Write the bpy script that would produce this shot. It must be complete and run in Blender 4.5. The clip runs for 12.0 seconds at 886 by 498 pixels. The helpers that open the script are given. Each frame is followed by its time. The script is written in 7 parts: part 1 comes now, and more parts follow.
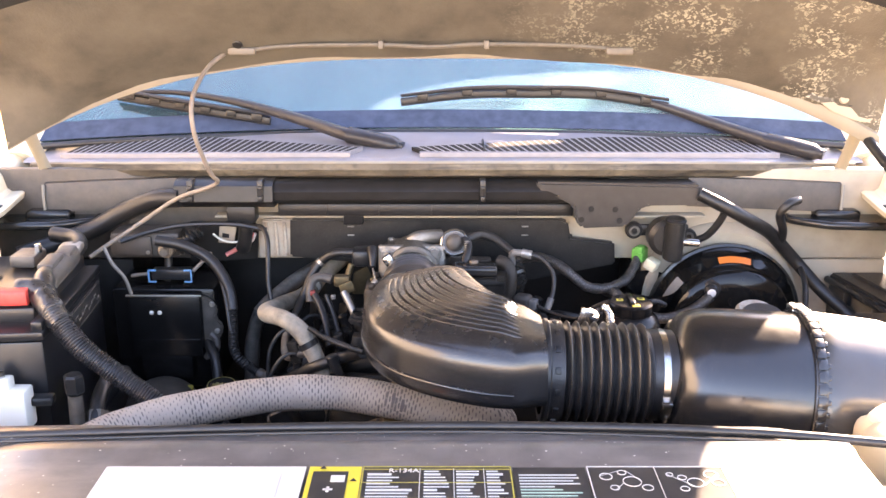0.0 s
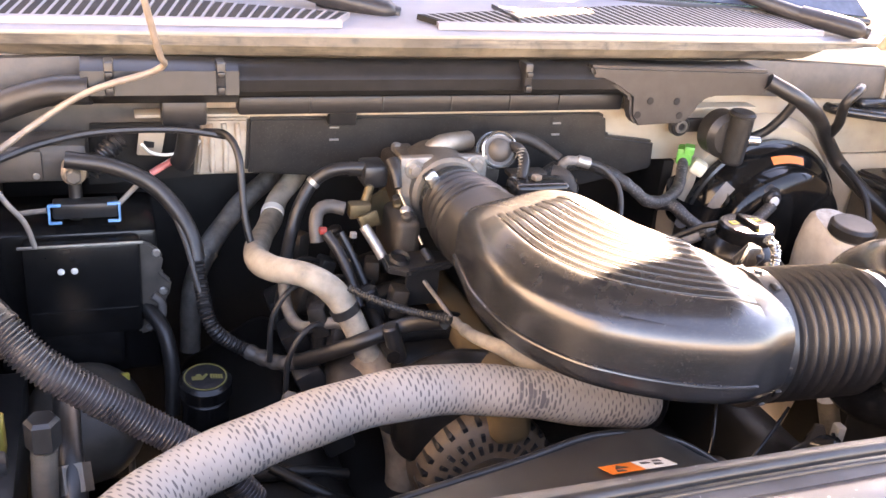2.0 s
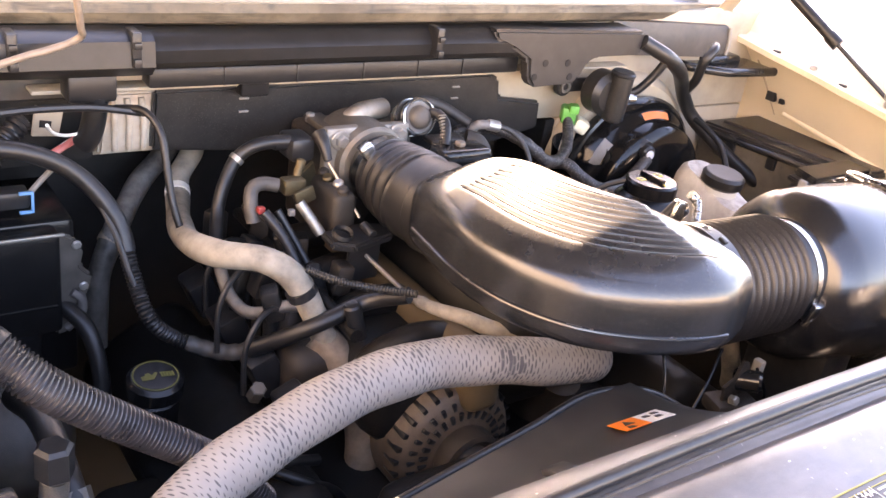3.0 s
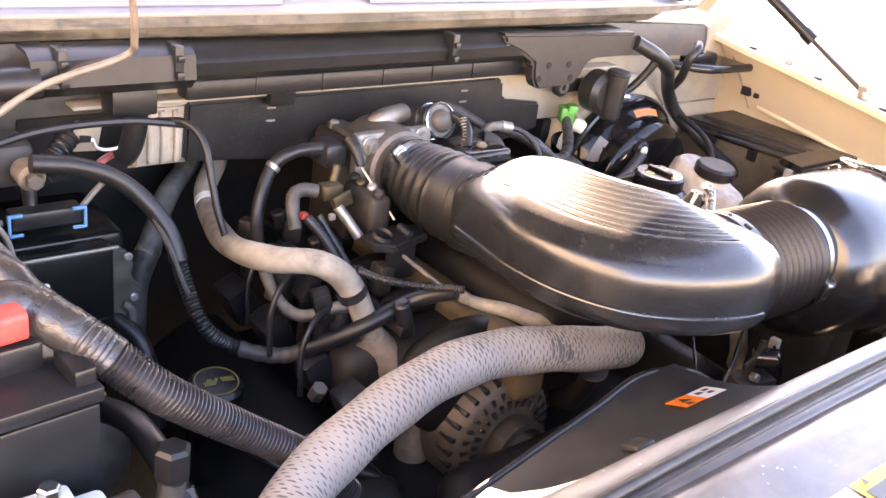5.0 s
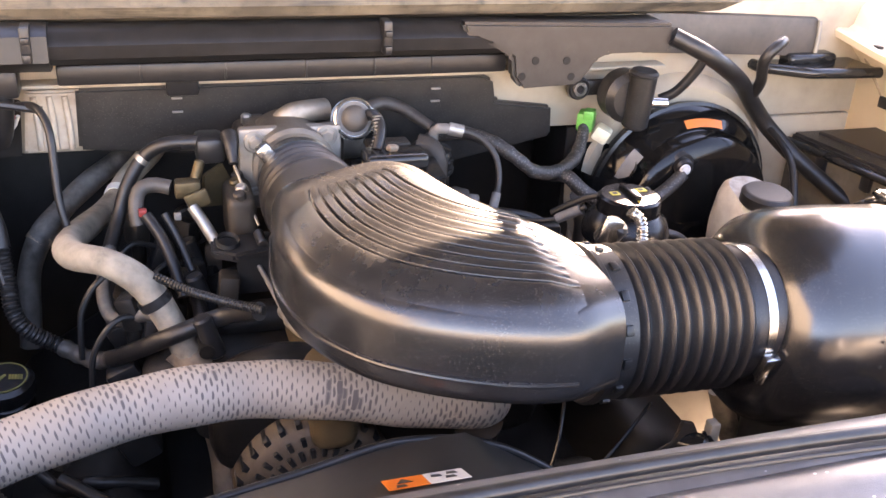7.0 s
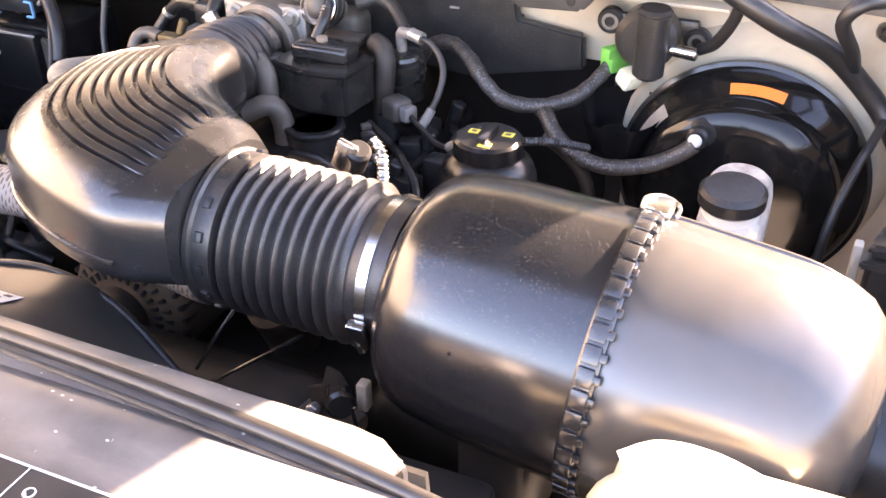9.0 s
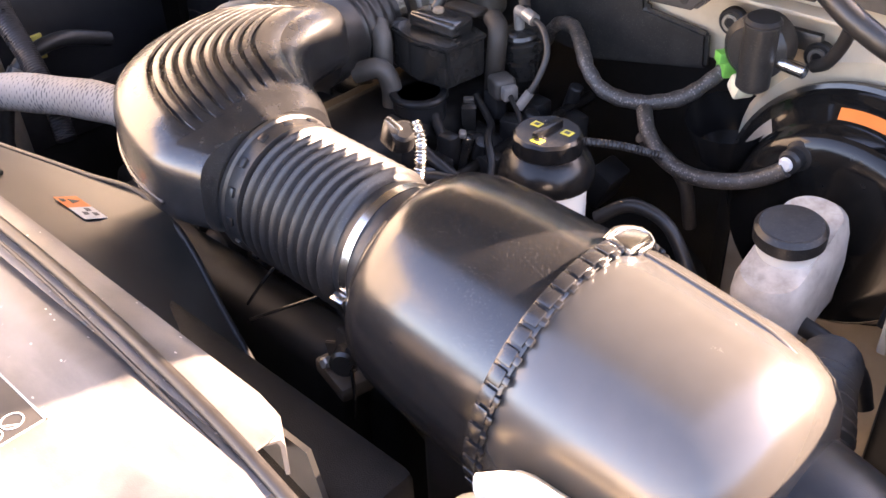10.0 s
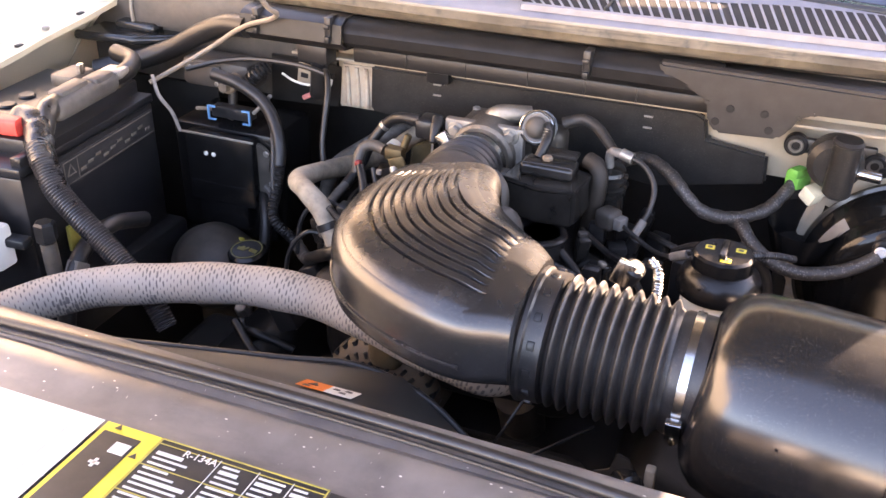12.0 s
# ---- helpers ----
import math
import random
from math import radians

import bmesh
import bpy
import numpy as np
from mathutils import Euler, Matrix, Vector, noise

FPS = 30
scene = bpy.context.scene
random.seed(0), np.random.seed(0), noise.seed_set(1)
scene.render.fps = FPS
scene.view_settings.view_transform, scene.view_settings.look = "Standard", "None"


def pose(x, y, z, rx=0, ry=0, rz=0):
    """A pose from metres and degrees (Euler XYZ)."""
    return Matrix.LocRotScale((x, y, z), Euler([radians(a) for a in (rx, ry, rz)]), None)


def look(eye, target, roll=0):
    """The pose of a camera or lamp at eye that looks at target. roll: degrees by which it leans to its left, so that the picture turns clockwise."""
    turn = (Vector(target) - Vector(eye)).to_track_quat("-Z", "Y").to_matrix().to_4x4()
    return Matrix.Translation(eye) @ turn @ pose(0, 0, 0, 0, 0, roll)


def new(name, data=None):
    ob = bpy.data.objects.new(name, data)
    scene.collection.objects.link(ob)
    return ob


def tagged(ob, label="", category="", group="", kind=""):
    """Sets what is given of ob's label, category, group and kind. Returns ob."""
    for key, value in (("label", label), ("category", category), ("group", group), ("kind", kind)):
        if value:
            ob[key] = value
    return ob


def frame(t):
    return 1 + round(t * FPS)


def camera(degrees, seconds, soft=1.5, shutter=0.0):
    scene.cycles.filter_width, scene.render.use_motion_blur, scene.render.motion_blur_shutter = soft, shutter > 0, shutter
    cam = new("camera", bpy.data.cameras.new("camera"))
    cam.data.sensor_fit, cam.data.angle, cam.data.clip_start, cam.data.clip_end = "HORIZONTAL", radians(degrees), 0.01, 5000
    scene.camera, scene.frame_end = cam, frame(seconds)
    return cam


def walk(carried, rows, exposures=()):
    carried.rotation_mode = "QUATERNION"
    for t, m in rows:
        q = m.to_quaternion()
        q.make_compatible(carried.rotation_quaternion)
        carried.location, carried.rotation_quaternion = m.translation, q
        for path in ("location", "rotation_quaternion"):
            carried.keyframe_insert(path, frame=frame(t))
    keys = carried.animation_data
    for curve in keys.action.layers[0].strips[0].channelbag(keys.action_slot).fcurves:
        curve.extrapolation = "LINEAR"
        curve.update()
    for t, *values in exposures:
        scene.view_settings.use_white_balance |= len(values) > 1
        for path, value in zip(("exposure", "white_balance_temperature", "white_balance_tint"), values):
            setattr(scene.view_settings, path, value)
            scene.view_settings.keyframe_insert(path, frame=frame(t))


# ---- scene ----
cam = camera(50.3, 12.0, soft=1.5)
METRES, EYE, TILT, LEAN, TURN = 3.3, 1.55, -17.0, 0.0, 0.0
ROWS = [
    (0.0, 0.0, 0.0, 0.0, 0.0, 0.0, -0.0),
    (0.5, -0.0014, 0.0526, 0.0105, -1.85, -0.36, -1.02),
    (1.0, -0.0501, 0.0925, 0.0157, -6.84, -2.29, -1.26),
    (1.5, -0.0996, 0.1157, 0.0167, -12.5, -5.35, 0.12),
    (2.0, -0.1317, 0.1519, 0.0193, -19.65, -8.57, 0.68),
    (2.5, -0.1579, 0.1734, 0.0239, -26.44, -10.48, 1.54),
    (3.0, -0.1862, 0.1843, 0.0267, -34.95, -11.85, 1.56),
    (3.5, -0.2139, 0.196, 0.0304, -41.2, -12.06, 2.55),
    (5.5, -0.2216, 0.1958, 0.0273, -37.29, -11.41, 3.83),
    (6.0, -0.1629, 0.178, 0.0227, -30.75, -10.74, 3.15),
    (6.5, -0.1138, 0.1629, 0.0147, -25.78, -9.64, 3.17),
    (8.5, 0.1206, 0.1722, 0.0129, 14.52, -13.74, -4.27),
    (9.0, 0.1729, 0.1809, 0.0202, 22.53, -16.54, -6.26),
    (9.5, 0.2154, 0.2119, 0.0337, 33.91, -21.12, -9.49),
    (10.0, 0.2299, 0.213, 0.046, 41.94, -23.34, -9.63),
    (10.5, 0.2289, 0.2033, 0.0506, 42.9, -20.48, -10.25),
    (11.0, 0.2037, 0.1772, 0.0469, 39.09, -17.06, -12.61),
    (11.5, 0.1593, 0.1357, 0.0431, 30.4, -15.24, -8.66),
    (12.0, 0.102, 0.1125, 0.0367, 21.17, -13.2, -7.12),
]
walk(cam, [(t, pose(0, 0, EYE, TILT, LEAN, TURN) @ pose(METRES * x, METRES * y, METRES * z, 90 + pitch, roll, yaw)) for t, x, y, z, yaw, pitch, roll in ROWS], [(0.0, 3.70, 8250, 30), (1.5, 4.16, 8650, 33), (2.0, 4.18, 8750, 33), (2.5, 4.06, 8450, 34), (3.5, 3.98, 8550, 34), (6.0, 4.14, 8350, 33), (6.5, 3.80, 8550, 33), (7.5, 4.18, 8250, 32), (8.5, 4.74, 8250, 32), (9.0, 4.33, 8350, 33), (9.5, 3.88, 8250, 33), (10.5, 3.83, 8250, 34), (11.0, 4.40, 8550, 34), (11.5, 4.24, 8350, 35), (12.0, 3.86, 8650, 34)])

# ---- world and light ----
world = bpy.data.worlds.new("sky")
scene.world = world
world.use_nodes = True
_n = world.node_tree.nodes
_sky = _n.new("ShaderNodeTexSky")
_sky.sky_type = "NISHITA"
_sky.sun_disc = False
SUN_DIR = Vector((0.52, 0.68, 0.41)).normalized()
_sky.sun_elevation = math.asin(SUN_DIR.z)
_sky.sun_rotation = math.atan2(SUN_DIR.x, SUN_DIR.y)
_sky.air_density, _sky.dust_density, _sky.ozone_density = 1.0, 0.5, 2.2
world.node_tree.links.new(_sky.outputs[0], _n["Background"].inputs[0])
_n["Background"].inputs[1].default_value = 0.14
sun = new("sun", bpy.data.lights.new("sun", "SUN"))
sun.data.energy, sun.data.angle, sun.data.color = 5.0, radians(0.53), (1.0, 0.90, 0.74)
sun.matrix_world = look((3, 1, 8), Vector((3, 1, 8)) - SUN_DIR)


# ---- materials ----
def mat(name, base, rough=0.5, metal=0.0, dust=0.0, dust_col=(0.36, 0.30, 0.23), var=0.25, scale=60.0, bump=0.15, fine=900.0, spec=0.5, coat=0.0, up=0.0):
    """A surface with two scales of colour change, fine relief and a film of dust that lies thicker on faces that look up."""
    m = bpy.data.materials.new(name)
    m.use_nodes = True
    t, N, L = m.node_tree, m.node_tree.nodes, m.node_tree.links
    b = N["Principled BSDF"]
    co = N.new("ShaderNodeTexCoord")
    def noise_node(s, d=6, r=0.6):
        k = N.new("ShaderNodeTexNoise")
        k.inputs["Scale"].default_value, k.inputs["Detail"].default_value, k.inputs["Roughness"].default_value = s, d, r
        L.new(co.outputs["Object"], k.inputs["Vector"])
        return k
    n1, n2, n3 = noise_node(scale), noise_node(scale * 0.16, 4), noise_node(fine, 3)
    def mix(fac, a, bb):
        k = N.new("ShaderNodeMix")
        k.data_type = "RGBA"
        for sock, v in ((k.inputs[0], fac), (k.inputs[6], a), (k.inputs[7], bb)):
            if isinstance(v, bpy.types.NodeSocket):
                L.new(v, sock)
            elif isinstance(v, float):
                sock.default_value = v
            else:
                sock.default_value = (*v, 1)
        return k.outputs[2]
    def ramp(src, lo, hi):
        k = N.new("ShaderNodeMapRange")
        k.inputs[1].default_value, k.inputs[2].default_value = lo, hi
        L.new(src, k.inputs[0])
        return k.outputs[0]
    def math_node(op, a, bb):
        k = N.new("ShaderNodeMath")
        k.operation = op
        for sock, v in ((k.inputs[0], a), (k.inputs[1], bb)):
            if isinstance(v, bpy.types.NodeSocket):
                L.new(v, sock)
            else:
                sock.default_value = v
        return k.outputs[0]
    dark = tuple(c * (1 - var) for c in base)
    light = tuple(min(1, c * (1 + var)) for c in base)
    col = mix(ramp(n1.outputs[0], 0.3, 0.7), dark, light)
    col = mix(math_node("MULTIPLY", ramp(n2.outputs[0], 0.45, 0.7), 0.5 * var), col, tuple(c * 0.55 for c in base))
    if dust > 0:
        film = math_node("MULTIPLY", ramp(math_node("ADD", math_node("MULTIPLY", n1.outputs[0], 0.55), math_node("MULTIPLY", n2.outputs[0], 0.6)), 0.38, 0.78), dust)
        if up > 0:
            g = N.new("ShaderNodeNewGeometry")
            sx = N.new("ShaderNodeSeparateXYZ")
            L.new(g.outputs["Normal"], sx.inputs[0])
            film = math_node("MULTIPLY", film, math_node("ADD", 1 - up, math_node("MULTIPLY", ramp(sx.outputs[2], -0.2, 0.9), up)))
        col = mix(film, col, dust_col)
        L.new(math_node("ADD", rough, math_node("MULTIPLY", film, 0.75 * (0.9 - rough))), b.inputs["Roughness"])
    else:
        L.new(math_node("ADD", rough - 0.06, math_node("MULTIPLY", n1.outputs[0], 0.12)), b.inputs["Roughness"])
    L.new(col, b.inputs["Base Color"])
    b.inputs["Metallic"].default_value = metal
    b.inputs["Specular IOR Level"].default_value = spec
    b.inputs["Coat Weight"].default_value = coat
    b.inputs["Coat Roughness"].default_value = 0.12
    if bump > 0:
        bp = N.new("ShaderNodeBump")
        bp.inputs["Strength"].default_value, bp.inputs["Distance"].default_value = bump, 0.0012
        L.new(math_node("ADD", n3.outputs[0], math_node("MULTIPLY", n1.outputs[0], 0.8)), bp.inputs["Height"])
        L.new(bp.outputs[0], b.inputs["Normal"])
    return m


M = {}
M["gloss_black"] = mat("gloss_black_plastic", (0.0135, 0.0134, 0.0142), 0.265, dust=0.03, dust_col=(0.12, 0.116, 0.116), var=0.3, scale=60, bump=0.03, fine=900, up=0.95, spec=0.75)
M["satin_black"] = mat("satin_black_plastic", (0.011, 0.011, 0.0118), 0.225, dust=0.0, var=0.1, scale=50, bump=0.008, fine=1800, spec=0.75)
M["black"] = mat("dusty_black_plastic", (0.0156, 0.0152, 0.0149), 0.30, dust=0.04, scale=70, bump=0.2, up=0.6, spec=0.35)
M["deep_black"] = mat("dark_moulded_plastic", (0.0146, 0.0146, 0.0154), 0.30, dust=0.015, scale=70, bump=0.15, spec=0.35)
M["trough"] = mat("dusty_grey_black_plastic", (0.0128, 0.0123, 0.0125), 0.34, dust=0.06, dust_col=(0.08, 0.07, 0.06), scale=45, bump=0.10, up=0.5, spec=0.3)
M["rubber"] = mat("dusty_rubber", (0.0112, 0.0108, 0.0108), 0.36, dust=0.13, dust_col=(0.10, 0.088, 0.08), scale=80, bump=0.15, up=0.7, spec=0.4)
M["bellows"] = mat("bellows_rubber", (0.0125, 0.012, 0.0125), 0.36, dust=0.16, dust_col=(0.085, 0.078, 0.077), scale=60, bump=0.10, up=0.6)
M["hose"] = mat("old_dirty_hose_rubber", (0.015, 0.0142, 0.0138), 0.42, dust=0.35, dust_col=(0.10, 0.088, 0.077), scale=110, bump=0.4)
M["tan"] = mat("dust_coated_hose", (0.15, 0.125, 0.098), 0.5, dust=1.0, dust_col=(0.40, 0.35, 0.275), var=0.6, scale=42, bump=0.4, up=0.35)
M["dusty_hose"] = mat("half_dusted_hose", (0.030, 0.028, 0.027), 0.42, dust=0.9, dust_col=(0.21, 0.19, 0.165), var=0.5, scale=85, bump=0.3, up=0.8)
M["oil_print"] = mat("worn_yellow_print", (0.15, 0.13, 0.025), 0.5, dust=0.5, dust_col=(0.03, 0.026, 0.02), scale=200, bump=0.05)
M["cream"] = mat("cream_body_paint", (0.70, 0.60, 0.44), 0.35, dust=0.35, dust_col=(0.42, 0.34, 0.24), var=0.08, scale=18, bump=0.08, coat=0.3)
M["cream_dirty"] = mat("dusty_cream_paint", (0.52, 0.44, 0.33), 0.42, dust=0.8, dust_col=(0.17, 0.135, 0.10), var=0.15, scale=26, bump=0.15)
M["cowl"] = mat("grey_cowl_plastic", (0.15, 0.148, 0.17), 0.36, dust=0.3, dust_col=(0.36, 0.33, 0.31), var=0.1, scale=30, bump=0.12)
M["alu"] = mat("cast_aluminium", (0.27, 0.245, 0.215), 0.33, metal=0.85, dust=0.7, dust_col=(0.06, 0.048, 0.036), var=0.35, scale=75, bump=0.9)
M["steel"] = mat("bright_steel", (0.55, 0.54, 0.52), 0.22, metal=1.0, var=0.08, scale=90, bump=0.08)
M["rust"] = mat("dull_brown_steel", (0.20, 0.15, 0.11), 0.6, metal=0.4, dust=0.5, scale=80, bump=0.5)
M["engine"] = mat("grimy_engine_metal", (0.0338, 0.0281, 0.0235), 0.42, metal=0.2, dust=0.35, dust_col=(0.065, 0.05, 0.037), scale=45, bump=0.6, spec=0.35)
# Oily grime, so near black that it also carries the deep bay's shade.
M["grime_shade"] = mat("dark_grime_with_shade", (0.0115, 0.0106, 0.0099), 0.40, dust=0.06, dust_col=(0.018, 0.015, 0.012), scale=40, bump=0.5, spec=0.2)
M["gloss_paint"] = mat("gloss_black_paint", (0.0109, 0.0109, 0.0109), 0.16, dust=0.05, scale=40, bump=0.02, spec=0.45)
M["white_plastic"] = mat("aged_white_plastic", (0.76, 0.75, 0.68), 0.32, dust=0.30, dust_col=(0.36, 0.28, 0.21), var=0.05, scale=38, bump=0.06)
M["white"] = mat("white_sticker", (0.56, 0.56, 0.545), 0.4, dust=0.30, var=0.06, bump=0.02)
M["yellow"] = mat("yellow_print", (0.58, 0.47, 0.04), 0.4, dust=0.1, var=0.05, bump=0.02)
M["orange"] = mat("orange_sticker", (0.66, 0.15, 0.018), 0.4, var=0.05, bump=0.02)
M["label_black"] = mat("black_print", (0.02, 0.02, 0.022), 0.3, dust=0.06, var=0.05, bump=0.02)
M["label_grey"] = mat("grey_print", (0.45, 0.47, 0.47), 0.4, var=0.05, bump=0.02)
M["yellow_worn"] = mat("worn_yellow_plastic", (0.46, 0.38, 0.06), 0.4, dust=0.35, dust_col=(0.08, 0.066, 0.04), bump=0.05)
M["dim_yellow"] = mat("faded_yellow_print", (0.34, 0.29, 0.05), 0.5, dust=0.2, bump=0.05)
M["red"] = mat("red_rubber", (0.66, 0.05, 0.04), 0.45, dust=0.2, var=0.1, bump=0.08)
M["pink"] = mat("faded_red_wire", (0.72, 0.18, 0.16), 0.45, dust=0.15, bump=0.05)
M["green"] = mat("bright_green_plastic", (0.05, 0.34, 0.04), 0.4, dust=0.2, bump=0.05)
M["blue"] = mat("light_blue_plastic", (0.06, 0.27, 0.52), 0.4, dust=0.15, bump=0.05)
M["pale"] = mat("pale_plastic_connector", (0.70, 0.66, 0.48), 0.4, dust=0.2, bump=0.05)
M["wire"] = mat("grey_wire_sheath", (0.15, 0.14, 0.13), 0.45, dust=0.4, dust_col=(0.24, 0.20, 0.165), scale=120, bump=0.15)
M["brass"] = mat("dull_brass", (0.12, 0.092, 0.052), 0.42, metal=0.8, dust=0.5, dust_col=(0.07, 0.052, 0.03), scale=120, bump=0.4)
M["clear_hose"] = mat("milky_washer_hose", (0.17, 0.135, 0.108), 0.34, dust=0.2, var=0.2, bump=0.05)
M["pad"] = mat("worn_hood_insulation", (0.075, 0.062, 0.045), 0.7, dust=0.5, dust_col=(0.14, 0.12, 0.085), var=0.35, scale=12, bump=0.5, fine=260)
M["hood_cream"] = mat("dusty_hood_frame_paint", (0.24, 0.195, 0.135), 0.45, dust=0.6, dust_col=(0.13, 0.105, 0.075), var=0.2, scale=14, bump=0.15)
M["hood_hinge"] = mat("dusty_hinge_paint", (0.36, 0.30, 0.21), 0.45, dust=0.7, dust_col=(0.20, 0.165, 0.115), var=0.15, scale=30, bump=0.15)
M["cover"] = mat("scuffed_grey_cover_plastic", (0.082, 0.078, 0.079), 0.27, dust=0.22, dust_col=(0.40, 0.36, 0.325), var=0.2, scale=24, bump=0.12, spec=0.9)
M["shroud"] = mat("black_shroud_plastic", (0.0150, 0.0145, 0.0140), 0.40, dust=0.12, dust_col=(0.20, 0.17, 0.13), scale=22, bump=0.05, up=0.95, spec=1.0)
M["seal"] = mat("black_sealing_rubber", (0.012, 0.0115, 0.012), 0.33, dust=0.12, dust_col=(0.14, 0.12, 0.10), bump=0.06)
M["dash"] = mat("dark_blue_grey_dashboard", (0.030, 0.038, 0.060), 0.7, dust=0.05, bump=0.2)
M["ground"] = mat("dusty_yard_concrete", (0.42, 0.375, 0.31), 0.85, dust=0.4, dust_col=(0.50, 0.425, 0.32), var=0.15, scale=1.6, bump=0.3, fine=60)
M["ochre"] = mat("ochre_wall_render", (0.72, 0.50, 0.20), 0.8, var=0.1, scale=3, bump=0.2, fine=80)
M["tint"] = mat("dark_tinted_glass", (0.004, 0.005, 0.006), 0.1, var=0.1, bump=0.0)
M["alternator"] = mat("brown_stained_aluminium", (0.13, 0.097, 0.07), 0.45, metal=0.4, dust=0.5, dust_col=(0.09, 0.066, 0.046), scale=90, bump=0.4)
M["zinc"] = mat("zinc_plated_steel", (0.36, 0.34, 0.31), 0.35, metal=0.7, dust=0.3, dust_col=(0.15, 0.125, 0.10), scale=120, bump=0.2)
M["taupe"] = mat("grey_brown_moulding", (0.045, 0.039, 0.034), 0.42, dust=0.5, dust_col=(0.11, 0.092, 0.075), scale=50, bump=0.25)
M["ochre_dust"] = mat("ochre_stained_casting", (0.105, 0.072, 0.037), 0.5, metal=0.2, dust=0.6, dust_col=(0.10, 0.068, 0.035), scale=35, bump=0.4)
M["lip"] = mat("weathered_lip_paint", (0.165, 0.135, 0.092), 0.42, dust=1.0, dust_col=(0.035, 0.028, 0.021), var=0.8, scale=52, bump=0.3)
M["stained"] = mat("rust_streaked_cream_paint", (0.58, 0.51, 0.41), 0.45, dust=1.0, dust_col=(0.20, 0.13, 0.08), var=0.2, scale=55, bump=0.2)
M["cream_apron"] = mat("lightly_dusty_cream_paint", (0.68, 0.59, 0.44), 0.4, dust=0.4, dust_col=(0.44, 0.36, 0.255), var=0.08, scale=16, bump=0.1)
M["dim_print"] = mat("faded_grey_print", (0.10, 0.085, 0.07), 0.5, dust=0.2, bump=0.03)
M["felt"] = mat("black_insulating_felt", (0.0208, 0.0195, 0.0182), 0.85, var=0.3, scale=20, bump=0.4, fine=300, spec=0.2)
M["fuse_grey"] = mat("dust_greyed_plastic", (0.05, 0.047, 0.045), 0.4, dust=0.6, dust_col=(0.17, 0.15, 0.135), scale=60, bump=0.25)
# Same plastic as the front shell, colour raised for sunlight and dust.
M["rear_shell"] = mat("sun_paled_satin_plastic", (0.045, 0.043, 0.041), 0.25, dust=0.0, var=0.04, scale=50, bump=0.008, fine=1800, spec=0.8)
M["booster"] = mat("black_lacquered_steel", (0.0035, 0.0035, 0.0037), 0.11, dust=0.02, scale=40, bump=0.01, spec=0.28)
M["grey_cover"] = mat("grey_moulded_plastic", (0.027, 0.0255, 0.0250), 0.36, dust=0.04, dust_col=(0.07, 0.062, 0.055), scale=45, bump=0.08, spec=0.35)
M["green_print"] = mat("pale_green_print", (0.30, 0.46, 0.40), 0.4, var=0.05, bump=0.02)
M["worn_edge"] = mat("worn_pale_edge", (0.32, 0.30, 0.26), 0.45, dust=0.9, dust_col=(0.10, 0.085, 0.065), var=0.35, scale=22, bump=0.1)
M["dark_red"] = mat("dirty_red_plastic", (0.30, 0.025, 0.02), 0.45, dust=0.4, dust_col=(0.10, 0.07, 0.055), bump=0.1)
M["wiper"] = mat("faded_black_wiper_paint", (0.024, 0.023, 0.025), 0.32, dust=0.05, dust_col=(0.12, 0.11, 0.105), scale=50, bump=0.1, spec=0.3)
M["conduit"] = mat("grey_black_conduit", (0.024, 0.022, 0.024), 0.26, dust=0.2, dust_col=(0.13, 0.115, 0.11), scale=60, bump=0.05, spec=0.6)
M["tape"] = mat("shiny_wound_tape", (0.022, 0.020, 0.020), 0.24, dust=0.2, dust_col=(0.13, 0.115, 0.10), scale=90, bump=0.5, fine=300, spec=0.8)
M["case"] = mat("black_case_plastic", (0.0062, 0.0061, 0.0063), 0.24, dust=0.03, dust_col=(0.06, 0.054, 0.05), scale=60, bump=0.08, spec=0.3)
M["battery"] = mat("black_battery_plastic", (0.0125, 0.0125, 0.0138), 0.32, dust=0.03, dust_col=(0.10, 0.09, 0.08), scale=40, bump=0.05, up=0.8, spec=0.5)
M["old_label"] = mat("faded_paper_label", (0.20, 0.185, 0.165), 0.45, dust=0.6, dust_col=(0.07, 0.06, 0.05), scale=160, bump=0.1)
M["hood_tube"] = mat("dusty_pale_tube", (0.13, 0.107, 0.08), 0.45, dust=0.3, dust_col=(0.10, 0.082, 0.06), var=0.2, bump=0.05)
M["alu_bright"] = mat("scuffed_cast_aluminium", (0.42, 0.39, 0.35), 0.36, metal=0.85, dust=0.5, dust_col=(0.10, 0.08, 0.06), var=0.3, scale=110, bump=0.7)
M["mottled"] = mat("mottled_old_tape", (0.009, 0.0087, 0.0087), 0.33, dust=0.45, dust_col=(0.10, 0.09, 0.082), var=0.5, scale=95, bump=0.6, fine=500)
M["stain_dark"] = mat("dark_streaked_panel", (0.17, 0.145, 0.11), 0.45, dust=1.0, dust_col=(0.012, 0.010, 0.008), var=0.5, scale=55, bump=0.3)
M["dirty_white"] = mat("dirt_stained_white_plastic", (0.74, 0.70, 0.62), 0.34, dust=1.0, dust_col=(0.14, 0.095, 0.065), var=0.06, scale=48, bump=0.08, up=0.4)
M["dash_band"] = mat("dashboard_view_band", (0.036, 0.050, 0.080), 0.2, dust=0.06, dust_col=(0.10, 0.10, 0.12), scale=40, bump=0.02, spec=0.25)
M["plaster"] = mat("pale_wall_plaster", (0.66, 0.59, 0.48), 0.8, var=0.08, scale=2, bump=0.2, fine=60)


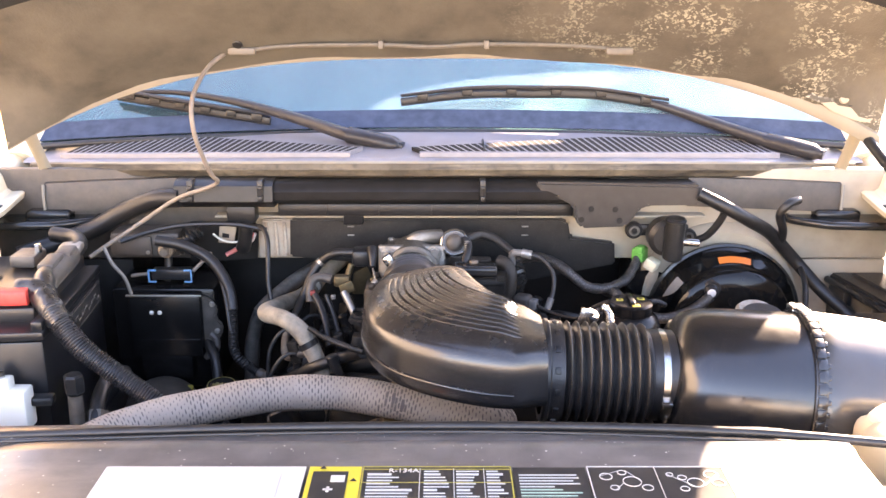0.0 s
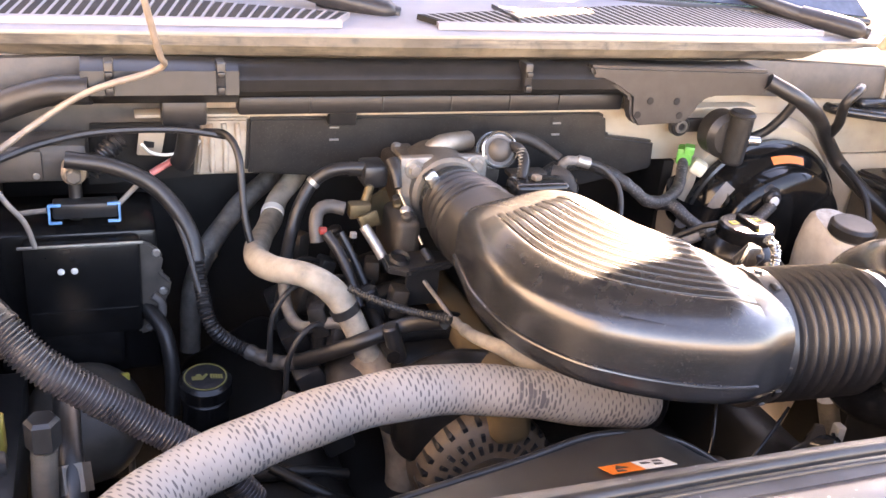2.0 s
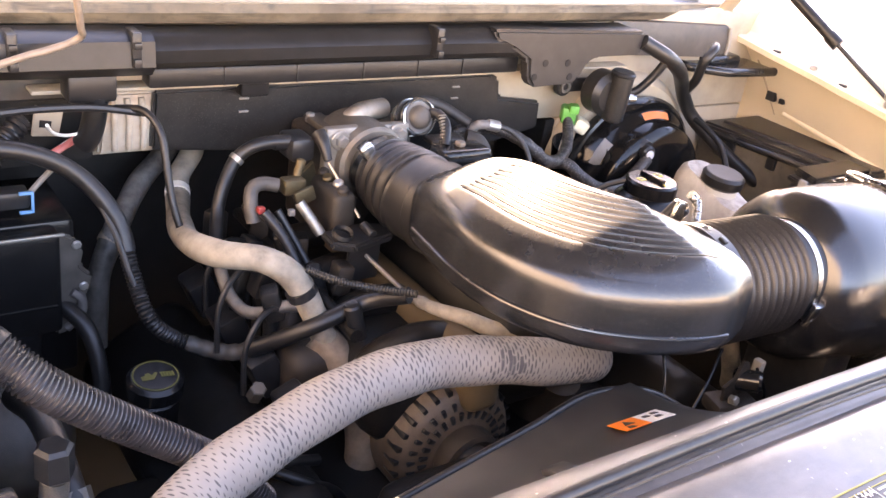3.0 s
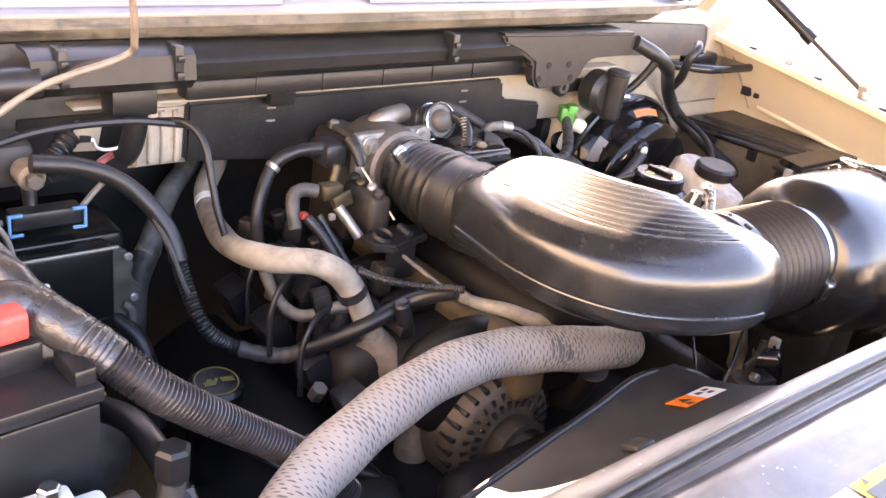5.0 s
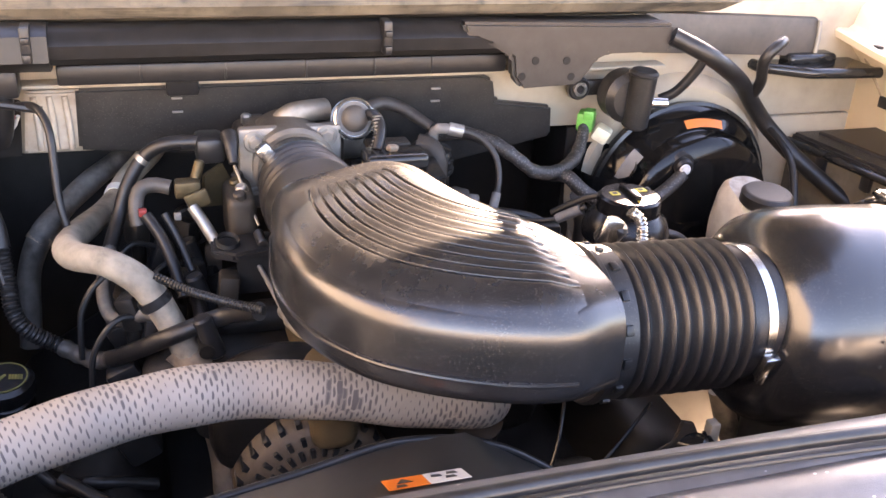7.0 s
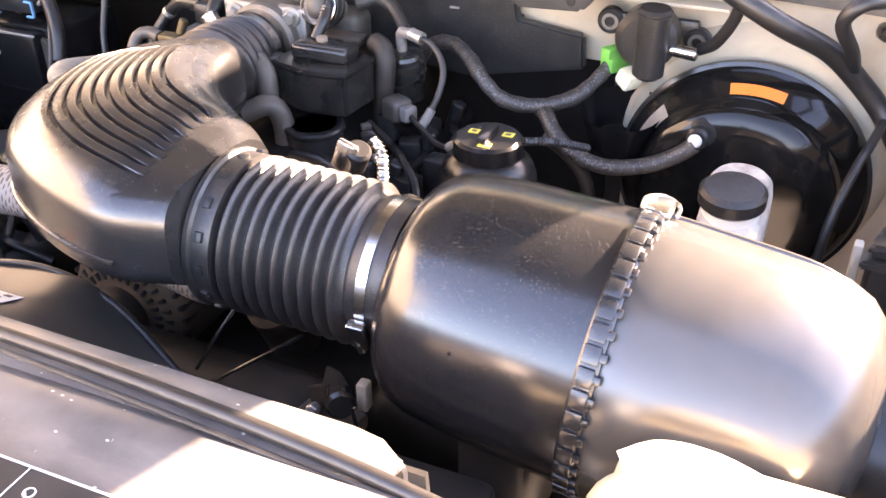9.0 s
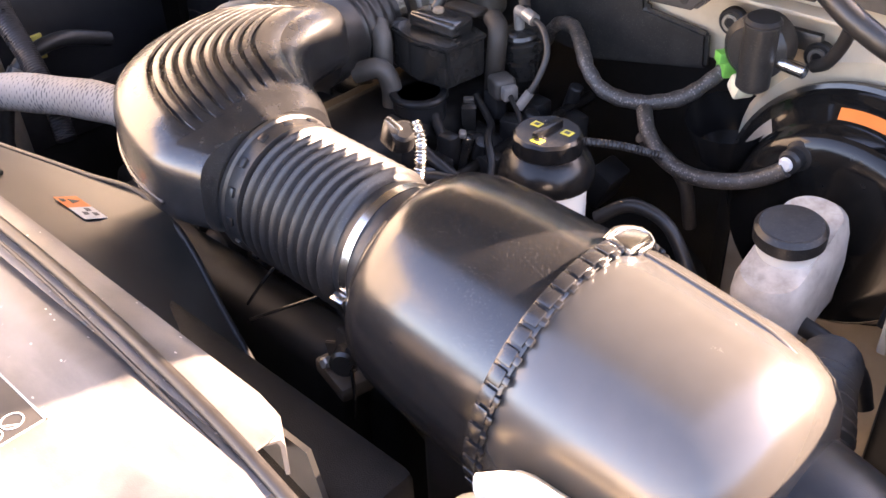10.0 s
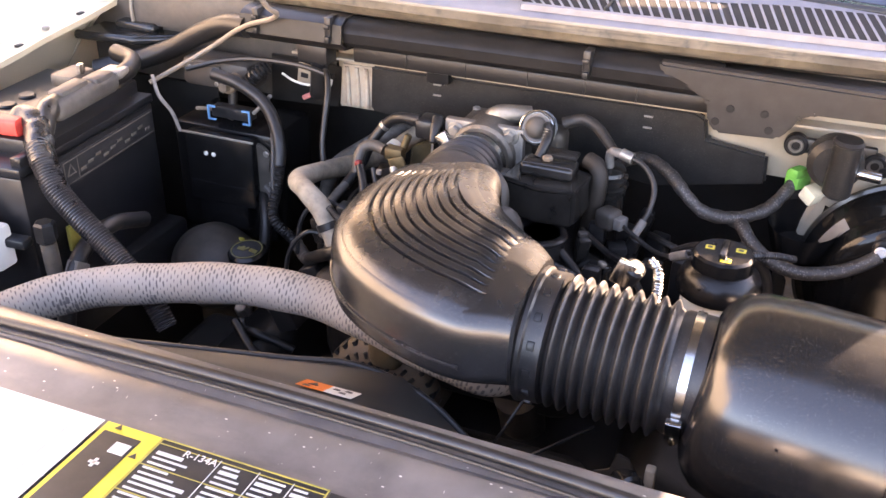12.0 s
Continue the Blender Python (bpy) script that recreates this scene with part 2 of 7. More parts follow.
def sleeve_material():
    """The pale woven sleeve of the radiator hose: rows of short dark dashes between light threads, by the mesh's own coordinates."""
    m = mat("woven_hose_sleeve", (0.34, 0.312, 0.285), 0.6, dust=0.8, dust_col=(0.215, 0.178, 0.142), var=0.25, scale=26, bump=0.3)
    N, L = m.node_tree.nodes, m.node_tree.links
    b = N["Principled BSDF"]
    old = b.inputs["Base Color"].links[0].from_socket
    def op(kind, x, y=0.0):
        k = N.new("ShaderNodeMath")
        k.operation = kind
        for sock, v in ((k.inputs[0], x), (k.inputs[1], y)):
            if isinstance(v, bpy.types.NodeSocket):
                L.new(v, sock)
            else:
                sock.default_value = v
        return k.outputs[0]
    uv = N.new("ShaderNodeUVMap")
    sx = N.new("ShaderNodeSeparateXYZ")
    L.new(uv.outputs[0], sx.inputs[0])
    co2 = N.new("ShaderNodeCombineXYZ")
    L.new(op("MULTIPLY", sx.outputs[0], 120.0), co2.inputs[0])
    L.new(op("MULTIPLY", sx.outputs[1], 95.0), co2.inputs[1])
    no = N.new("ShaderNodeTexNoise")
    no.inputs["Scale"].default_value, no.inputs["Detail"].default_value = 1.0, 2.0
    L.new(co2.outputs[0], no.inputs["Vector"])
    big = N.new("ShaderNodeTexNoise")
    big.inputs["Scale"].default_value = 13.0
    big.inputs["Detail"].default_value = 4.0
    L.new(N["Texture Coordinate"].outputs["Object"], big.inputs["Vector"])
    # staggered short dashes that bend and break up
    along = op("ADD", op("DIVIDE", sx.outputs[0], 0.0043), op("MULTIPLY", no.outputs[0], 0.55))
    cell = op("FLOOR", along)
    around = op("ADD", op("DIVIDE", sx.outputs[1], 0.0110), op("ADD", op("MULTIPLY", cell, 0.46), op("MULTIPLY", no.outputs[0], 0.9)))
    ids = N.new("ShaderNodeCombineXYZ")
    L.new(cell, ids.inputs[0])
    L.new(op("FLOOR", around), ids.inputs[1])
    rnd = N.new("ShaderNodeTexWhiteNoise")
    L.new(ids.outputs[0], rnd.inputs["Vector"])
    across = op("ABSOLUTE", op("SUBTRACT", op("FRACT", along), 0.5))
    length = op("ABSOLUTE", op("SUBTRACT", op("FRACT", around), 0.5))
    gap = N.new("ShaderNodeMapRange")
    gap.inputs[1].default_value, gap.inputs[2].default_value = 0.035, 0.070
    shown = op("MULTIPLY", op("MAXIMUM", op("SUBTRACT", 0.30, across), 0.0), op("MAXIMUM", op("SUBTRACT", 0.46, length), 0.0))
    L.new(op("ADD", shown, op("SUBTRACT", op("MULTIPLY", rnd.outputs[0], 0.05), op("MULTIPLY", op("SUBTRACT", 0.56, big.outputs[0]), 0.30))), gap.inputs[0])
    mx = N.new("ShaderNodeMix")
    mx.data_type = "RGBA"
    L.new(gap.outputs[0], mx.inputs[0])
    L.new(old, mx.inputs[6])
    mx.inputs[7].default_value = (0.088, 0.081, 0.079, 1)
    L.new(mx.outputs[2], b.inputs["Base Color"])
    bp = N.new("ShaderNodeBump")
    bp.invert = True
    bp.inputs["Strength"].default_value, bp.inputs["Distance"].default_value = 0.10, 0.001
    L.new(op("ADD", op("MULTIPLY", shown, 5.0), op("MULTIPLY", no.outputs[0], 0.8)), bp.inputs["Height"])
    L.new(bp.outputs[0], b.inputs["Normal"])
    return m


M["sleeve"] = sleeve_material()


def flaked_pad():
    """Hood insulation whose foil has broken into pale flakes towards one side."""
    m = M["pad"]
    N, L = m.node_tree.nodes, m.node_tree.links
    b = N["Principled BSDF"]
    old = b.inputs["Base Color"].links[0].from_socket
    co = N["Texture Coordinate"].outputs["Object"]
    vo = N.new("ShaderNodeTexVoronoi")
    vo.inputs["Scale"].default_value, vo.inputs["Randomness"].default_value = 120.0, 1.0
    warp = N.new("ShaderNodeTexNoise")
    warp.inputs["Scale"].default_value, warp.inputs["Detail"].default_value = 90.0, 4.0
    L.new(co, warp.inputs["Vector"])
    bent = N.new("ShaderNodeMix")
    bent.data_type = "RGBA"
    bent.blend_type = "LINEAR_LIGHT"
    bent.inputs[0].default_value = 0.016
    L.new(co, bent.inputs[6])
    L.new(warp.outputs["Color"], bent.inputs[7])
    L.new(bent.outputs[2], vo.inputs["Vector"])
    no = N.new("ShaderNodeTexNoise")
    no.inputs["Scale"].default_value, no.inputs["Detail"].default_value = 13.0, 8.0
    L.new(co, no.inputs["Vector"])
    sx = N.new("ShaderNodeSeparateXYZ")
    L.new(co, sx.inputs[0])
    side = N.new("ShaderNodeMapRange")
    side.inputs[1].default_value, side.inputs[2].default_value = 0.08, 0.32
    L.new(sx.outputs[0], side.inputs[0])
    patch = N.new("ShaderNodeMapRange")
    patch.inputs[1].default_value, patch.inputs[2].default_value = 0.47, 0.60
    L.new(no.outputs[0], patch.inputs[0])
    dot = N.new("ShaderNodeMapRange")
    dot.inputs[1].default_value, dot.inputs[2].default_value = 0.50, 0.30
    L.new(vo.outputs["Distance"], dot.inputs[0])
    last = dot.outputs[0]
    for src in (side.outputs[0], patch.outputs[0]):
        k = N.new("ShaderNodeMath")
        k.operation = "MULTIPLY"
        L.new(last, k.inputs[0])
        L.new(src, k.inputs[1])
        last = k.outputs[0]
    mx = N.new("ShaderNodeMix")
    mx.data_type = "RGBA"
    L.new(last, mx.inputs[0])
    L.new(old, mx.inputs[6])
    mx.inputs[7].default_value = (0.34, 0.30, 0.22, 1)
    L.new(mx.outputs[2], b.inputs["Base Color"])


flaked_pad()


def flecked_cover():
    """White scuff flecks and fine scratches on the radiator cover."""
    m = M["cover"]
    N, L = m.node_tree.nodes, m.node_tree.links
    b = N["Principled BSDF"]
    last = b.inputs["Base Color"].links[0].from_socket
    co = N["Texture Coordinate"].outputs["Object"]
    for scale, lo, hi, keep in (((120, 210, 1), 0.20, 0.10, 0.88), ((420, 60, 1), 0.10, 0.05, 0.82)):
        mp = N.new("ShaderNodeMapping")
        mp.inputs["Scale"].default_value = scale
        mp.inputs["Rotation"].default_value = (0, 0, 0.35 if scale[0] > 200 else 0.0)
        L.new(co, mp.inputs["Vector"])
        vo = N.new("ShaderNodeTexVoronoi")
        vo.inputs["Scale"].default_value = 1.0
        L.new(mp.outputs[0], vo.inputs["Vector"])
        dot = N.new("ShaderNodeMapRange")
        dot.inputs[1].default_value, dot.inputs[2].default_value = lo, hi
        L.new(vo.outputs["Distance"], dot.inputs[0])
        sx = N.new("ShaderNodeSeparateColor")
        L.new(vo.outputs["Color"], sx.inputs[0])
        pick = N.new("ShaderNodeMath")
        pick.operation = "GREATER_THAN"
        pick.inputs[1].default_value = keep
        L.new(sx.outputs[0], pick.inputs[0])
        both = N.new("ShaderNodeMath")
        both.operation = "MULTIPLY"
        L.new(dot.outputs[0], both.inputs[0])
        L.new(pick.outputs[0], both.inputs[1])
        mx = N.new("ShaderNodeMix")
        mx.data_type = "RGBA"
        L.new(both.outputs[0], mx.inputs[0])
        L.new(last, mx.inputs[6])
        mx.inputs[7].default_value = (0.66, 0.63, 0.58, 1)
        last = mx.outputs[2]
    L.new(last, b.inputs["Base Color"])


flecked_cover()


def dust_specks(key, scale, size, keep, colour):
    """Loose dust: small bright grains strewn unevenly over a dark surface, each cell with its own chance."""
    N, L = M[key].node_tree.nodes, M[key].node_tree.links
    b = N["Principled BSDF"]
    old = b.inputs["Base Color"].links[0].from_socket
    co = N["Texture Coordinate"].outputs["Object"]
    vo, no, tone, near, pick, both, mx = (N.new("ShaderNode" + k) for k in ("TexVoronoi", "TexNoise", "SeparateColor", "MapRange", "MapRange", "Math", "Mix"))
    vo.inputs["Scale"].default_value = scale
    no.inputs["Scale"].default_value, no.inputs["Detail"].default_value = scale * 0.06, 4.0
    L.new(co, vo.inputs["Vector"])
    L.new(co, no.inputs["Vector"])
    L.new(vo.outputs["Color"], tone.inputs[0])
    near.inputs[1].default_value, near.inputs[2].default_value = size, size * 0.5
    L.new(vo.outputs["Distance"], near.inputs[0])
    chance = N.new("ShaderNodeMath")
    chance.operation = "ADD"
    L.new(tone.outputs[0], chance.inputs[0])
    L.new(no.outputs[0], chance.inputs[1])
    pick.inputs[1].default_value, pick.inputs[2].default_value = keep, keep + 0.25
    L.new(chance.outputs[0], pick.inputs[0])
    both.operation = "MULTIPLY"
    L.new(near.outputs[0], both.inputs[0])
    L.new(pick.outputs[0], both.inputs[1])
    mx.data_type = "RGBA"
    L.new(both.outputs[0], mx.inputs[0])
    L.new(old, mx.inputs[6])
    mx.inputs[7].default_value = (*colour, 1)
    L.new(mx.outputs[2], b.inputs["Base Color"])


def streaks(key, scale, lo, hi, colour):
    """Long dirty runs along a panel."""
    N, L = M[key].node_tree.nodes, M[key].node_tree.links
    b = N["Principled BSDF"]
    old = b.inputs["Base Color"].links[0].from_socket
    mp, no, cut, mx = (N.new("ShaderNode" + k) for k in ("Mapping", "TexNoise", "MapRange", "Mix"))
    mp.inputs["Scale"].default_value = scale
    no.inputs["Scale"].default_value, no.inputs["Detail"].default_value, no.inputs["Roughness"].default_value = 1.0, 8.0, 0.65
    cut.inputs[1].default_value, cut.inputs[2].default_value = lo, hi
    mx.data_type = "RGBA"
    mx.inputs[7].default_value = (*colour, 1)
    L.new(N["Texture Coordinate"].outputs["Object"], mp.inputs["Vector"])
    L.new(mp.outputs[0], no.inputs["Vector"])
    L.new(no.outputs[0], cut.inputs[0])
    L.new(cut.outputs[0], mx.inputs[0])
    L.new(old, mx.inputs[6])
    L.new(mx.outputs[2], b.inputs["Base Color"])


streaks("cover", (5.0, 16.0, 16.0), 0.50, 0.74, (0.20, 0.182, 0.165))
streaks("lip", (5.0, 60.0, 90.0), 0.46, 0.62, (0.022, 0.018, 0.014))
dust_specks("gloss_black", 900.0, 0.30, 1.30, (0.10, 0.095, 0.09))
dust_specks("satin_black", 700.0, 0.25, 1.22, (0.10, 0.09, 0.08))
dust_specks("bellows", 800.0, 0.35, 1.20, (0.11, 0.10, 0.09))
dust_specks("mottled", 430.0, 0.55, 0.98, (0.14, 0.125, 0.113))
dust_specks("black", 700.0, 0.40, 1.20, (0.07, 0.062, 0.055))


def glass_material():
    """A tinted clear pane whose surface gloss grows towards grazing angles."""
    m = bpy.data.materials.new("windshield_glass")
    m.use_nodes = True
    N, L = m.node_tree.nodes, m.node_tree.links
    N.remove(N["Principled BSDF"])
    clear, gloss, fres, mixer = N.new("ShaderNodeBsdfTransparent"), N.new("ShaderNodeBsdfGlossy"), N.new("ShaderNodeFresnel"), N.new("ShaderNodeMixShader")
    clear.inputs[0].default_value = (0.60, 0.76, 0.84, 1)
    gloss.inputs["Roughness"].default_value = 0.03
    gloss.inputs["Color"].default_value = (0.80, 1.0, 0.95, 1)
    fres.inputs[0].default_value = 2.35
    L.new(fres.outputs[0], mixer.inputs[0])
    L.new(clear.outputs[0], mixer.inputs[1])
    L.new(gloss.outputs[0], mixer.inputs[2])
    # a pale dust film left in an arc round the parked wiper
    co, sx, film = N.new("ShaderNodeTexCoord"), N.new("ShaderNodeSeparateXYZ"), N.new("ShaderNodeBsdfDiffuse")
    L.new(co.outputs["Object"], sx.inputs[0])
    def op(kind, x, y=0.0):
        k = N.new("ShaderNodeMath")
        k.operation = kind
        for sock, v in ((k.inputs[0], x), (k.inputs[1], y)):
            if isinstance(v, bpy.types.NodeSocket):
                L.new(v, sock)
            else:
                sock.default_value = v
        return k.outputs[0]
    dx = op("DIVIDE", op("SUBTRACT", sx.outputs[0], 0.35), 0.50)
    dz = op("DIVIDE", op("SUBTRACT", sx.outputs[2], 1.262), 0.078)
    far = op("ADD", op("MULTIPLY", dx, dx), op("MULTIPLY", dz, dz))
    inside = N.new("ShaderNodeMapRange")
    inside.inputs[1].default_value, inside.inputs[2].default_value = 1.03, 0.93
    L.new(far, inside.inputs[0])
    no = N.new("ShaderNodeTexNoise")
    no.inputs["Scale"].default_value, no.inputs["Detail"].default_value = 14.0, 5.0
    L.new(co.outputs["Object"], no.inputs["Vector"])
    amount = op("MULTIPLY", op("ADD", op("MULTIPLY", inside.outputs[0], 0.15), 0.03), op("ADD", no.outputs[0], 0.5))
    film.inputs[0].default_value = (0.62, 0.76, 0.76, 1)
    coated = N.new("ShaderNodeMixShader")
    L.new(amount, coated.inputs[0])
    L.new(mixer.outputs[0], coated.inputs[1])
    L.new(film.outputs[0], coated.inputs[2])
    L.new(coated.outputs[0], N["Material Output"].inputs[0])
    return m


M["glass"] = glass_material()


# ---- mesh helpers ----
def link_mesh(name, bm, material, parent=None, smooth=True):
    me = bpy.data.meshes.new(name)
    bmesh.ops.recalc_face_normals(bm, faces=bm.faces)
    bm.to_mesh(me)
    bm.free()
    for p in me.polygons:
        p.use_smooth = smooth
    me.materials.append(M[material] if isinstance(material, str) else material)
    if smooth:
        me.set_sharp_from_angle(angle=radians(38))
    ob = new(name, me)
    ob.parent = parent
    return ob


def part(name, bm, material, parent, label=""):
    return tagged(link_mesh(name, bm, material, parent), label)


def thing(name, label, category, group="", kind="", at=(0, 0, 0)):
    ob = new(name)
    ob.location = at
    ob.empty_display_size = 0.05
    return tagged(ob, label, category, group, kind)


def solid(name, bm, material, label, category, group="", kind=""):
    return tagged(link_mesh(name, bm, material), label, category, group, kind)


def box(lo, hi, bevel=0.004, seg=2, turn=None, bm=None):
    """A bevelled block between two corners; turn: a matrix about its centre."""
    own = bmesh.new()
    lo, hi = Vector(lo), Vector(hi)
    bmesh.ops.create_cube(own, size=1.0)
    own.transform(Matrix.Diagonal((*(hi - lo), 1)))
    if bevel > 0:
        bmesh.ops.bevel(own, geom=own.edges[:], offset=min(bevel, 0.45 * min(hi - lo)), segments=seg, affect="EDGES", profile=0.5)
    own.transform(Matrix.Translation((lo + hi) / 2) @ (turn or Matrix()))
    return own if bm is None else merge(bm, own)


def merge(bm, other):
    me = bpy.data.meshes.new("tmp")
    other.to_mesh(me)
    other.free()
    bm.from_mesh(me)
    bpy.data.meshes.remove(me)
    return bm


def spline(pts, n):
    """n points along a Catmull-Rom curve through pts, evenly by length."""
    P = np.array(pts, float)
    if len(P) == 2:
        return [Vector(P[0] + (P[1] - P[0]) * s) for s in np.linspace(0, 1, n)]
    Q = np.vstack([2 * P[0] - P[1], P, 2 * P[-1] - P[-2]])
    out = []
    for i in range(1, len(Q) - 2):
        for s in np.linspace(0, 1, 24, endpoint=False):
            a, b, c, d = Q[i - 1], Q[i], Q[i + 1], Q[i + 2]
            out.append(0.5 * (2 * b + (c - a) * s + (2 * a - 5 * b + 4 * c - d) * s * s + (3 * b - a - 3 * c + d) * s ** 3))
    out.append(P[-1])
    out = np.array(out)
    L = np.r_[0, np.cumsum(np.linalg.norm(np.diff(out, axis=0), axis=1))]
    s = np.linspace(0, L[-1], n)
    return [Vector([np.interp(v, L, out[:, k]) for k in range(3)]) for v in s]


def squared(v, e):
    return math.copysign(abs(v) ** e, v)


def sweep(pts, radius, sides=14, step=0.006, caps=True, flat=1.0, sq=2.0):
    """A hose along pts. radius: a number or a function of (metres along, fraction). Its UV map is in metres."""
    raw = spline(pts, 60)
    length = sum((b - a).length for a, b in zip(raw, raw[1:]))
    n = max(4, int(length / step))
    c = spline(pts, n)
    bm = bmesh.new()
    uv = bm.loops.layers.uv.new("UVMap")
    up = Vector((0, 0, 1))
    t0 = (c[1] - c[0]).normalized()
    side = t0.cross(up)
    if side.length < 0.2:
        side = t0.cross(Vector((1, 0, 0)))
    side.normalize()
    rings, along, s = [], [], 0.0
    for i, p in enumerate(c):
        t = (c[min(i + 1, n - 1)] - c[max(i - 1, 0)]).normalized()
        side = (side - t * side.dot(t)).normalized()
        b = t.cross(side)
        if i:
            s += (p - c[i - 1]).length
        r = radius(s, s / max(length, 1e-6)) if callable(radius) else radius
        rings.append([bm.verts.new(p + (side * squared(math.cos(a), 2 / sq) + b * squared(math.sin(a), 2 / sq) * flat) * r) for a in (2 * math.pi * k / sides for k in range(sides))])
        along.append(s)
    r0 = radius(0, 0) if callable(radius) else radius
    for i in range(n - 1):
        for k in range(sides):
            f = bm.faces.new((rings[i][k], rings[i][(k + 1) % sides], rings[i + 1][(k + 1) % sides], rings[i + 1][k]))
            us = [(k, i), (k + 1, i), (k + 1, i + 1), (k, i + 1)]
            for lp, (kk, ii) in zip(f.loops, us):
                lp[uv].uv = (along[ii], kk * 2 * math.pi * r0 / sides)
    if caps:
        bm.faces.new(rings[0][::-1])
        bm.faces.new(rings[-1])
    return bm


def corrugated(r, pitch=0.0045, depth=0.0011):
    return lambda s, f: r + depth * math.cos(2 * math.pi * s / pitch)


def lathe(profile, origin, axis, sides=48, start=0.0, end=2 * math.pi, wob=None):
    """Turns (distance along, radius) pairs about an axis."""
    q = Vector(axis).normalized().to_track_quat("Z", "X").to_matrix()
    o = Vector(origin)
    bm = bmesh.new()
    rows = []
    full = abs(end - start - 2 * math.pi) < 1e-6
    cnt = sides if full else sides + 1
    for h, r in profile:
        if r < 1e-6:
            rows.append([bm.verts.new(o + q @ Vector((0, 0, h)))])
        else:
            rows.append([bm.verts.new(o + q @ Vector((r * math.cos(a), r * math.sin(a), h))) for a in (start + (end - start) * k / sides for k in range(cnt))])
    for a, b in zip(rows, rows[1:]):
        for k in range(sides if full else sides):
            k2 = (k + 1) % cnt
            if len(a) == 1 and len(b) == 1:
                continue
            if len(a) == 1:
                bm.faces.new((a[0], b[k], b[k2]))
            elif len(b) == 1:
                bm.faces.new((a[k], a[k2], b[0]))
            else:
                bm.faces.new((a[k], a[k2], b[k2], b[k]))
    return bm


def cyl(origin, axis, r, length, bevel=0.0015, sides=24):
    b = min(bevel, r * 0.4, length * 0.4)
    return lathe([(0, 0), (0, r - b), (b, r), (length - b, r), (length, r - b), (length, 0)], origin, axis, sides)


def plate(outline, thick, m=None, bevel=0.0015):
    """A flat outline in x, y raised by thick, then placed by the matrix m."""
    bm = bmesh.new()
    vs = [bm.verts.new((x, y, 0)) for x, y in outline]
    f = bm.faces.new(vs)
    r = bmesh.ops.extrude_face_region(bm, geom=[f])
    bmesh.ops.translate(bm, verts=[v for v in r["geom"] if isinstance(v, bmesh.types.BMVert)], vec=(0, 0, thick))
    bmesh.ops.recalc_face_normals(bm, faces=bm.faces)
    if bevel:
        bmesh.ops.bevel(bm, geom=bm.edges[:], offset=bevel, segments=2, affect="EDGES")
    if m is not None:
        bm.transform(m)
    return bm


def strip(rows):
    """A sheet through rows of points."""
    bm = bmesh.new()
    vs = [[bm.verts.new(p) for p in r] for r in rows]
    for a, b in zip(vs, vs[1:]):
        for k in range(len(a) - 1):
            bm.faces.new((a[k], a[k + 1], b[k + 1], b[k]))
    return bm


def thicken(bm, t):
    bmesh.ops.recalc_face_normals(bm, faces=bm.faces)
    g = bmesh.ops.solidify(bm, geom=bm.faces[:], thickness=t)
    return bm


def hose(name, pts, r, material, label, category="hose", sides=14, step=0.006, group=""):
    return solid(name, sweep(pts, r, sides, step), material, label, category, group)


XZ = Matrix(((1, 0, 0, 0), (0, 0, -1, 0), (0, 1, 0, 0), (0, 0, 0, 1)))  # x, y of an outline become x, z; raised towards -y


def stand(x, y, z, turn=0.0):
    return Matrix.Translation((x, y, z)) @ Matrix.Rotation(radians(turn), 4, "Z") @ XZ


# ---- the yard ----
def yard():
    bm = bmesh.new()
    bmesh.ops.create_grid(bm, x_segments=40, y_segments=40, size=400)
    solid("ground", bm, "ground", "pale dusty concrete yard in bright sun", "ground", kind="structure")
    bm = box((-2.9, 4.6, 0), (-2.5, 7.08, 3.4), 0.01)
    # Two unseen pale walls, added to feed reflections and bounced light.
    side = box((-4.6, -4.0, 0), (-4.3, 9.0, 4.3), 0.01)
    solid("bounce_wall_side", side, "plaster", "unseen pale wall added beside the truck to brighten reflections", "wall", kind="structure")
    front = box((-12.0, -11.3, 0), (14.0, -11.0, 1.9), 0.01)
    solid("bounce_wall_front", front, "plaster", "unseen pale wall added ahead of the truck for bounced light", "wall", kind="structure")
    solid("wall_yard", bm, "ochre", "ochre rendered yard wall in sunlight", "wall", kind="structure")


yard()


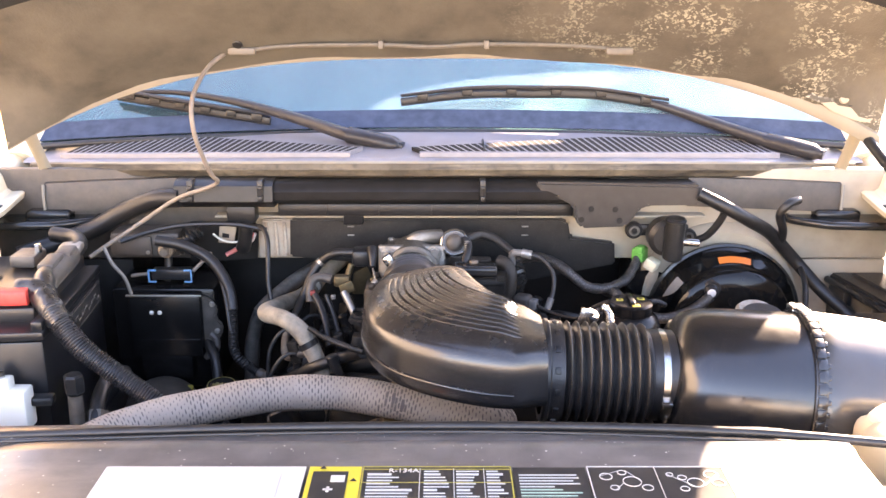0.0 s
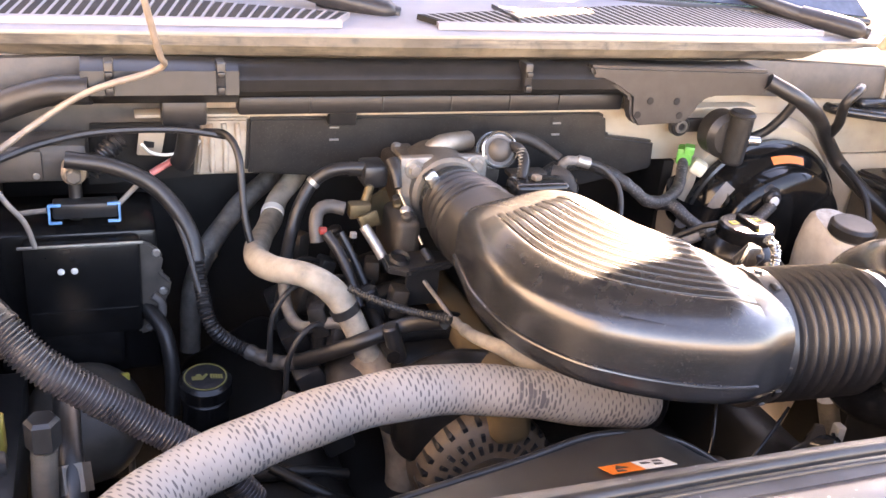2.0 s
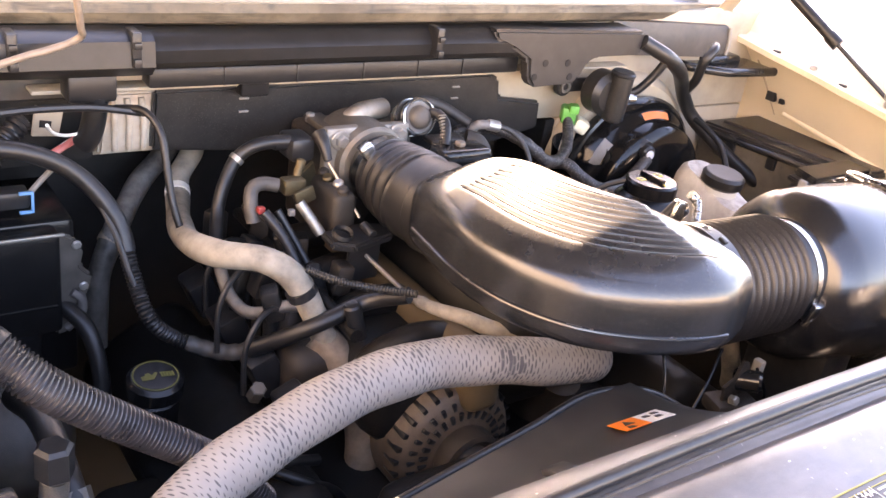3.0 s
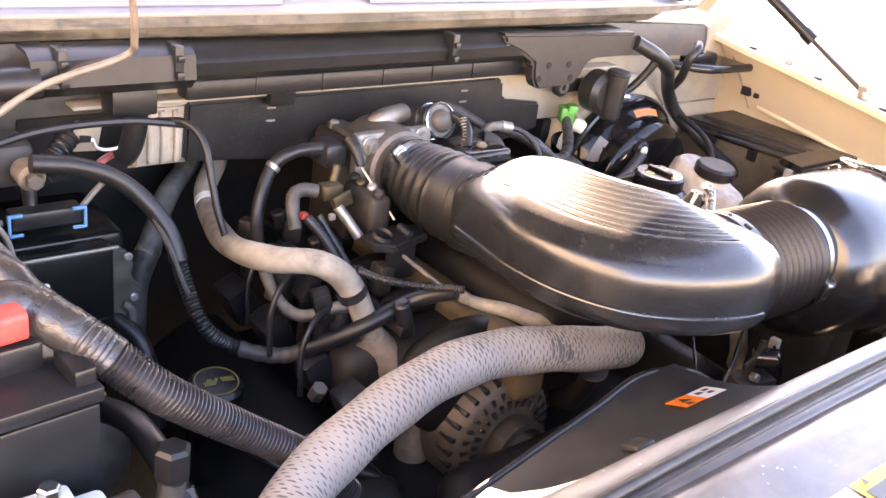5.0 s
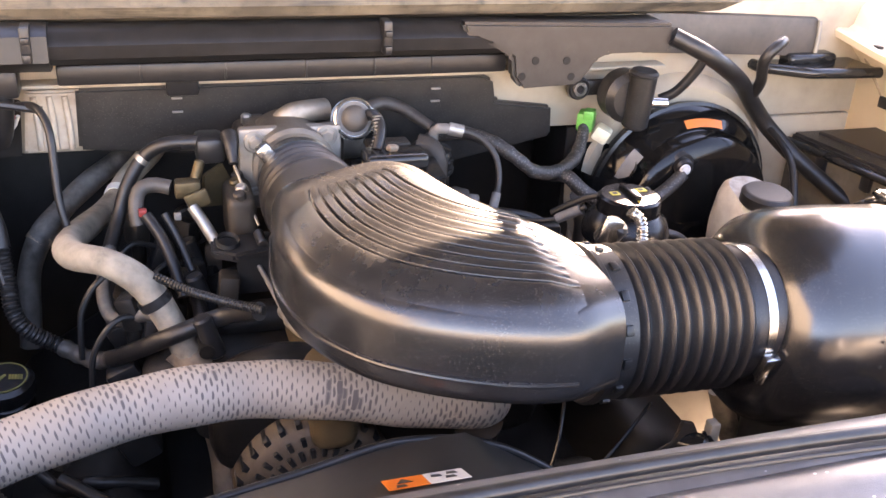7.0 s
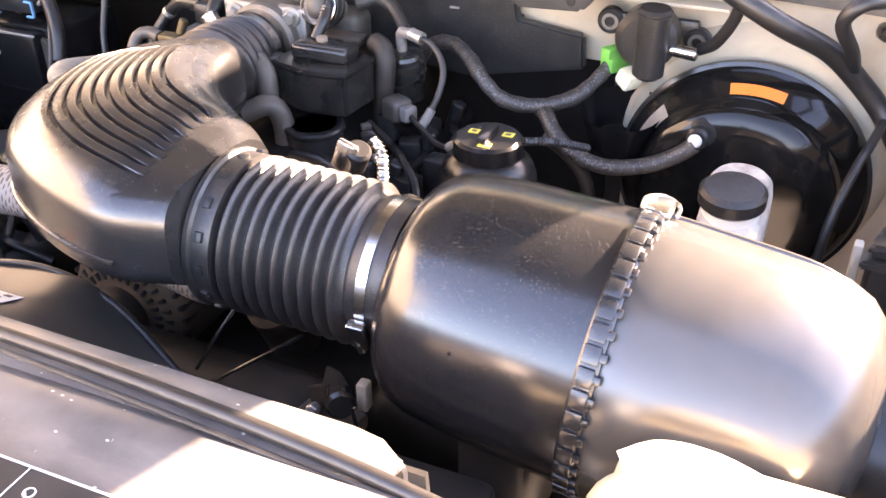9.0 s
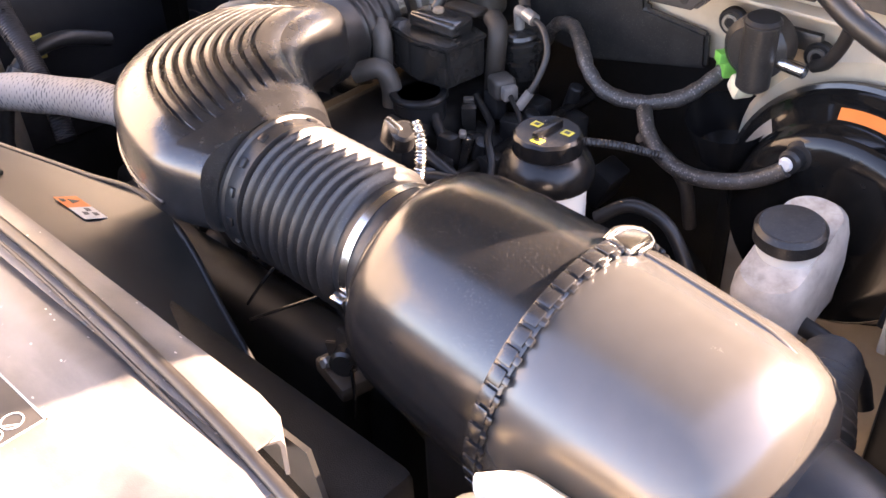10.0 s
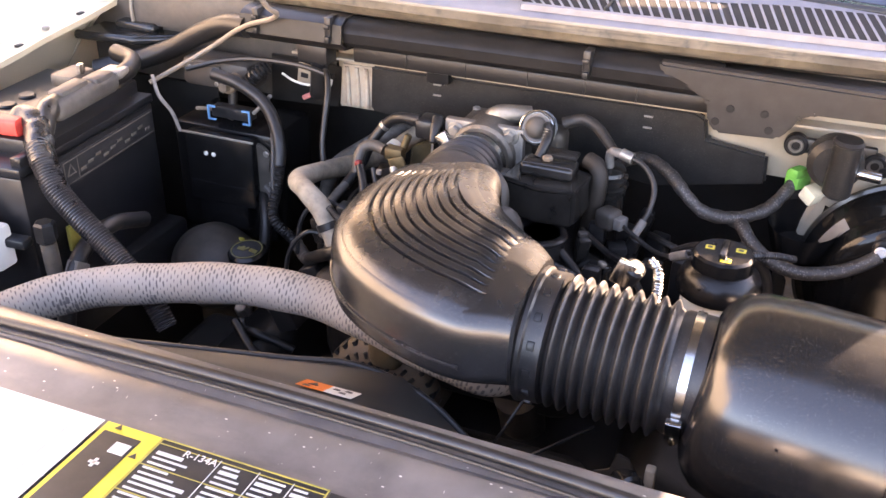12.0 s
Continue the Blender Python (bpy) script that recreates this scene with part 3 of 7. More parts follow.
# ---- body panels ----
def firewall():
    t = thing("firewall", "cream painted steel bulkhead, dusty, behind the engine", "bulkhead", kind="structure")
    part("panel", box((-0.335, 1.625, 1.036), (0.80, 1.645, 1.20), 0.003), "cream_dirty", t)
    # Cream steel given a darker colour here for shade as well as dirt.
    part("panel", box((-0.80, 1.625, 1.036), (-0.337, 1.645, 1.20), 0.003), "taupe", t, "dirty panel, its cream also darkened for shade")
    part("panel", box((0.36, 1.625, 0.35), (0.80, 1.645, 1.034), 0.003), "cream_dirty", t)
    # Near-black sheets paint the dark void and stop light leaking in.
    part("recess", box((-0.80, 1.735, 0.35), (0.38, 1.755, 1.06), 0.003), "grime_shade", t, "near-black sheet standing for the shaded void behind the engine")
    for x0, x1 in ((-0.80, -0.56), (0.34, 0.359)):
        part("recess", box((x0, 1.625, 0.35), (x1, 1.733, 1.034), 0.003), "grime_shade", t, "near-black sheet closing the recess side against stray light")
    part("upper_ledge", box((-0.40, 1.598, 1.1185), (0.46, 1.624, 1.1225), 0.001), "cream_dirty", t)
    # raised pressed panel at the passenger side
    part("pressed_panel", plate([(-0.330, 1.040), (-0.262, 1.045), (-0.262, 1.112), (-0.322, 1.112)], 0.010, Matrix.Translation((0, 1.624, 0)) @ XZ, 0.003), "stained", t, "rust-streaked cream panel")
    for x in (-0.312, -0.296, -0.280):
        part("pressed_rib", sweep([(x, 1.613, 1.045), (x, 1.611, 1.075), (x - 0.002, 1.613, 1.106)], 0.0035, 10), "stained", t)
    part("cut_out", plate([(-0.455, 1.030), (-0.334, 1.036), (-0.328, 1.100), (-0.36, 1.106), (-0.45, 1.106)], 0.004, Matrix.Translation((0, 1.6245, 0)) @ XZ, 0.001), "grime_shade", t, "dark opening")
    part("slotted_plate", plate([(-0.400, 1.070), (-0.372, 1.068), (-0.366, 1.098), (-0.395, 1.104)], 0.003, Matrix.Translation((0, 1.612, 0)) @ XZ, 0.001), "cream_dirty", t)
    part("slot", plate([(-0.392, 1.080), (-0.380, 1.079), (-0.379, 1.086), (-0.391, 1.088)], 0.001, Matrix.Translation((0, 1.6088, 0)) @ XZ, 0), "deep_black", t)
    # stiffening bead round the brake booster's seat
    part("booster_seat", lathe([(0, 0.155), (0.012, 0.15), (0.02, 0.14), (0.02, 0.02)], (0.50, 1.624, 0.95), (0, -1, 0), 48), "cream_dirty", t)


def cowl():
    t = thing("cowl_panel", "grey plastic cowl panel with slotted air intakes", "cowl panel")
    rows = []
    for y, z in ((1.600, 1.214), (1.579, 1.2230), (1.588, 1.2265), (1.602, 1.228), (1.640, 1.2305), (1.700, 1.236), (1.745, 1.243), (1.79, 1.238)):
        rows.append([(x, y + 0.17 * x * x, z - 0.022 * (x / 0.75) ** 2) for x in np.linspace(-0.76, 0.76, 40)])
    part("panel", thicken(strip(rows), 0.004), "cowl", t)
    # the front lip, painted and dirty
    lip = strip([[(x, y + 0.17 * x * x, z - 0.022 * (x / 0.75) ** 2) for x in np.linspace(-0.74, 0.74, 40)] for y, z in ((1.612, 1.190), (1.590, 1.195), (1.577, 1.201), (1.572, 1.211), (1.5745, 1.221))])
    part("front_lip", thicken(lip, 0.003), "lip", t, "dirty cream painted lip")
    part("lip_seam", sweep([(x, 1.5735 + 0.17 * x * x, 1.2225 - 0.022 * (x / 0.75) ** 2) for x in np.linspace(-0.74, 0.74, 9)], 0.0028, 8, 0.02), "worn_edge", t, "whitish worn edge")
    part("lower_flange", thicken(strip([[(x, y + 0.17 * x * x, z - 0.022 * (x / 0.75) ** 2) for x in np.linspace(-0.74, 0.74, 30)] for y, z in ((1.614, 1.188), (1.606, 1.178), (1.602, 1.170), (1.622, 1.150))]), 0.002), "seal", t)
    for x0, x1, lean in ((-0.684, -0.165, 0.022), (-0.035, 0.590, -0.022)):
        n = int((x1 - x0) / 0.0128)
        for i in range(n):
            f = (i + 0.5) / n
            x = x0 + (x1 - x0) * f
            inner = (1 - f) if x0 < -0.1 else f
            d = 0.105 * (0.30 + 0.70 * min(1, inner * 1.8))
            z = 1.2352 - 0.022 * (x / 0.75) ** 2
            slot = bmesh.new()
            a = [(x - 0.0046, 1.602), (x + 0.0046, 1.602), (x + 0.0046 + lean, 1.602 + d), (x - 0.0046 + lean, 1.602 + d)]
            vs = [slot.verts.new((px, py + 0.17 * x * x, z + 0.0075 * (py - 1.602) / 0.105)) for px, py in a]
            f0 = slot.faces.new(vs)
            e = bmesh.ops.extrude_face_region(slot, geom=[f0])
            bmesh.ops.translate(slot, verts=[v for v in e["geom"] if isinstance(v, bmesh.types.BMVert)], vec=(0.0, 0.004, -0.009))
            part("slot", slot, "felt", t)
            b = [(px + (0.0092 if k in (0, 3) else 0.0036), py) for k, (px, py) in enumerate(a)]
            rib = bmesh.new()
            vs = [rib.verts.new((px, py + 0.17 * x * x, z + 0.0004 + 0.0075 * (py - 1.602) / 0.105)) for px, py in b]
            f0 = rib.faces.new(vs)
            e = bmesh.ops.extrude_face_region(rib, geom=[f0])
            bmesh.ops.translate(rib, verts=[v for v in e["geom"] if isinstance(v, bmesh.types.BMVert)], vec=(0, 0, -0.009))
            part("slat", rib, "cowl", t)
    part("joint", box((0.0705, 1.604, 1.224), (0.0735, 1.70, 1.2405), 0.0008), "deep_black", t)
    for x0, x1 in ((-0.690, -0.160), (-0.040, 0.600)):
        sill = strip([[(x, y + 0.17 * x * x, 1.2352 - 0.022 * (x / 0.75) ** 2 + dz) for x in np.linspace(x0, x1, 24)] for y, dz in ((1.5945, -0.008), (1.5955, -0.0006), (1.598, 0.0006), (1.6030, 0.0006), (1.604, -0.006))])
        part("slot_sill", thicken(sill, 0.001), "cowl", t)
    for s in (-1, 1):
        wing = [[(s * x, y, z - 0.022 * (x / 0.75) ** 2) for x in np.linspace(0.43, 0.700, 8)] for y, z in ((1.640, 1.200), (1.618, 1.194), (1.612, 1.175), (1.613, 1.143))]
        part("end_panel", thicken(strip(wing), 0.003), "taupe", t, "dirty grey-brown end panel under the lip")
        part("end_edge", sweep([(s * 0.701, 1.614, 1.174), (s * 0.701, 1.610, 1.15), (s * 0.701, 1.611, 1.122)], 0.003, 8), "worn_edge", t, "pale worn edge")


def trough():
    t = thing("wiring_trough", "long black plastic wiring trough fixed along the bulkhead", "wiring trough")
    prof = [(1.592, 1.190), (1.576, 1.190), (1.564, 1.185), (1.557, 1.173), (1.559, 1.159), (1.568, 1.151), (1.600, 1.150)]
    rows = [[(x, y, z + 0.002 * math.cos(x * 3)) for x in np.linspace(-0.29, 0.235, 30)] for y, z in prof]
    part("channel", thicken(strip(rows), 0.004), "trough", t)
    rows = [[(x, y + (0.004 if z > 1.16 else 0), z) for x in np.linspace(-0.455, -0.288, 10)] for y, z in ((1.590, 1.193), (1.562, 1.193), (1.548, 1.186), (1.548, 1.160), (1.560, 1.148), (1.590, 1.144))]
    part("end_cover", thicken(strip(rows), 0.004), "trough", t)
    # the deep end with its screw holes
    out = [(-0.028, 0.007), (0.252, 0.001), (0.252, -0.034), (0.166, -0.035), (0.150, -0.042), (0.140, -0.060), (0.128, -0.072), (0.054, -0.075), (0.042, -0.062), (0.038, -0.036), (0.010, -0.020), (-0.022, -0.007)]
    m = Matrix.Translation((0.184, 1.576, 1.186)) @ XZ
    part("deep_cover", plate(out, 0.022, m, 0.004), "grey_cover", t, "grey moulded cover")
    part("top_flange", box((0.16, 1.577, 1.180), (0.43, 1.61, 1.187), 0.003), "trough", t)
    for x, z in ((0.252, 1.146), (0.293, 1.145), (0.236, 1.127), (0.301, 1.125)):
        part("screw_hole", cyl((x, 1.5545, z), (0, -1, 0), 0.0050, 0.0014, 0.0003, 14), "felt", t)
    for x in (-0.426, -0.308, 0.067):
        clip = box((x - 0.005, 1.5465, 1.160), (x + 0.005, 1.572, 1.197), 0.002)
        box((x - 0.004, 1.542, 1.161), (x + 0.004, 1.549, 1.170), 0.001, bm=clip)
        box((x - 0.004, 1.542, 1.180), (x + 0.004, 1.549, 1.187), 0.001, bm=clip)
        part("clip", clip, "deep_black", t)
    # lower shelf under the channel with joints
    part("lower_shelf", box((-0.285, 1.578, 1.1265), (0.225, 1.604, 1.149), 0.003), "trough", t)
    for x in (-0.20, -0.11, -0.02, 0.06, 0.13):
        part("joint", box((x - 0.001, 1.5765, 1.1275), (x + 0.001, 1.580, 1.148), 0.0003), "deep_black", t)
    part("drop_bracket", box((-0.372, 1.566, 1.118), (-0.322, 1.60, 1.148), 0.004), "trough", t)
    part("drop_sleeve", sweep([(-0.341, 1.578, 1.122), (-0.343, 1.578, 1.100), (-0.347, 1.582, 1.078), (-0.352, 1.588, 1.066)], 0.0125, 16, 0.004), "trough", t, "taped sleeve hanging from the trough")
    part("drop_bracket", box((-0.174, 1.588, 1.108), (-0.139, 1.606, 1.147), 0.003), "trough", t)


def heat_shield():
    t = thing("heat_shield", "black insulating mat hung on the bulkhead behind the engine", "heat shield")
    out = [(-0.273, 1.044), (-0.270, 1.115), (0.205, 1.117), (0.221, 1.109), (0.226, 1.081), (0.305, 1.071), (0.308, 1.030), (0.16, 1.000), (-0.12, 1.030)]
    part("mat", plate(out, 0.012, Matrix.Translation((0, 1.618, 0)) @ XZ, 0.004), "black", t)
    for x in (-0.163, 0.145):
        for z in (1.085, 1.101):
            part("staple", box((x - 0.006, 1.6035, z - 0.0012), (x + 0.006, 1.607, z + 0.0012), 0.0005), "wire", t)


def windshield():
    t = thing("windshield", "raked windshield reflecting blue sky, dusty round the parked wiper", "windshield")
    rows = []
    for k in range(13):
        f = k / 12
        rows.append([(x * (1 - 0.12 * f), 1.735 + 0.74 * f + 0.04 * (1 - (x / 0.76) ** 2), 1.238 + 0.55 * f - 0.02 * (x / 0.76) ** 2) for x in np.linspace(-0.76, 0.76, 25)])
    g = part("glass", thicken(strip(rows), 0.005), "glass", t)
    g.visible_shadow = False
    # Added strip, coloured like the dashboard as it shows through the glass.
    band = [[(x * (1 - 0.12 * f), 1.735 + 0.74 * f + 0.04 * (1 - (x / 0.76) ** 2), 1.2475 + 0.55 * f - 0.02 * (x / 0.76) ** 2) for x in np.linspace(-0.755, 0.755, 25)] for f in (0.0, 0.025, 0.05)]
    part("dash_view_strip", thicken(strip(band), 0.002), "dash_band", t, "added dark strip imitating the dashboard seen through the glass")
    edge = [(x, 1.730 + 0.04 * (1 - (x / 0.76) ** 2), 1.240 - 0.02 * (x / 0.76) ** 2) for x in np.linspace(-0.75, 0.75, 9)]
    part("lower_seal", sweep(edge, 0.006, 10), "seal", t)
    for s in (-1, 1):
        part("pillar", sweep([(s * 0.78, 1.72, 1.19), (s * 0.735, 2.09, 1.49), (s * 0.69, 2.48, 1.80)], 0.035, 14), "cream", t, "cream painted roof pillar")
    c = thing("cab", "cream painted pickup cab behind the windshield", "cab")
    # Unseen roof, widened and raised to keep the sun off the radiator hose.
    part("roof", box((-0.80, 2.42, 1.775), (0.80, 3.72, 1.960), 0.05, 4), "cream", c)
    for s in (-1, 1):
        part("door", box((min(s * 0.80, s * 0.86), 1.75, 0.45), (max(s * 0.80, s * 0.86), 3.7, 1.20), 0.03, 3), "cream", c)
        part("side_window", box((min(s * 0.745, s * 0.755), 2.05, 1.19), (max(s * 0.745, s * 0.755), 3.66, 1.66), 0.002), "tint", c, "dark tinted side window")
    part("rear_wall", box((-0.78, 3.64, 0.5), (0.78, 3.72, 1.80), 0.03, 3), "cream", c)
    part("headliner", box((-0.70, 2.46, 1.755), (0.70, 3.64, 1.772), 0.004), "dash", c)
    part("rear_trim", box((-0.74, 3.60, 0.6), (0.74, 3.635, 1.76), 0.01), "dash", c)
    part("cabin_floor", box((-0.78, 1.77, 0.45), (0.78, 3.64, 0.50), 0.01), "dash", c)
    part("seat", box((-0.68, 2.95, 0.7), (0.68, 3.2, 1.45), 0.06, 4), "dash", c, "dark fabric bench seat")
    d = thing("dashboard", "dark blue-grey dashboard behind the windshield", "dashboard")
    part("top", box((-0.72, 1.76, 1.08), (0.72, 2.45, 1.190), 0.03, 3), "dash", d)
    part("instrument_hood", box((0.10, 2.02, 1.185), (0.55, 2.40, 1.25), 0.04, 3), "dash", d)
    bm = box((-0.78, 2.40, 0.6), (0.78, 2.47, 1.24), 0.02)
    part("rear_face", bm, "dash", d)


def wipers():
    for name, pts, blade in (
        ("wiper", [(-0.071, 1.662, 1.232), (-0.109, 1.670, 1.240), (-0.170, 1.690, 1.249), (-0.273, 1.752, 1.269), (-0.385, 1.792, 1.292), (-0.500, 1.812, 1.308), (-0.590, 1.816, 1.309)], [(-0.625, 1.822, 1.300), (-0.47, 1.797, 1.278), (-0.326, 1.775, 1.260)]),
        ("wiper", [(0.674, 1.646, 1.221), (0.634, 1.672, 1.229), (0.595, 1.712, 1.234), (0.505, 1.773, 1.258), (0.416, 1.809, 1.284), (0.311, 1.830, 1.306), (0.165, 1.836, 1.310)], [(-0.081, 1.816, 1.290), (0.051, 1.832, 1.302), (0.171, 1.832, 1.303), (0.292, 1.828, 1.301), (0.430, 1.804, 1.284)]),
    ):
        w = thing(name, "black windshield wiper resting on the glass", "wiper", "wipers")
        part("arm", sweep(pts, lambda s, f: (0.0150 - 0.0100 * min(1, max(0, f - 0.10) * 1.25)) * (1.0 if f > 0.04 else 0.7), 14, flat=0.85, sq=3.2), "wiper", w)
        part("pivot_cap", sweep(pts[:3], lambda s, f: 0.0185 * math.sqrt(max(0.05, min(1, f * 6))), 14, flat=0.8), "wiper", w)
        part("blade", sweep(blade, 0.0045, 8, flat=1.8), "rubber", w)
        up = [(x, y - 0.006, z + 0.013) for x, y, z in blade]
        part("bridge", sweep(up, lambda s, f: 0.003 + 0.002 * math.sin(math.pi * f), 8), "black", w)
        for k in range(6):
            c = spline(blade, 13)[1 + 2 * k]
            part("claw", box(c + Vector((-0.010, -0.008, -0.002)), c + Vector((0.010, 0.002, 0.014)), 0.002), "black", w)


def hood():
    t = thing("hood", "raised hood seen from below, worn insulation over cream paint", "hood")
    rear = lambda x: (1.596 - 0.05 * abs(x / 0.7) ** 2.2, 1.398 - 0.134 * abs(x / 0.7) ** 2.9)
    rows, skin = [], []
    for f in np.linspace(0, 1, 25):
        r, k = [], []
        for x in np.linspace(-0.72, 0.72, 41):
            y0, z0 = rear(x)
            y1, z1 = 0.66 + 0.05 * abs(x / 0.7) ** 2, 2.22 - 0.09 * abs(x / 0.7) ** 3
            y, z = y0 + (y1 - y0) * f, z0 + (z1 - z0) * f
            rip = 0.004 * noise.noise(Vector((x * 7, f * 6, 0.3))) + 0.010 * noise.noise(Vector((x * 2.3, f * 2.2, 4.0)))
            # the side wings fold up behind the hinges
            up = 0.060 * max(0, (abs(x) - 0.56) / 0.16) * min(1, f * 12) * max(0, 1 - 3.5 * f)
            r.append((x, y + rip + up, z + rip + up))
            k.append((x, y + 0.036 + up, z + 0.040 + up))
        rows.append(r)
        skin.append(k)
    part("inner_panel", thicken(strip(rows[:6]), -0.006), "pad", t)
    # Out of view; black so that it darkens reflections and bounce below.
    part("insulation", thicken(strip(rows[5:]), -0.006), "felt", t, "unseen black felt lining, kept dark to cut reflected light")
    part("outer_skin", thicken(strip(skin), 0.004), "cream", t, "cream painted outer skin")
    lip = []
    for off, up in ((0.0, -0.004), (-0.004, 0.008), (-0.002, 0.020), (0.010, 0.030), (0.034, 0.040)):
        lip.append([(x, rear(x)[0] + off, rear(x)[1] + up) for x in np.linspace(-0.72, 0.72, 41)])
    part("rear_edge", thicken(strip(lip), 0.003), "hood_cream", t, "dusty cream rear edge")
    tube = [(-0.327, 1.552, 1.410), (-0.246, 1.552, 1.418), (-0.10, 1.551, 1.420), (-0.02, 1.551, 1.417), (0.065, 1.551, 1.421), (0.191, 1.553, 1.419), (0.292, 1.556, 1.412)]
    part("washer_tube", sweep(tube, 0.0035, 8), "hood_tube", t, "pale washer tube clipped under the rear edge")
    for x in (-0.325, 0.285):
        part("tube_end", box((x - 0.022, 1.546, 1.404), (x + 0.022, 1.560, 1.416), 0.003), "hood_tube", t)
    for x in (-0.10, 0.07):
        part("tube_clip", box((x - 0.004, 1.544, 1.414), (x + 0.004, 1.558, 1.427), 0.001), "hood_tube", t)
    part("plug", cyl((-0.330, 1.545, 1.424), (0, -0.7, -0.7), 0.009, 0.006), "deep_black", t)
    for s in (-1, 1):
        hinge = [(s * 0.700, 1.560, 1.385), (s * 0.712, 1.570, 1.352), (s * 0.708, 1.580, 1.306), (s * 0.704, 1.600, 1.258), (s * 0.703, 1.630, 1.210), (s * 0.704, 1.645, 1.180), (s * 0.714, 1.655, 1.156), (s * 0.726, 1.660, 1.132), (s * 0.726, 1.660, 1.115)]
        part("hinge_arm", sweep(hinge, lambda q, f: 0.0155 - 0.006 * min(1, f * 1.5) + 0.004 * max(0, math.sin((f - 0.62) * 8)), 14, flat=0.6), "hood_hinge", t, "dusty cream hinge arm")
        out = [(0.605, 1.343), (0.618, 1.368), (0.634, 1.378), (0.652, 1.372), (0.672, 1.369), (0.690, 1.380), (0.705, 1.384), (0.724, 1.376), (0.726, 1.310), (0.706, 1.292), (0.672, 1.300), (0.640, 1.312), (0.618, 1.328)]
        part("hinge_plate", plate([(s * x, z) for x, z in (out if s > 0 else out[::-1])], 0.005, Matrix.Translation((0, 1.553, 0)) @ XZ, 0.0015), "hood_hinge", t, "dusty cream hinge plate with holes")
        part("hinge_bolt", cyl((s * 0.655, 1.548, 1.335), (0, -1, 0), 0.009, 0.006, 0.002, 16), "hood_hinge", t)
        for x, z, r in ((0.634, 1.370, 0.0035), (0.668, 1.327, 0.0060), (0.680, 1.320, 0.0040)):
            part("hinge_hole", cyl((s * x, 1.5485, z), (0, -1, 0), r, 0.002, 0.0004, 14), "deep_black", t)
        scoop = [(-0.030, 0.0), (-0.015, 0.010), (0.02, 0.011), (0.036, 0.004), (0.022, -0.008), (-0.005, -0.010)]
        part("hinge_recess", plate([(s * x, z) for x, z in (scoop if s > 0 else scoop[::-1])], 0.003, Matrix.Translation((s * 0.622, 1.5495, 1.337)) @ XZ, 0.001), "pad", t)
    ball, joint, top = Vector((0.765, 1.34, 1.132)), Vector((0.736, 1.44, 1.196)), Vector((0.700, 1.562, 1.275))
    strut = part("strut", sweep([tuple(ball), tuple(joint), tuple(top)], 0.0034, 10), "deep_black", t, "slim black gas strut")
    part("cylinder", sweep([tuple(joint), tuple(joint.lerp(top, 0.5)), tuple(top)], 0.0088, 14), "deep_black", strut)
    part("collar", sweep([tuple(joint.lerp(ball, 0.03)), tuple(joint.lerp(top, 0.12))], 0.0105, 14), "rubber", strut)
    part("ball_joint", lathe([(0, 0), (0.002, 0.008), (0.008, 0.010), (0.014, 0.008), (0.016, 0)], ball + Vector((0, 0, -0.010)), (0, 0, 1), 16), "zinc", strut)
    part("ball_socket", box(ball + Vector((-0.007, -0.008, 0.002)), ball + Vector((0.005, 0.012, 0.014)), 0.004), "zinc", strut)


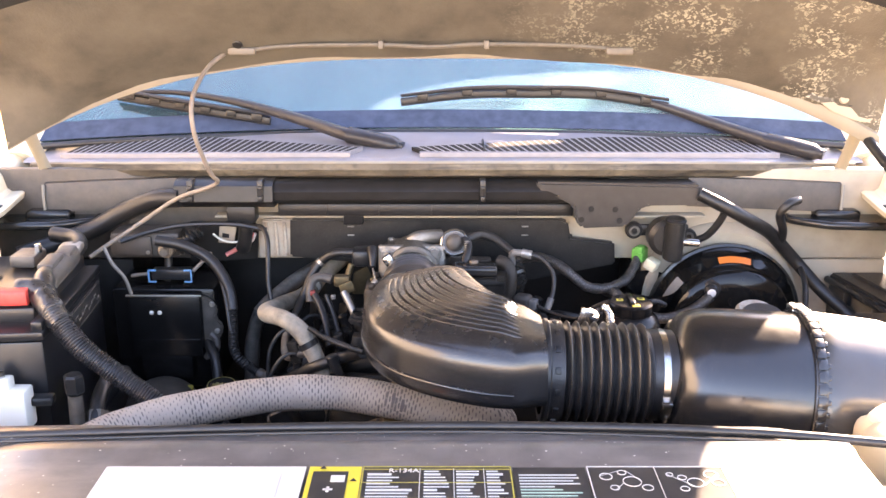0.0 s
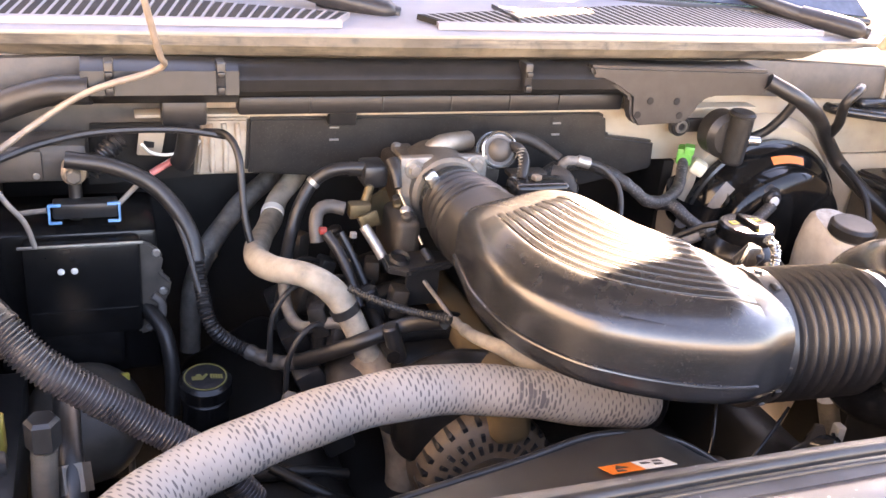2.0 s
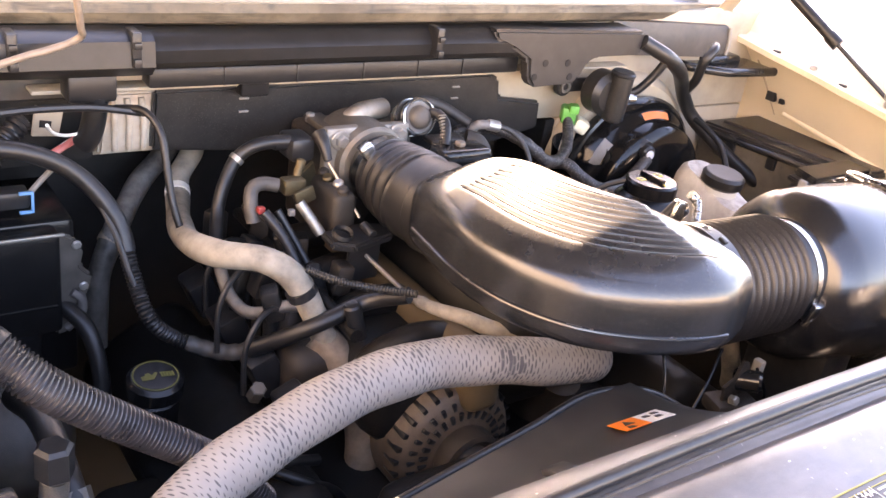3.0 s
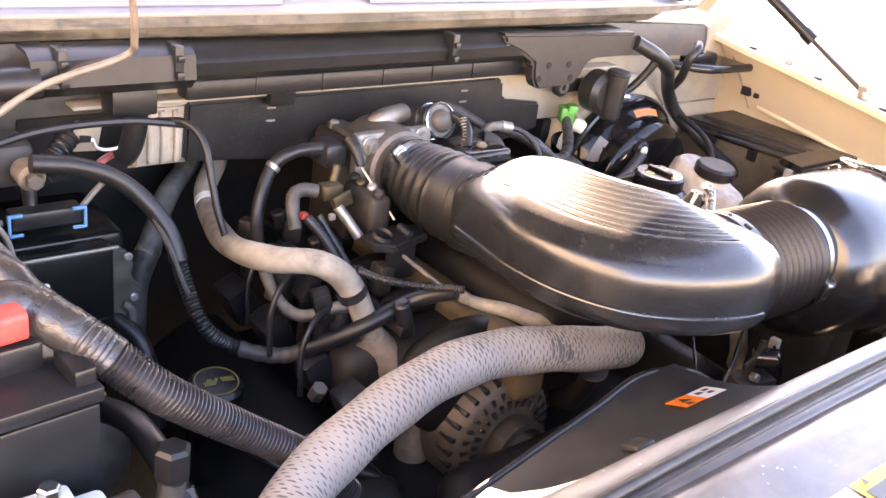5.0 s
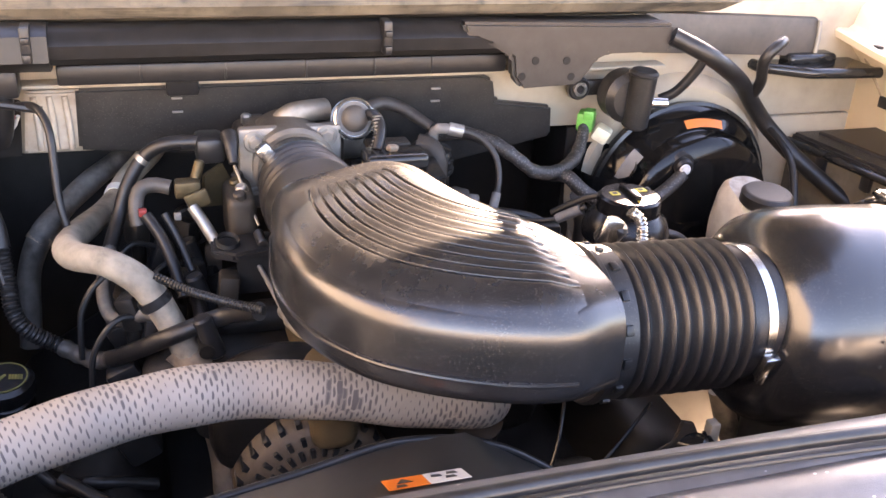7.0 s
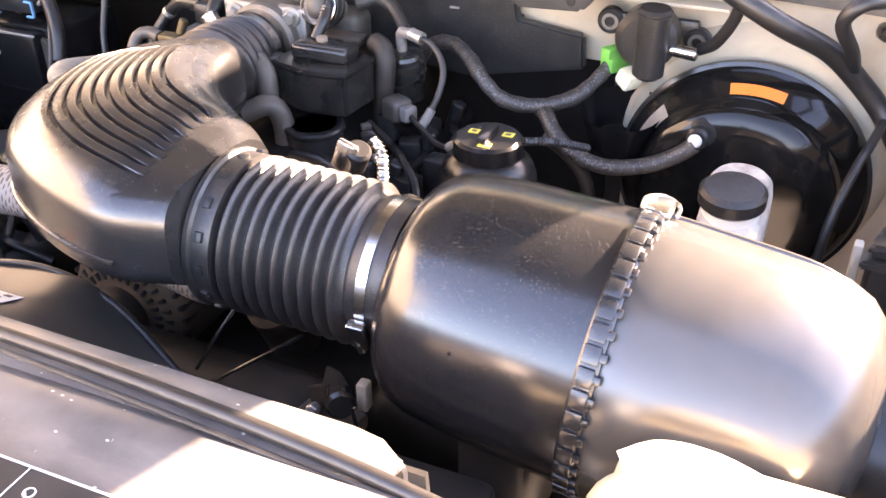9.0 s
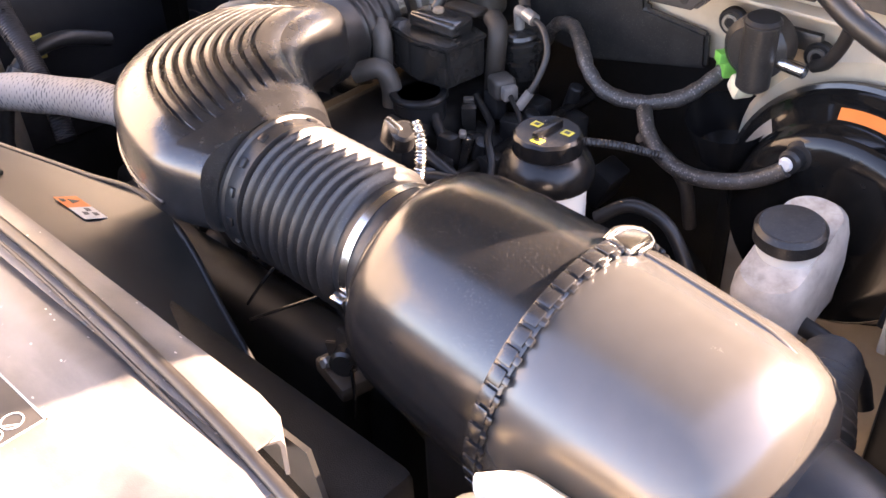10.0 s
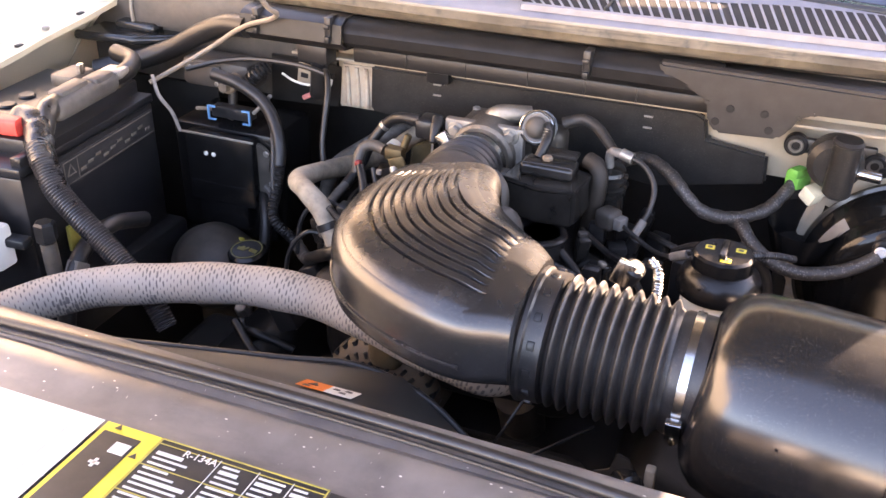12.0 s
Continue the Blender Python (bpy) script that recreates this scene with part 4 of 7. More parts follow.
def fenders():
    for s in (-1, 1):
        t = thing("fender", "cream painted front fender with its inner apron", "fender", "fenders")
        ys = np.linspace(1.72, 0.45, 30)
        edge = lambda y: s * (0.738 + 0.03 * (1.7 - y) / 1.25 - 0.03 * max(0, (0.8 - y) / 0.35) + 0.003 * math.sin(y * 31) * math.sin(y * 13 + 1))
        top = lambda y: 1.170 - 0.165 * (1.7 - y) / 1.25
        gut = strip([[(edge(y) + s * dx, y, top(y) + dz) for y in ys] for dx, dz in ((0.003, -0.012), (0.0, -0.002), (0.004, 0.001), (0.022, 0.000), (0.030, 0.006), (0.036, 0.030), (0.046, 0.040), (0.070, 0.044), (0.12, 0.032), (0.17, -0.02), (0.19, -0.12), (0.20, -0.5))])
        part("outer_skin", thicken(gut, 0.003), "cream", t)
        def apron_rows(levels):
            return thicken(strip([[(s * dx + 0.35 * (edge(y) - s * 0.735), y, top(y) - 0.004 + dz) for y in ys] for dx, dz in levels]), 0.003)
        part("apron", apron_rows(((0.758, 0.0), (0.775, -0.02), (0.800, -0.045), (0.820, -0.085), (0.850, -0.125), (0.858, -0.18), (0.84, -0.26))), "cream_apron", t)
        # The apron's lower rows get a near-black colour instead of cream.
        part("wheel_house", apron_rows(((0.84, -0.262), (0.76, -0.45), (0.70, -0.65))), "grime_shade", t, "near-black lower part of the apron")
        for y in (1.585, 1.20):
            part("panel_seam", sweep([(s * 0.786, y + 0.02, top(y) - 0.034), (s * 0.818, y + 0.006, top(y) - 0.085), (s * 0.850, y, top(y) - 0.13)], 0.0022, 8), "cream_dirty", t)
        part("pressed_bead", sweep([(s * 0.840, 1.56, 1.035), (s * 0.842, 1.40, 1.014), (s * 0.845, 1.22, 0.99)], 0.006, 10), "cream_apron", t)
        shelf = [(0.612, 1.625), (0.616, 1.605), (0.662, 1.572), (0.690, 1.566), (0.775, 1.560), (0.775, 1.70), (0.62, 1.70)]
        part("shelf", plate([(s * x, y) for x, y in (shelf if s > 0 else shelf[::-1])], 0.006, Matrix.Translation((0, 0, 1.112)), 0.002), "gloss_paint", t, "glossy black shelf bracket")
        part("shelf_lip", sweep([(s * x, y, 1.113) for x, y in shelf[:5]], 0.0075, 10), "gloss_paint", t)
        part("shelf_wall", box((min(s * 0.585, s * 0.735), 1.655, 1.10), (max(s * 0.585, s * 0.735), 1.665, 1.195), 0.003), "deep_black", t)
        part("shelf_cover", box((min(s * 0.655, s * 0.735), 1.600, 1.114), (max(s * 0.655, s * 0.735), 1.654, 1.130), 0.010, 3), "gloss_paint", t)
        for y in (1.55, 1.42, 1.30, 1.18, 1.02, 0.88):
            part("slot", box((edge(y) + s * 0.012 - 0.004, y - 0.006, top(y) - 0.001), (edge(y) + s * 0.012 + 0.004, y + 0.006, top(y) + 0.0034), 0.001), "deep_black", t)
        for y in (1.48, 1.24, 0.95):
            part("bolt", cyl((edge(y) + s * 0.013, y, top(y) + 0.001), (0, 0, 1), 0.006, 0.006, sides=6), "zinc", t)
    # two small openings in the driver's side apron
    bm = box((0.812, 1.570, 1.054), (0.822, 1.588, 1.070), 0.001)
    solid("apron_plug", bm, "deep_black", "small square black plug in the cream apron", "plug", "apron plugs")
    solid("apron_plug", box((0.813, 1.552, 1.055), (0.822, 1.561, 1.064), 0.001), "deep_black", "smaller square black plug in the cream apron", "plug", "apron plugs")


def support():
    t = thing("radiator_support_cover", "scuffed grey-black plastic cover over the radiator with stickers", "radiator cover")
    xs = np.linspace(-0.50, 0.432, 40)
    prof = [(0.918, 1.042), (0.912, 1.055), (0.902, 1.0602), (0.884, 1.0600), (0.872, 1.0568), (0.80, 1.0570), (0.73, 1.055), (0.69, 1.049), (0.655, 1.030), (0.645, 0.96)]
    rows = []
    for y, z in prof:
        rows.append([(x, y, z - 0.012 * max(0, (abs(x) - 0.40) / 0.1) ** 2 + 0.0015 * noise.noise(Vector((x * 9, y * 12, 0)))) for x in xs])
    part("cover", thicken(strip(rows), 0.004), "cover", t)
    sl = sweep([(-0.56, 0.920, 1.054), (-0.2, 0.928, 1.062), (0.1, 0.929, 1.0635), (0.33, 0.918, 1.062), (0.50, 0.900, 1.056)], 0.0052, 12)
    part("seal", sl, "seal", t, "black rubber sealing strip")
    part("seal_groove", sweep([(-0.52, 0.909, 1.054), (-0.2, 0.916, 1.0615), (0.1, 0.917, 1.0625), (0.40, 0.902, 1.058)], 0.0018, 8), "seal", t)
    back = lambda x: 0.016 * max(0, (x - 0.335) / 0.059) ** 4 + 0.003 * max(0, x / 0.3)
    strip_rows = [[(x, y - back(x) * (1 if y > 0.945 else 0), z - 0.006 * max(0, (x - 0.36) / 0.068) ** 2 + 0.001 * noise.noise(Vector((x * 11, y * 20, 3)))) for x in np.linspace(-0.50, 0.394, 44)] for y, z in ((0.908, 1.0530), (0.920, 1.0565), (0.936, 1.0560), (0.950, 1.0535), (0.9585, 1.0490), (0.961, 1.0420), (0.961, 1.015))]
    part("rear_strip", thicken(strip(strip_rows), 0.003), "cover", t)
    # fan shroud that slopes away behind the seal
    rows = []
    for f, (y, z) in enumerate(((0.956, 1.029), (0.985, 1.0125), (1.030, 0.9915), (1.060, 0.9835), (1.092, 0.980), (1.100, 0.93), (1.102, 0.60))):
        k = min(1, f / 4)
        rows.append([(x, y + k * (0.15 * min(x + 0.037, 0) - 0.20 * max(0, x - 0.02)) + (0.003 * noise.noise(Vector((x * 5, 0, f))) if f > 1 else 0), z + k * (0.064 * min(x + 0.037, 0) - 0.60 * max(0, x - 0.015))) for x in np.linspace(-0.50, 0.40, 36)])
    s = thing("fan_shroud", "black plastic fan shroud sloping down behind the radiator", "fan shroud")
    part("shroud", thicken(strip(rows[:5]), 0.004), "shroud", s)
    part("rear_skirt", thicken(strip(rows[4:]), 0.004), "deep_black", s)
    part("rim", sweep([tuple(Vector(p) + Vector((0, 0.001, 0.000))) for p in rows[4][::3]], 0.0035, 10, 0.015), "deep_black", s)
    for x in (-0.42, -0.16):
        part("tab", box((x - 0.012, 0.990, 1.000), (x + 0.012, 1.010, 1.007), 0.003, turn=Matrix.Rotation(radians(-26), 4, "X")), "shroud", s)
    lab = thing("warning_label", "orange and white fan warning label", "label")
    q = Matrix.Translation((-0.037, 1.030, 0.9935)) @ Matrix.Rotation(radians(-24), 4, "X")
    part("orange_field", plate([(-0.030, -0.012), (0.000, -0.012), (0.000, 0.012), (-0.030, 0.012)], 0.0006, q, 0), "orange", lab)
    part("white_field", plate([(0.000, -0.012), (0.030, -0.012), (0.030, 0.012), (0.000, 0.012)], 0.0006, q, 0), "white", lab)
    q2 = q @ Matrix.Translation((0, 0, 0.0008))
    part("symbol", plate([(-0.022, -0.002), (-0.010, -0.002), (-0.016, 0.008)], 0.0003, q2, 0), "label_black", lab)
    for x, y in ((-0.020, -0.008), (0.008, 0.003), (0.017, -0.004), (0.020, 0.005)):
        part("symbol", plate([(x - 0.004, y - 0.002), (x + 0.004, y - 0.0025), (x + 0.003, y + 0.0025), (x - 0.003, y + 0.003)], 0.0003, q2, 0), "label_black", lab)


def stickers():
    z = 1.0335
    def flat(x0, y0, x1, y1, up=0.0):
        return box((x0, y0, z + up - 0.0004), (x1, y1, z + up), 0)
    a = thing("paper_label", "large blank white emission label on the cover", "label")
    part("sheet", flat(-0.362, 0.775, -0.147, 0.905), "white", a)
    for x0, x1, y in ((-0.335, -0.295, 0.898), (-0.285, -0.235, 0.898)):
        part("print_bar", flat(x0, y - 0.003, x1, y + 0.002, 0.0005), "label_grey", a)
    part("rule", flat(-0.172, 0.80, -0.171, 0.89, 0.0005), "label_grey", a)
    b = thing("service_label", "black and yellow coolant and battery service label", "label")
    part("yellow_field", flat(-0.143, 0.775, -0.087, 0.905), "yellow", b)
    part("black_field", flat(-0.138, 0.775, -0.1005, 0.894, 0.0006), "label_black", b)
    part("battery_sign", flat(-0.118, 0.872, -0.103, 0.885, 0.0012), "white", b)
    part("plus_sign", flat(-0.124, 0.856, -0.114, 0.859, 0.0012), "white", b)
    part("plus_sign", flat(-0.1205, 0.8525, -0.1175, 0.8625, 0.0012), "white", b)
    for x in (-0.128, -0.094):
        tri = bmesh.new()
        y = 0.901 if x < -0.1 else 0.876
        vs = [tri.verts.new((x + dx, y + dy, z + 0.0012)) for dx, dy in ((-0.004, -0.003), (0.004, -0.003), (0, 0.0035))]
        tri.faces.new(vs)
        part("warning_sign", tri, "label_black", b)
    c = thing("refrigerant_label", "black refrigerant charge label with white print", "label")
    part("black_field", flat(-0.086, 0.775, 0.073, 0.905), "label_black", c)
    rnd = random.Random(4)
    for (x0, x1, y0, y1) in ((-0.086, 0.073, 0.9036, 0.905), (-0.086, -0.0845, 0.775, 0.905), (0.0715, 0.073, 0.775, 0.905)):
        part("border", flat(x0, y0, x1, y1, 0.0005), "dim_yellow", c)
    for col in ((-0.080, -0.030), (-0.020, 0.008), (0.014, 0.040), (0.046, 0.068)):
        for r in range(19):
            w = (col[1] - col[0]) * rnd.uniform(0.45, 1.0)
            y = 0.8945 - r * 0.0062
            if r == 0 and col[0] < -0.05:
                continue
            tall = 0.0019 if r % 5 == 1 else 0.0010
            part("print_bar", flat(col[0], y - tall, col[0] + w, y + tall, 0.0005), "label_grey", c)
    for y in (0.8985, 0.872, 0.841, 0.806):
        part("rule", flat(-0.084, y - 0.0004, 0.071, y + 0.0004, 0.0006), "dim_yellow", c)
    for x in (-0.025, 0.011, 0.043):
        part("rule", flat(x, 0.78, x + 0.0008, 0.90, 0.0006), "label_grey", c)
    d = thing("refill_label", "dark label with small green and white print", "label")
    part("black_field", flat(0.0745, 0.775, 0.152, 0.903), "label_black", d)
    for r in range(19):
        y = 0.887 - r * 0.0058
        part("print_bar", flat(0.080, y - 0.0009, 0.080 + 0.064 * rnd.uniform(0.55, 1), y + 0.0009, 0.0005), "green_print" if r > 4 else "label_grey", d)
    e = thing("belt_routing_label", "black label with white rings showing the belt routing", "label")
    part("black_field", flat(0.154, 0.775, 0.300, 0.905), "label_black", e)
    for (x0, x1, y0, y1) in ((0.154, 0.300, 0.9035, 0.905), (0.154, 0.1552, 0.775, 0.905), (0.2988, 0.300, 0.775, 0.905), (0.226, 0.2268, 0.775, 0.905)):
        part("border", flat(x0, y0, x1, y1, 0.0005), "white", e)
    for x, y, r in ((0.172, 0.884, 0.007), (0.190, 0.892, 0.005), (0.198, 0.874, 0.010), (0.178, 0.862, 0.005), (0.212, 0.862, 0.006), (0.240, 0.888, 0.004), (0.252, 0.882, 0.005), (0.264, 0.872, 0.009), (0.284, 0.888, 0.008), (0.288, 0.872, 0.007), (0.250, 0.860, 0.005)):
        part("pulley_ring", lathe([(0, r - 0.0009), (0.0005, r - 0.0009), (0.0005, r), (0, r)], (x, y, z + 0.0001), (0, 0, 1), 20), "white", e)
    for x0, y0, x1, y1 in ((0.165, 0.884, 0.190, 0.897), (0.194, 0.896, 0.208, 0.874), (0.188, 0.870, 0.178, 0.857), (0.236, 0.889, 0.262, 0.864), (0.272, 0.866, 0.291, 0.890)):
        v = Vector((x1 - x0, y1 - y0, 0))
        n = Vector((-v.y, v.x, 0)).normalized() * 0.0005
        ln = bmesh.new()
        ln.faces.new([ln.verts.new(Vector((px, py, z + 0.0005)) + q) for (px, py), q in (((x0, y0), n), ((x0, y0), -n), ((x1, y1), -n), ((x1, y1), n))])
        part("belt_line", ln, "white", e)
    # the one code that can be read
    cu = bpy.data.curves.new("print", "FONT")
    cu.body, cu.size, cu.extrude = "R-134A", 0.0105, 0.0002
    ob = new("print", cu)
    ob.matrix_world = Matrix.Translation((-0.058, 0.8915, z + 0.0008))
    dg = bpy.context.evaluated_depsgraph_get()
    me = bpy.data.meshes.new_from_object(ob.evaluated_get(dg))
    me.materials.clear()
    me.materials.append(M["white"])
    bpy.data.objects.remove(ob)
    tx = new("print", me)
    tx.parent = c
    tx.location = (-0.058, 0.8915, z + 0.0010)
    # the set is drawn at a larger size; it lies on the cover's flat top
    laid = Matrix.Translation((0, 0.845, 1.0625)) @ Matrix.Diagonal((0.935, 0.935, 1, 1)) @ Matrix.Translation((0, -0.905, -1.0335))
    for label in (a, b, c, d, e):
        label.matrix_world = laid


firewall()
cowl()
trough()
heat_shield()
windshield()
wipers()
hood()
fenders()
support()
stickers()


# ---- air intake ----
def intake():
    t = thing("intake_elbow", "glossy black ribbed plastic intake elbow over the engine", "intake duct")
    outer = spline([(-0.096, 1.345, 1.050), (-0.106, 1.285, 1.052), (-0.112, 1.225, 1.052), (-0.100, 1.162, 1.050), (-0.068, 1.112, 1.047), (-0.022, 1.080, 1.044), (0.033, 1.060, 1.040), (0.084, 1.054, 1.036), (0.130, 1.068, 1.032)], 72)
    inner = spline([(0.024, 1.345, 1.068), (0.038, 1.312, 1.076), (0.049, 1.274, 1.076), (0.068, 1.246, 1.068), (0.098, 1.231, 1.053), (0.117, 1.226, 1.044), (0.130, 1.220, 1.034)], 72)
    n, sides = 72, 96
    bm = bmesh.new()
    rings = []
    for i in range(n):
        u = i / (n - 1)
        o, q = outer[i], inner[i]
        c, a = (o + q) / 2, (q - o) / 2
        h = 0.052 + 0.012 * min(1, u * 1.2) - 0.004 * math.exp(-((u - 0.5) / 0.3) ** 2)
        ex = 2.0 + 1.5 * math.sin(math.pi * min(1, 0.15 + u * 0.85))
        shrink = 1.0 if u > 0.07 else 0.80 + 0.20 * math.sqrt(max(0, 1 - (1 - u / 0.07) ** 2))
        ring = []
        for k in range(sides):
            w = 2 * math.pi * k / sides
            cs, sn = math.cos(w), math.sin(w)
            e2 = ex + (2.4 if cs < 0 and sn > 0 else 1.2 if sn > 0 else 0)
            s, v = squared(cs, 2 / e2), squared(sn, 2 / e2)
            ring.append(bm.verts.new(c + a * s * shrink + Vector((0, 0, (h if v > 0 else 0.55 * h) * v * shrink))))
        rings.append(ring)
    for r1, r2 in zip(rings, rings[1:]):
        for k in range(sides):
            bm.faces.new((r1[k], r1[(k + 1) % sides], r2[(k + 1) % sides], r2[k]))
    bm.faces.new(rings[0])
    bm.faces.new(rings[-1])
    elbow = part("elbow", bm, "gloss_black", t)
    # flat-topped ribs with narrow grooves between them, flush with the shoulders on both sides
    land = ((-0.63, -0.0012), (-0.61, 0.0022), (-0.57, 0.0031), (-0.30, 0.0034), (-0.06, 0.0040), (-0.01, 0.0039), (0.015, 0.0030), (0.035, -0.0012))
    outer_land = ((-2.6, -0.0015), (-2.1, 0.0009), (-1.2, 0.0020), (-0.5, 0.0034)) + land[4:]
    inner_land = ((-0.63, -0.0012), (-0.61, 0.0022), (-0.57, 0.0034), (-0.2, 0.0034), (0.5, 0.0024), (1.1, 0.0012), (1.5, -0.0015))
    for j in range(10):
        first, last = 10 + (j + 1) // 3, 66 - int(0.6 * j)
        sections = []
        for i in range(first, last):
            u = i / (n - 1)
            o, q = outer[i], inner[i]
            f = (i - first) / (last - 1 - first)
            lo, hi = -0.54 - 0.07 * f, 0.40 + 0.10 * f
            sj, gap = lo + (hi - lo) * j / 8, (hi - lo) / 8
            h = 0.052 + 0.012 * min(1, u * 1.2) - 0.004 * math.exp(-((u - 0.5) / 0.3) ** 2)
            grow = min(1, 0.10 + 7 * f, 0.08 + 11 * (1 - f))
            row = []
            for ds, rise in (outer_land, *[land] * 8, inner_land)[j]:
                at = max(-0.97, min(0.97, sj + ds * gap))
                ex = 2.0 + 1.5 * math.sin(math.pi * min(1, 0.15 + u * 0.85)) + (2.4 if at < 0 else 1.2)
                v = (1 - abs(at) ** ex) ** (1 / ex)
                row.append((o + q) / 2 + (q - o) / 2 * at + Vector((0, 0, h * v + (1.5 * rise * grow if rise > 0 else rise))))
            sections.append(row)
        part("rib", strip(sections), "gloss_black", elbow)
    seam = [p + Vector((0, 0, 0.003)) + (p - q).normalized() * 0.0003 for p, q in list(zip(outer, inner))[4:68:6]]
    part("mould_seam", sweep(seam, 0.0022, 8), "gloss_black", t)
    # throttle end: rubber sleeve
    s = thing("throttle_sleeve", "dusty black rubber sleeve between throttle body and elbow", "rubber sleeve")
    prof = lambda d, f: 0.0430 + 0.008 * f - 0.002 * math.cos(f * 6.0) + (0.003 if f > 0.8 else 0) + 0.0015 * math.cos(d * 380) * (1 if 0.15 < f < 0.6 else 0)
    part("sleeve", sweep([(-0.050, 1.470, 1.055), (-0.050, 1.42, 1.055), (-0.047, 1.37, 1.054), (-0.040, 1.330, 1.055)], prof, 40, 0.0025), "rubber", s)
    part("clamp", sweep([(-0.050, 1.462, 1.055), (-0.050, 1.451, 1.055)], 0.0435, 40, 0.005), "steel", s, "bright steel hose clamp")
    part("clamp_screw", box((-0.092, 1.436, 1.072), (-0.076, 1.452, 1.100), 0.003, turn=Matrix.Rotation(radians(-35), 4, "Y")), "steel", s)
    # bellows
    b = thing("bellows_duct", "ribbed black rubber bellows between elbow and air cleaner", "rubber bellows")
    prof = [(0.0, 0.058), (0.0, 0.066), (0.003, 0.069), (0.007, 0.069), (0.009, 0.0665), (0.026, 0.0665)]
    x = 0.028
    for k in range(9):
        for j in range(8):
            a = 2 * math.pi * j / 8
            prof.append((x + 0.0123 * (k + j / 8), 0.0632 - 0.0042 * math.cos(a)))
    prof += [(0.141, 0.058), (0.145, 0.060), (0.172, 0.060), (0.172, 0.05)]
    axis = Vector((1, -0.005, -0.038)).normalized()
    org = Vector((0.128, 1.150, 1.0303))
    part("bellows", lathe(prof, org, axis, 64), "bellows", b)
    up = Vector((0, 0, 1))
    for a in range(0, 360, 24):
        d = Matrix.Rotation(radians(a), 3, axis) @ axis.cross(up).normalized()
        m = Matrix.Translation(org + axis * 0.0165 + d * 0.0668) @ d.to_track_quat("Z", "Y").to_matrix().to_4x4()
        tab = box((-0.0035, -0.0045, -0.002), (0.0035, 0.0045, 0.0022), 0.001)
        tab.transform(m)
        part("locking_tab", tab, "deep_black", b)
    c = part("clamp", lathe([(0.152, 0.0602), (0.152, 0.0613), (0.1605, 0.0613), (0.1605, 0.0602)], org, axis, 64), "steel", b, "bright steel worm-drive clamp")
    d = Vector((0, -0.93, -0.30)).normalized()
    m = Matrix.Translation(org + axis * 0.1555 + d * 0.064) @ d.to_track_quat("Z", "X").to_matrix().to_4x4()
    sc = box((-0.013, -0.0075, -0.003), (0.013, 0.0075, 0.006), 0.002)
    sc.transform(m)
    part("screw_housing", sc, "steel", c)
    s2 = cyl((-0.020, 0, 0.002), (1, 0, 0), 0.0045, 0.014, sides=10)
    s2.transform(m)
    part("screw", s2, "steel", c)
    for k in range(9):
        a = radians(118 + k * 5.2)
        dd = Matrix.Rotation(-a, 3, axis) @ axis.cross(up).normalized()
        sl = box((-0.0035, -0.0009, 0), (0.0035, 0.0009, 0.0006), 0)
        sl.transform(Matrix.Translation(org + axis * 0.1555 + dd * 0.0617) @ dd.to_track_quat("Z", "Y").to_matrix().to_4x4() @ Matrix.Rotation(radians(90), 4, "Z"))
        part("band_slot", sl, "deep_black", c)
    # air cleaner canister
    k = thing("air_cleaner", "satin black cylindrical air cleaner with a jointed clamp band", "air cleaner")
    ax, o = Vector((1, -0.03, -0.095)).normalized(), Vector((0.293, 1.1595, 1.0115))
    left = [(0.0, 0.04), (0.0, 0.062), (0.003, 0.072), (0.010, 0.085), (0.022, 0.0955), (0.04, 0.1010), (0.08, 0.1045), (0.160, 0.1075), (0.168, 0.1075)]
    part("front_shell", lathe(left, o, ax, 96), "satin_black", k)
    right = [(0.176, 0.107), (0.184, 0.1095), (0.20, 0.1095), (0.29, 0.1060), (0.312, 0.1020), (0.330, 0.0940), (0.342, 0.0820), (0.350, 0.064), (0.354, 0.0)]
    part("rear_shell", lathe(right, o, ax, 96), "rear_shell", k, "rear shell, its black paled for sunlight and light dust")
    e0 = Vector((0, math.sin(radians(22)), math.cos(radians(22))))
    ridge = [o + ax * h + e0 * (r + 0.0006) for h, r in ((0.186, 0.1095), (0.24, 0.1080), (0.29, 0.1060), (0.312, 0.1020), (0.330, 0.0940), (0.342, 0.0820))]
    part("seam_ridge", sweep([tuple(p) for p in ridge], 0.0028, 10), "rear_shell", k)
    band = part("clamp_band", lathe([(0.164, 0.1075), (0.1645, 0.1105), (0.167, 0.112), (0.177, 0.112), (0.1795, 0.1105), (0.180, 0.1075)], o, ax, 96), "gloss_black", k, "glossy black jointed band")
    q = ax.to_track_quat("Z", "X").to_matrix()
    link = box((-0.0066, -0.0016, -0.006), (0.0066, 0.0020, 0.006), 0.0012)
    box((-0.0032, -0.0030, 0.005), (0.0032, 0.0012, 0.0105), 0.0010, bm=link)
    link_me = None
    for i in range(46):
        a = 2 * math.pi * i / 46
        e = q @ Vector((math.cos(a), math.sin(a), 0))
        m = Matrix.Translation(o + ax * 0.172 + e * 0.1126) @ Matrix((ax.cross(e).to_tuple(), e.to_tuple(), ax.to_tuple())).transposed().to_4x4()
        if link_me is None:
            first = part("band_link", link, "gloss_black", band)
            link_me = first.data
            first.matrix_local = m
        else:
            ob = new("band_link", link_me)
            ob.parent = band
            ob.matrix_local = m
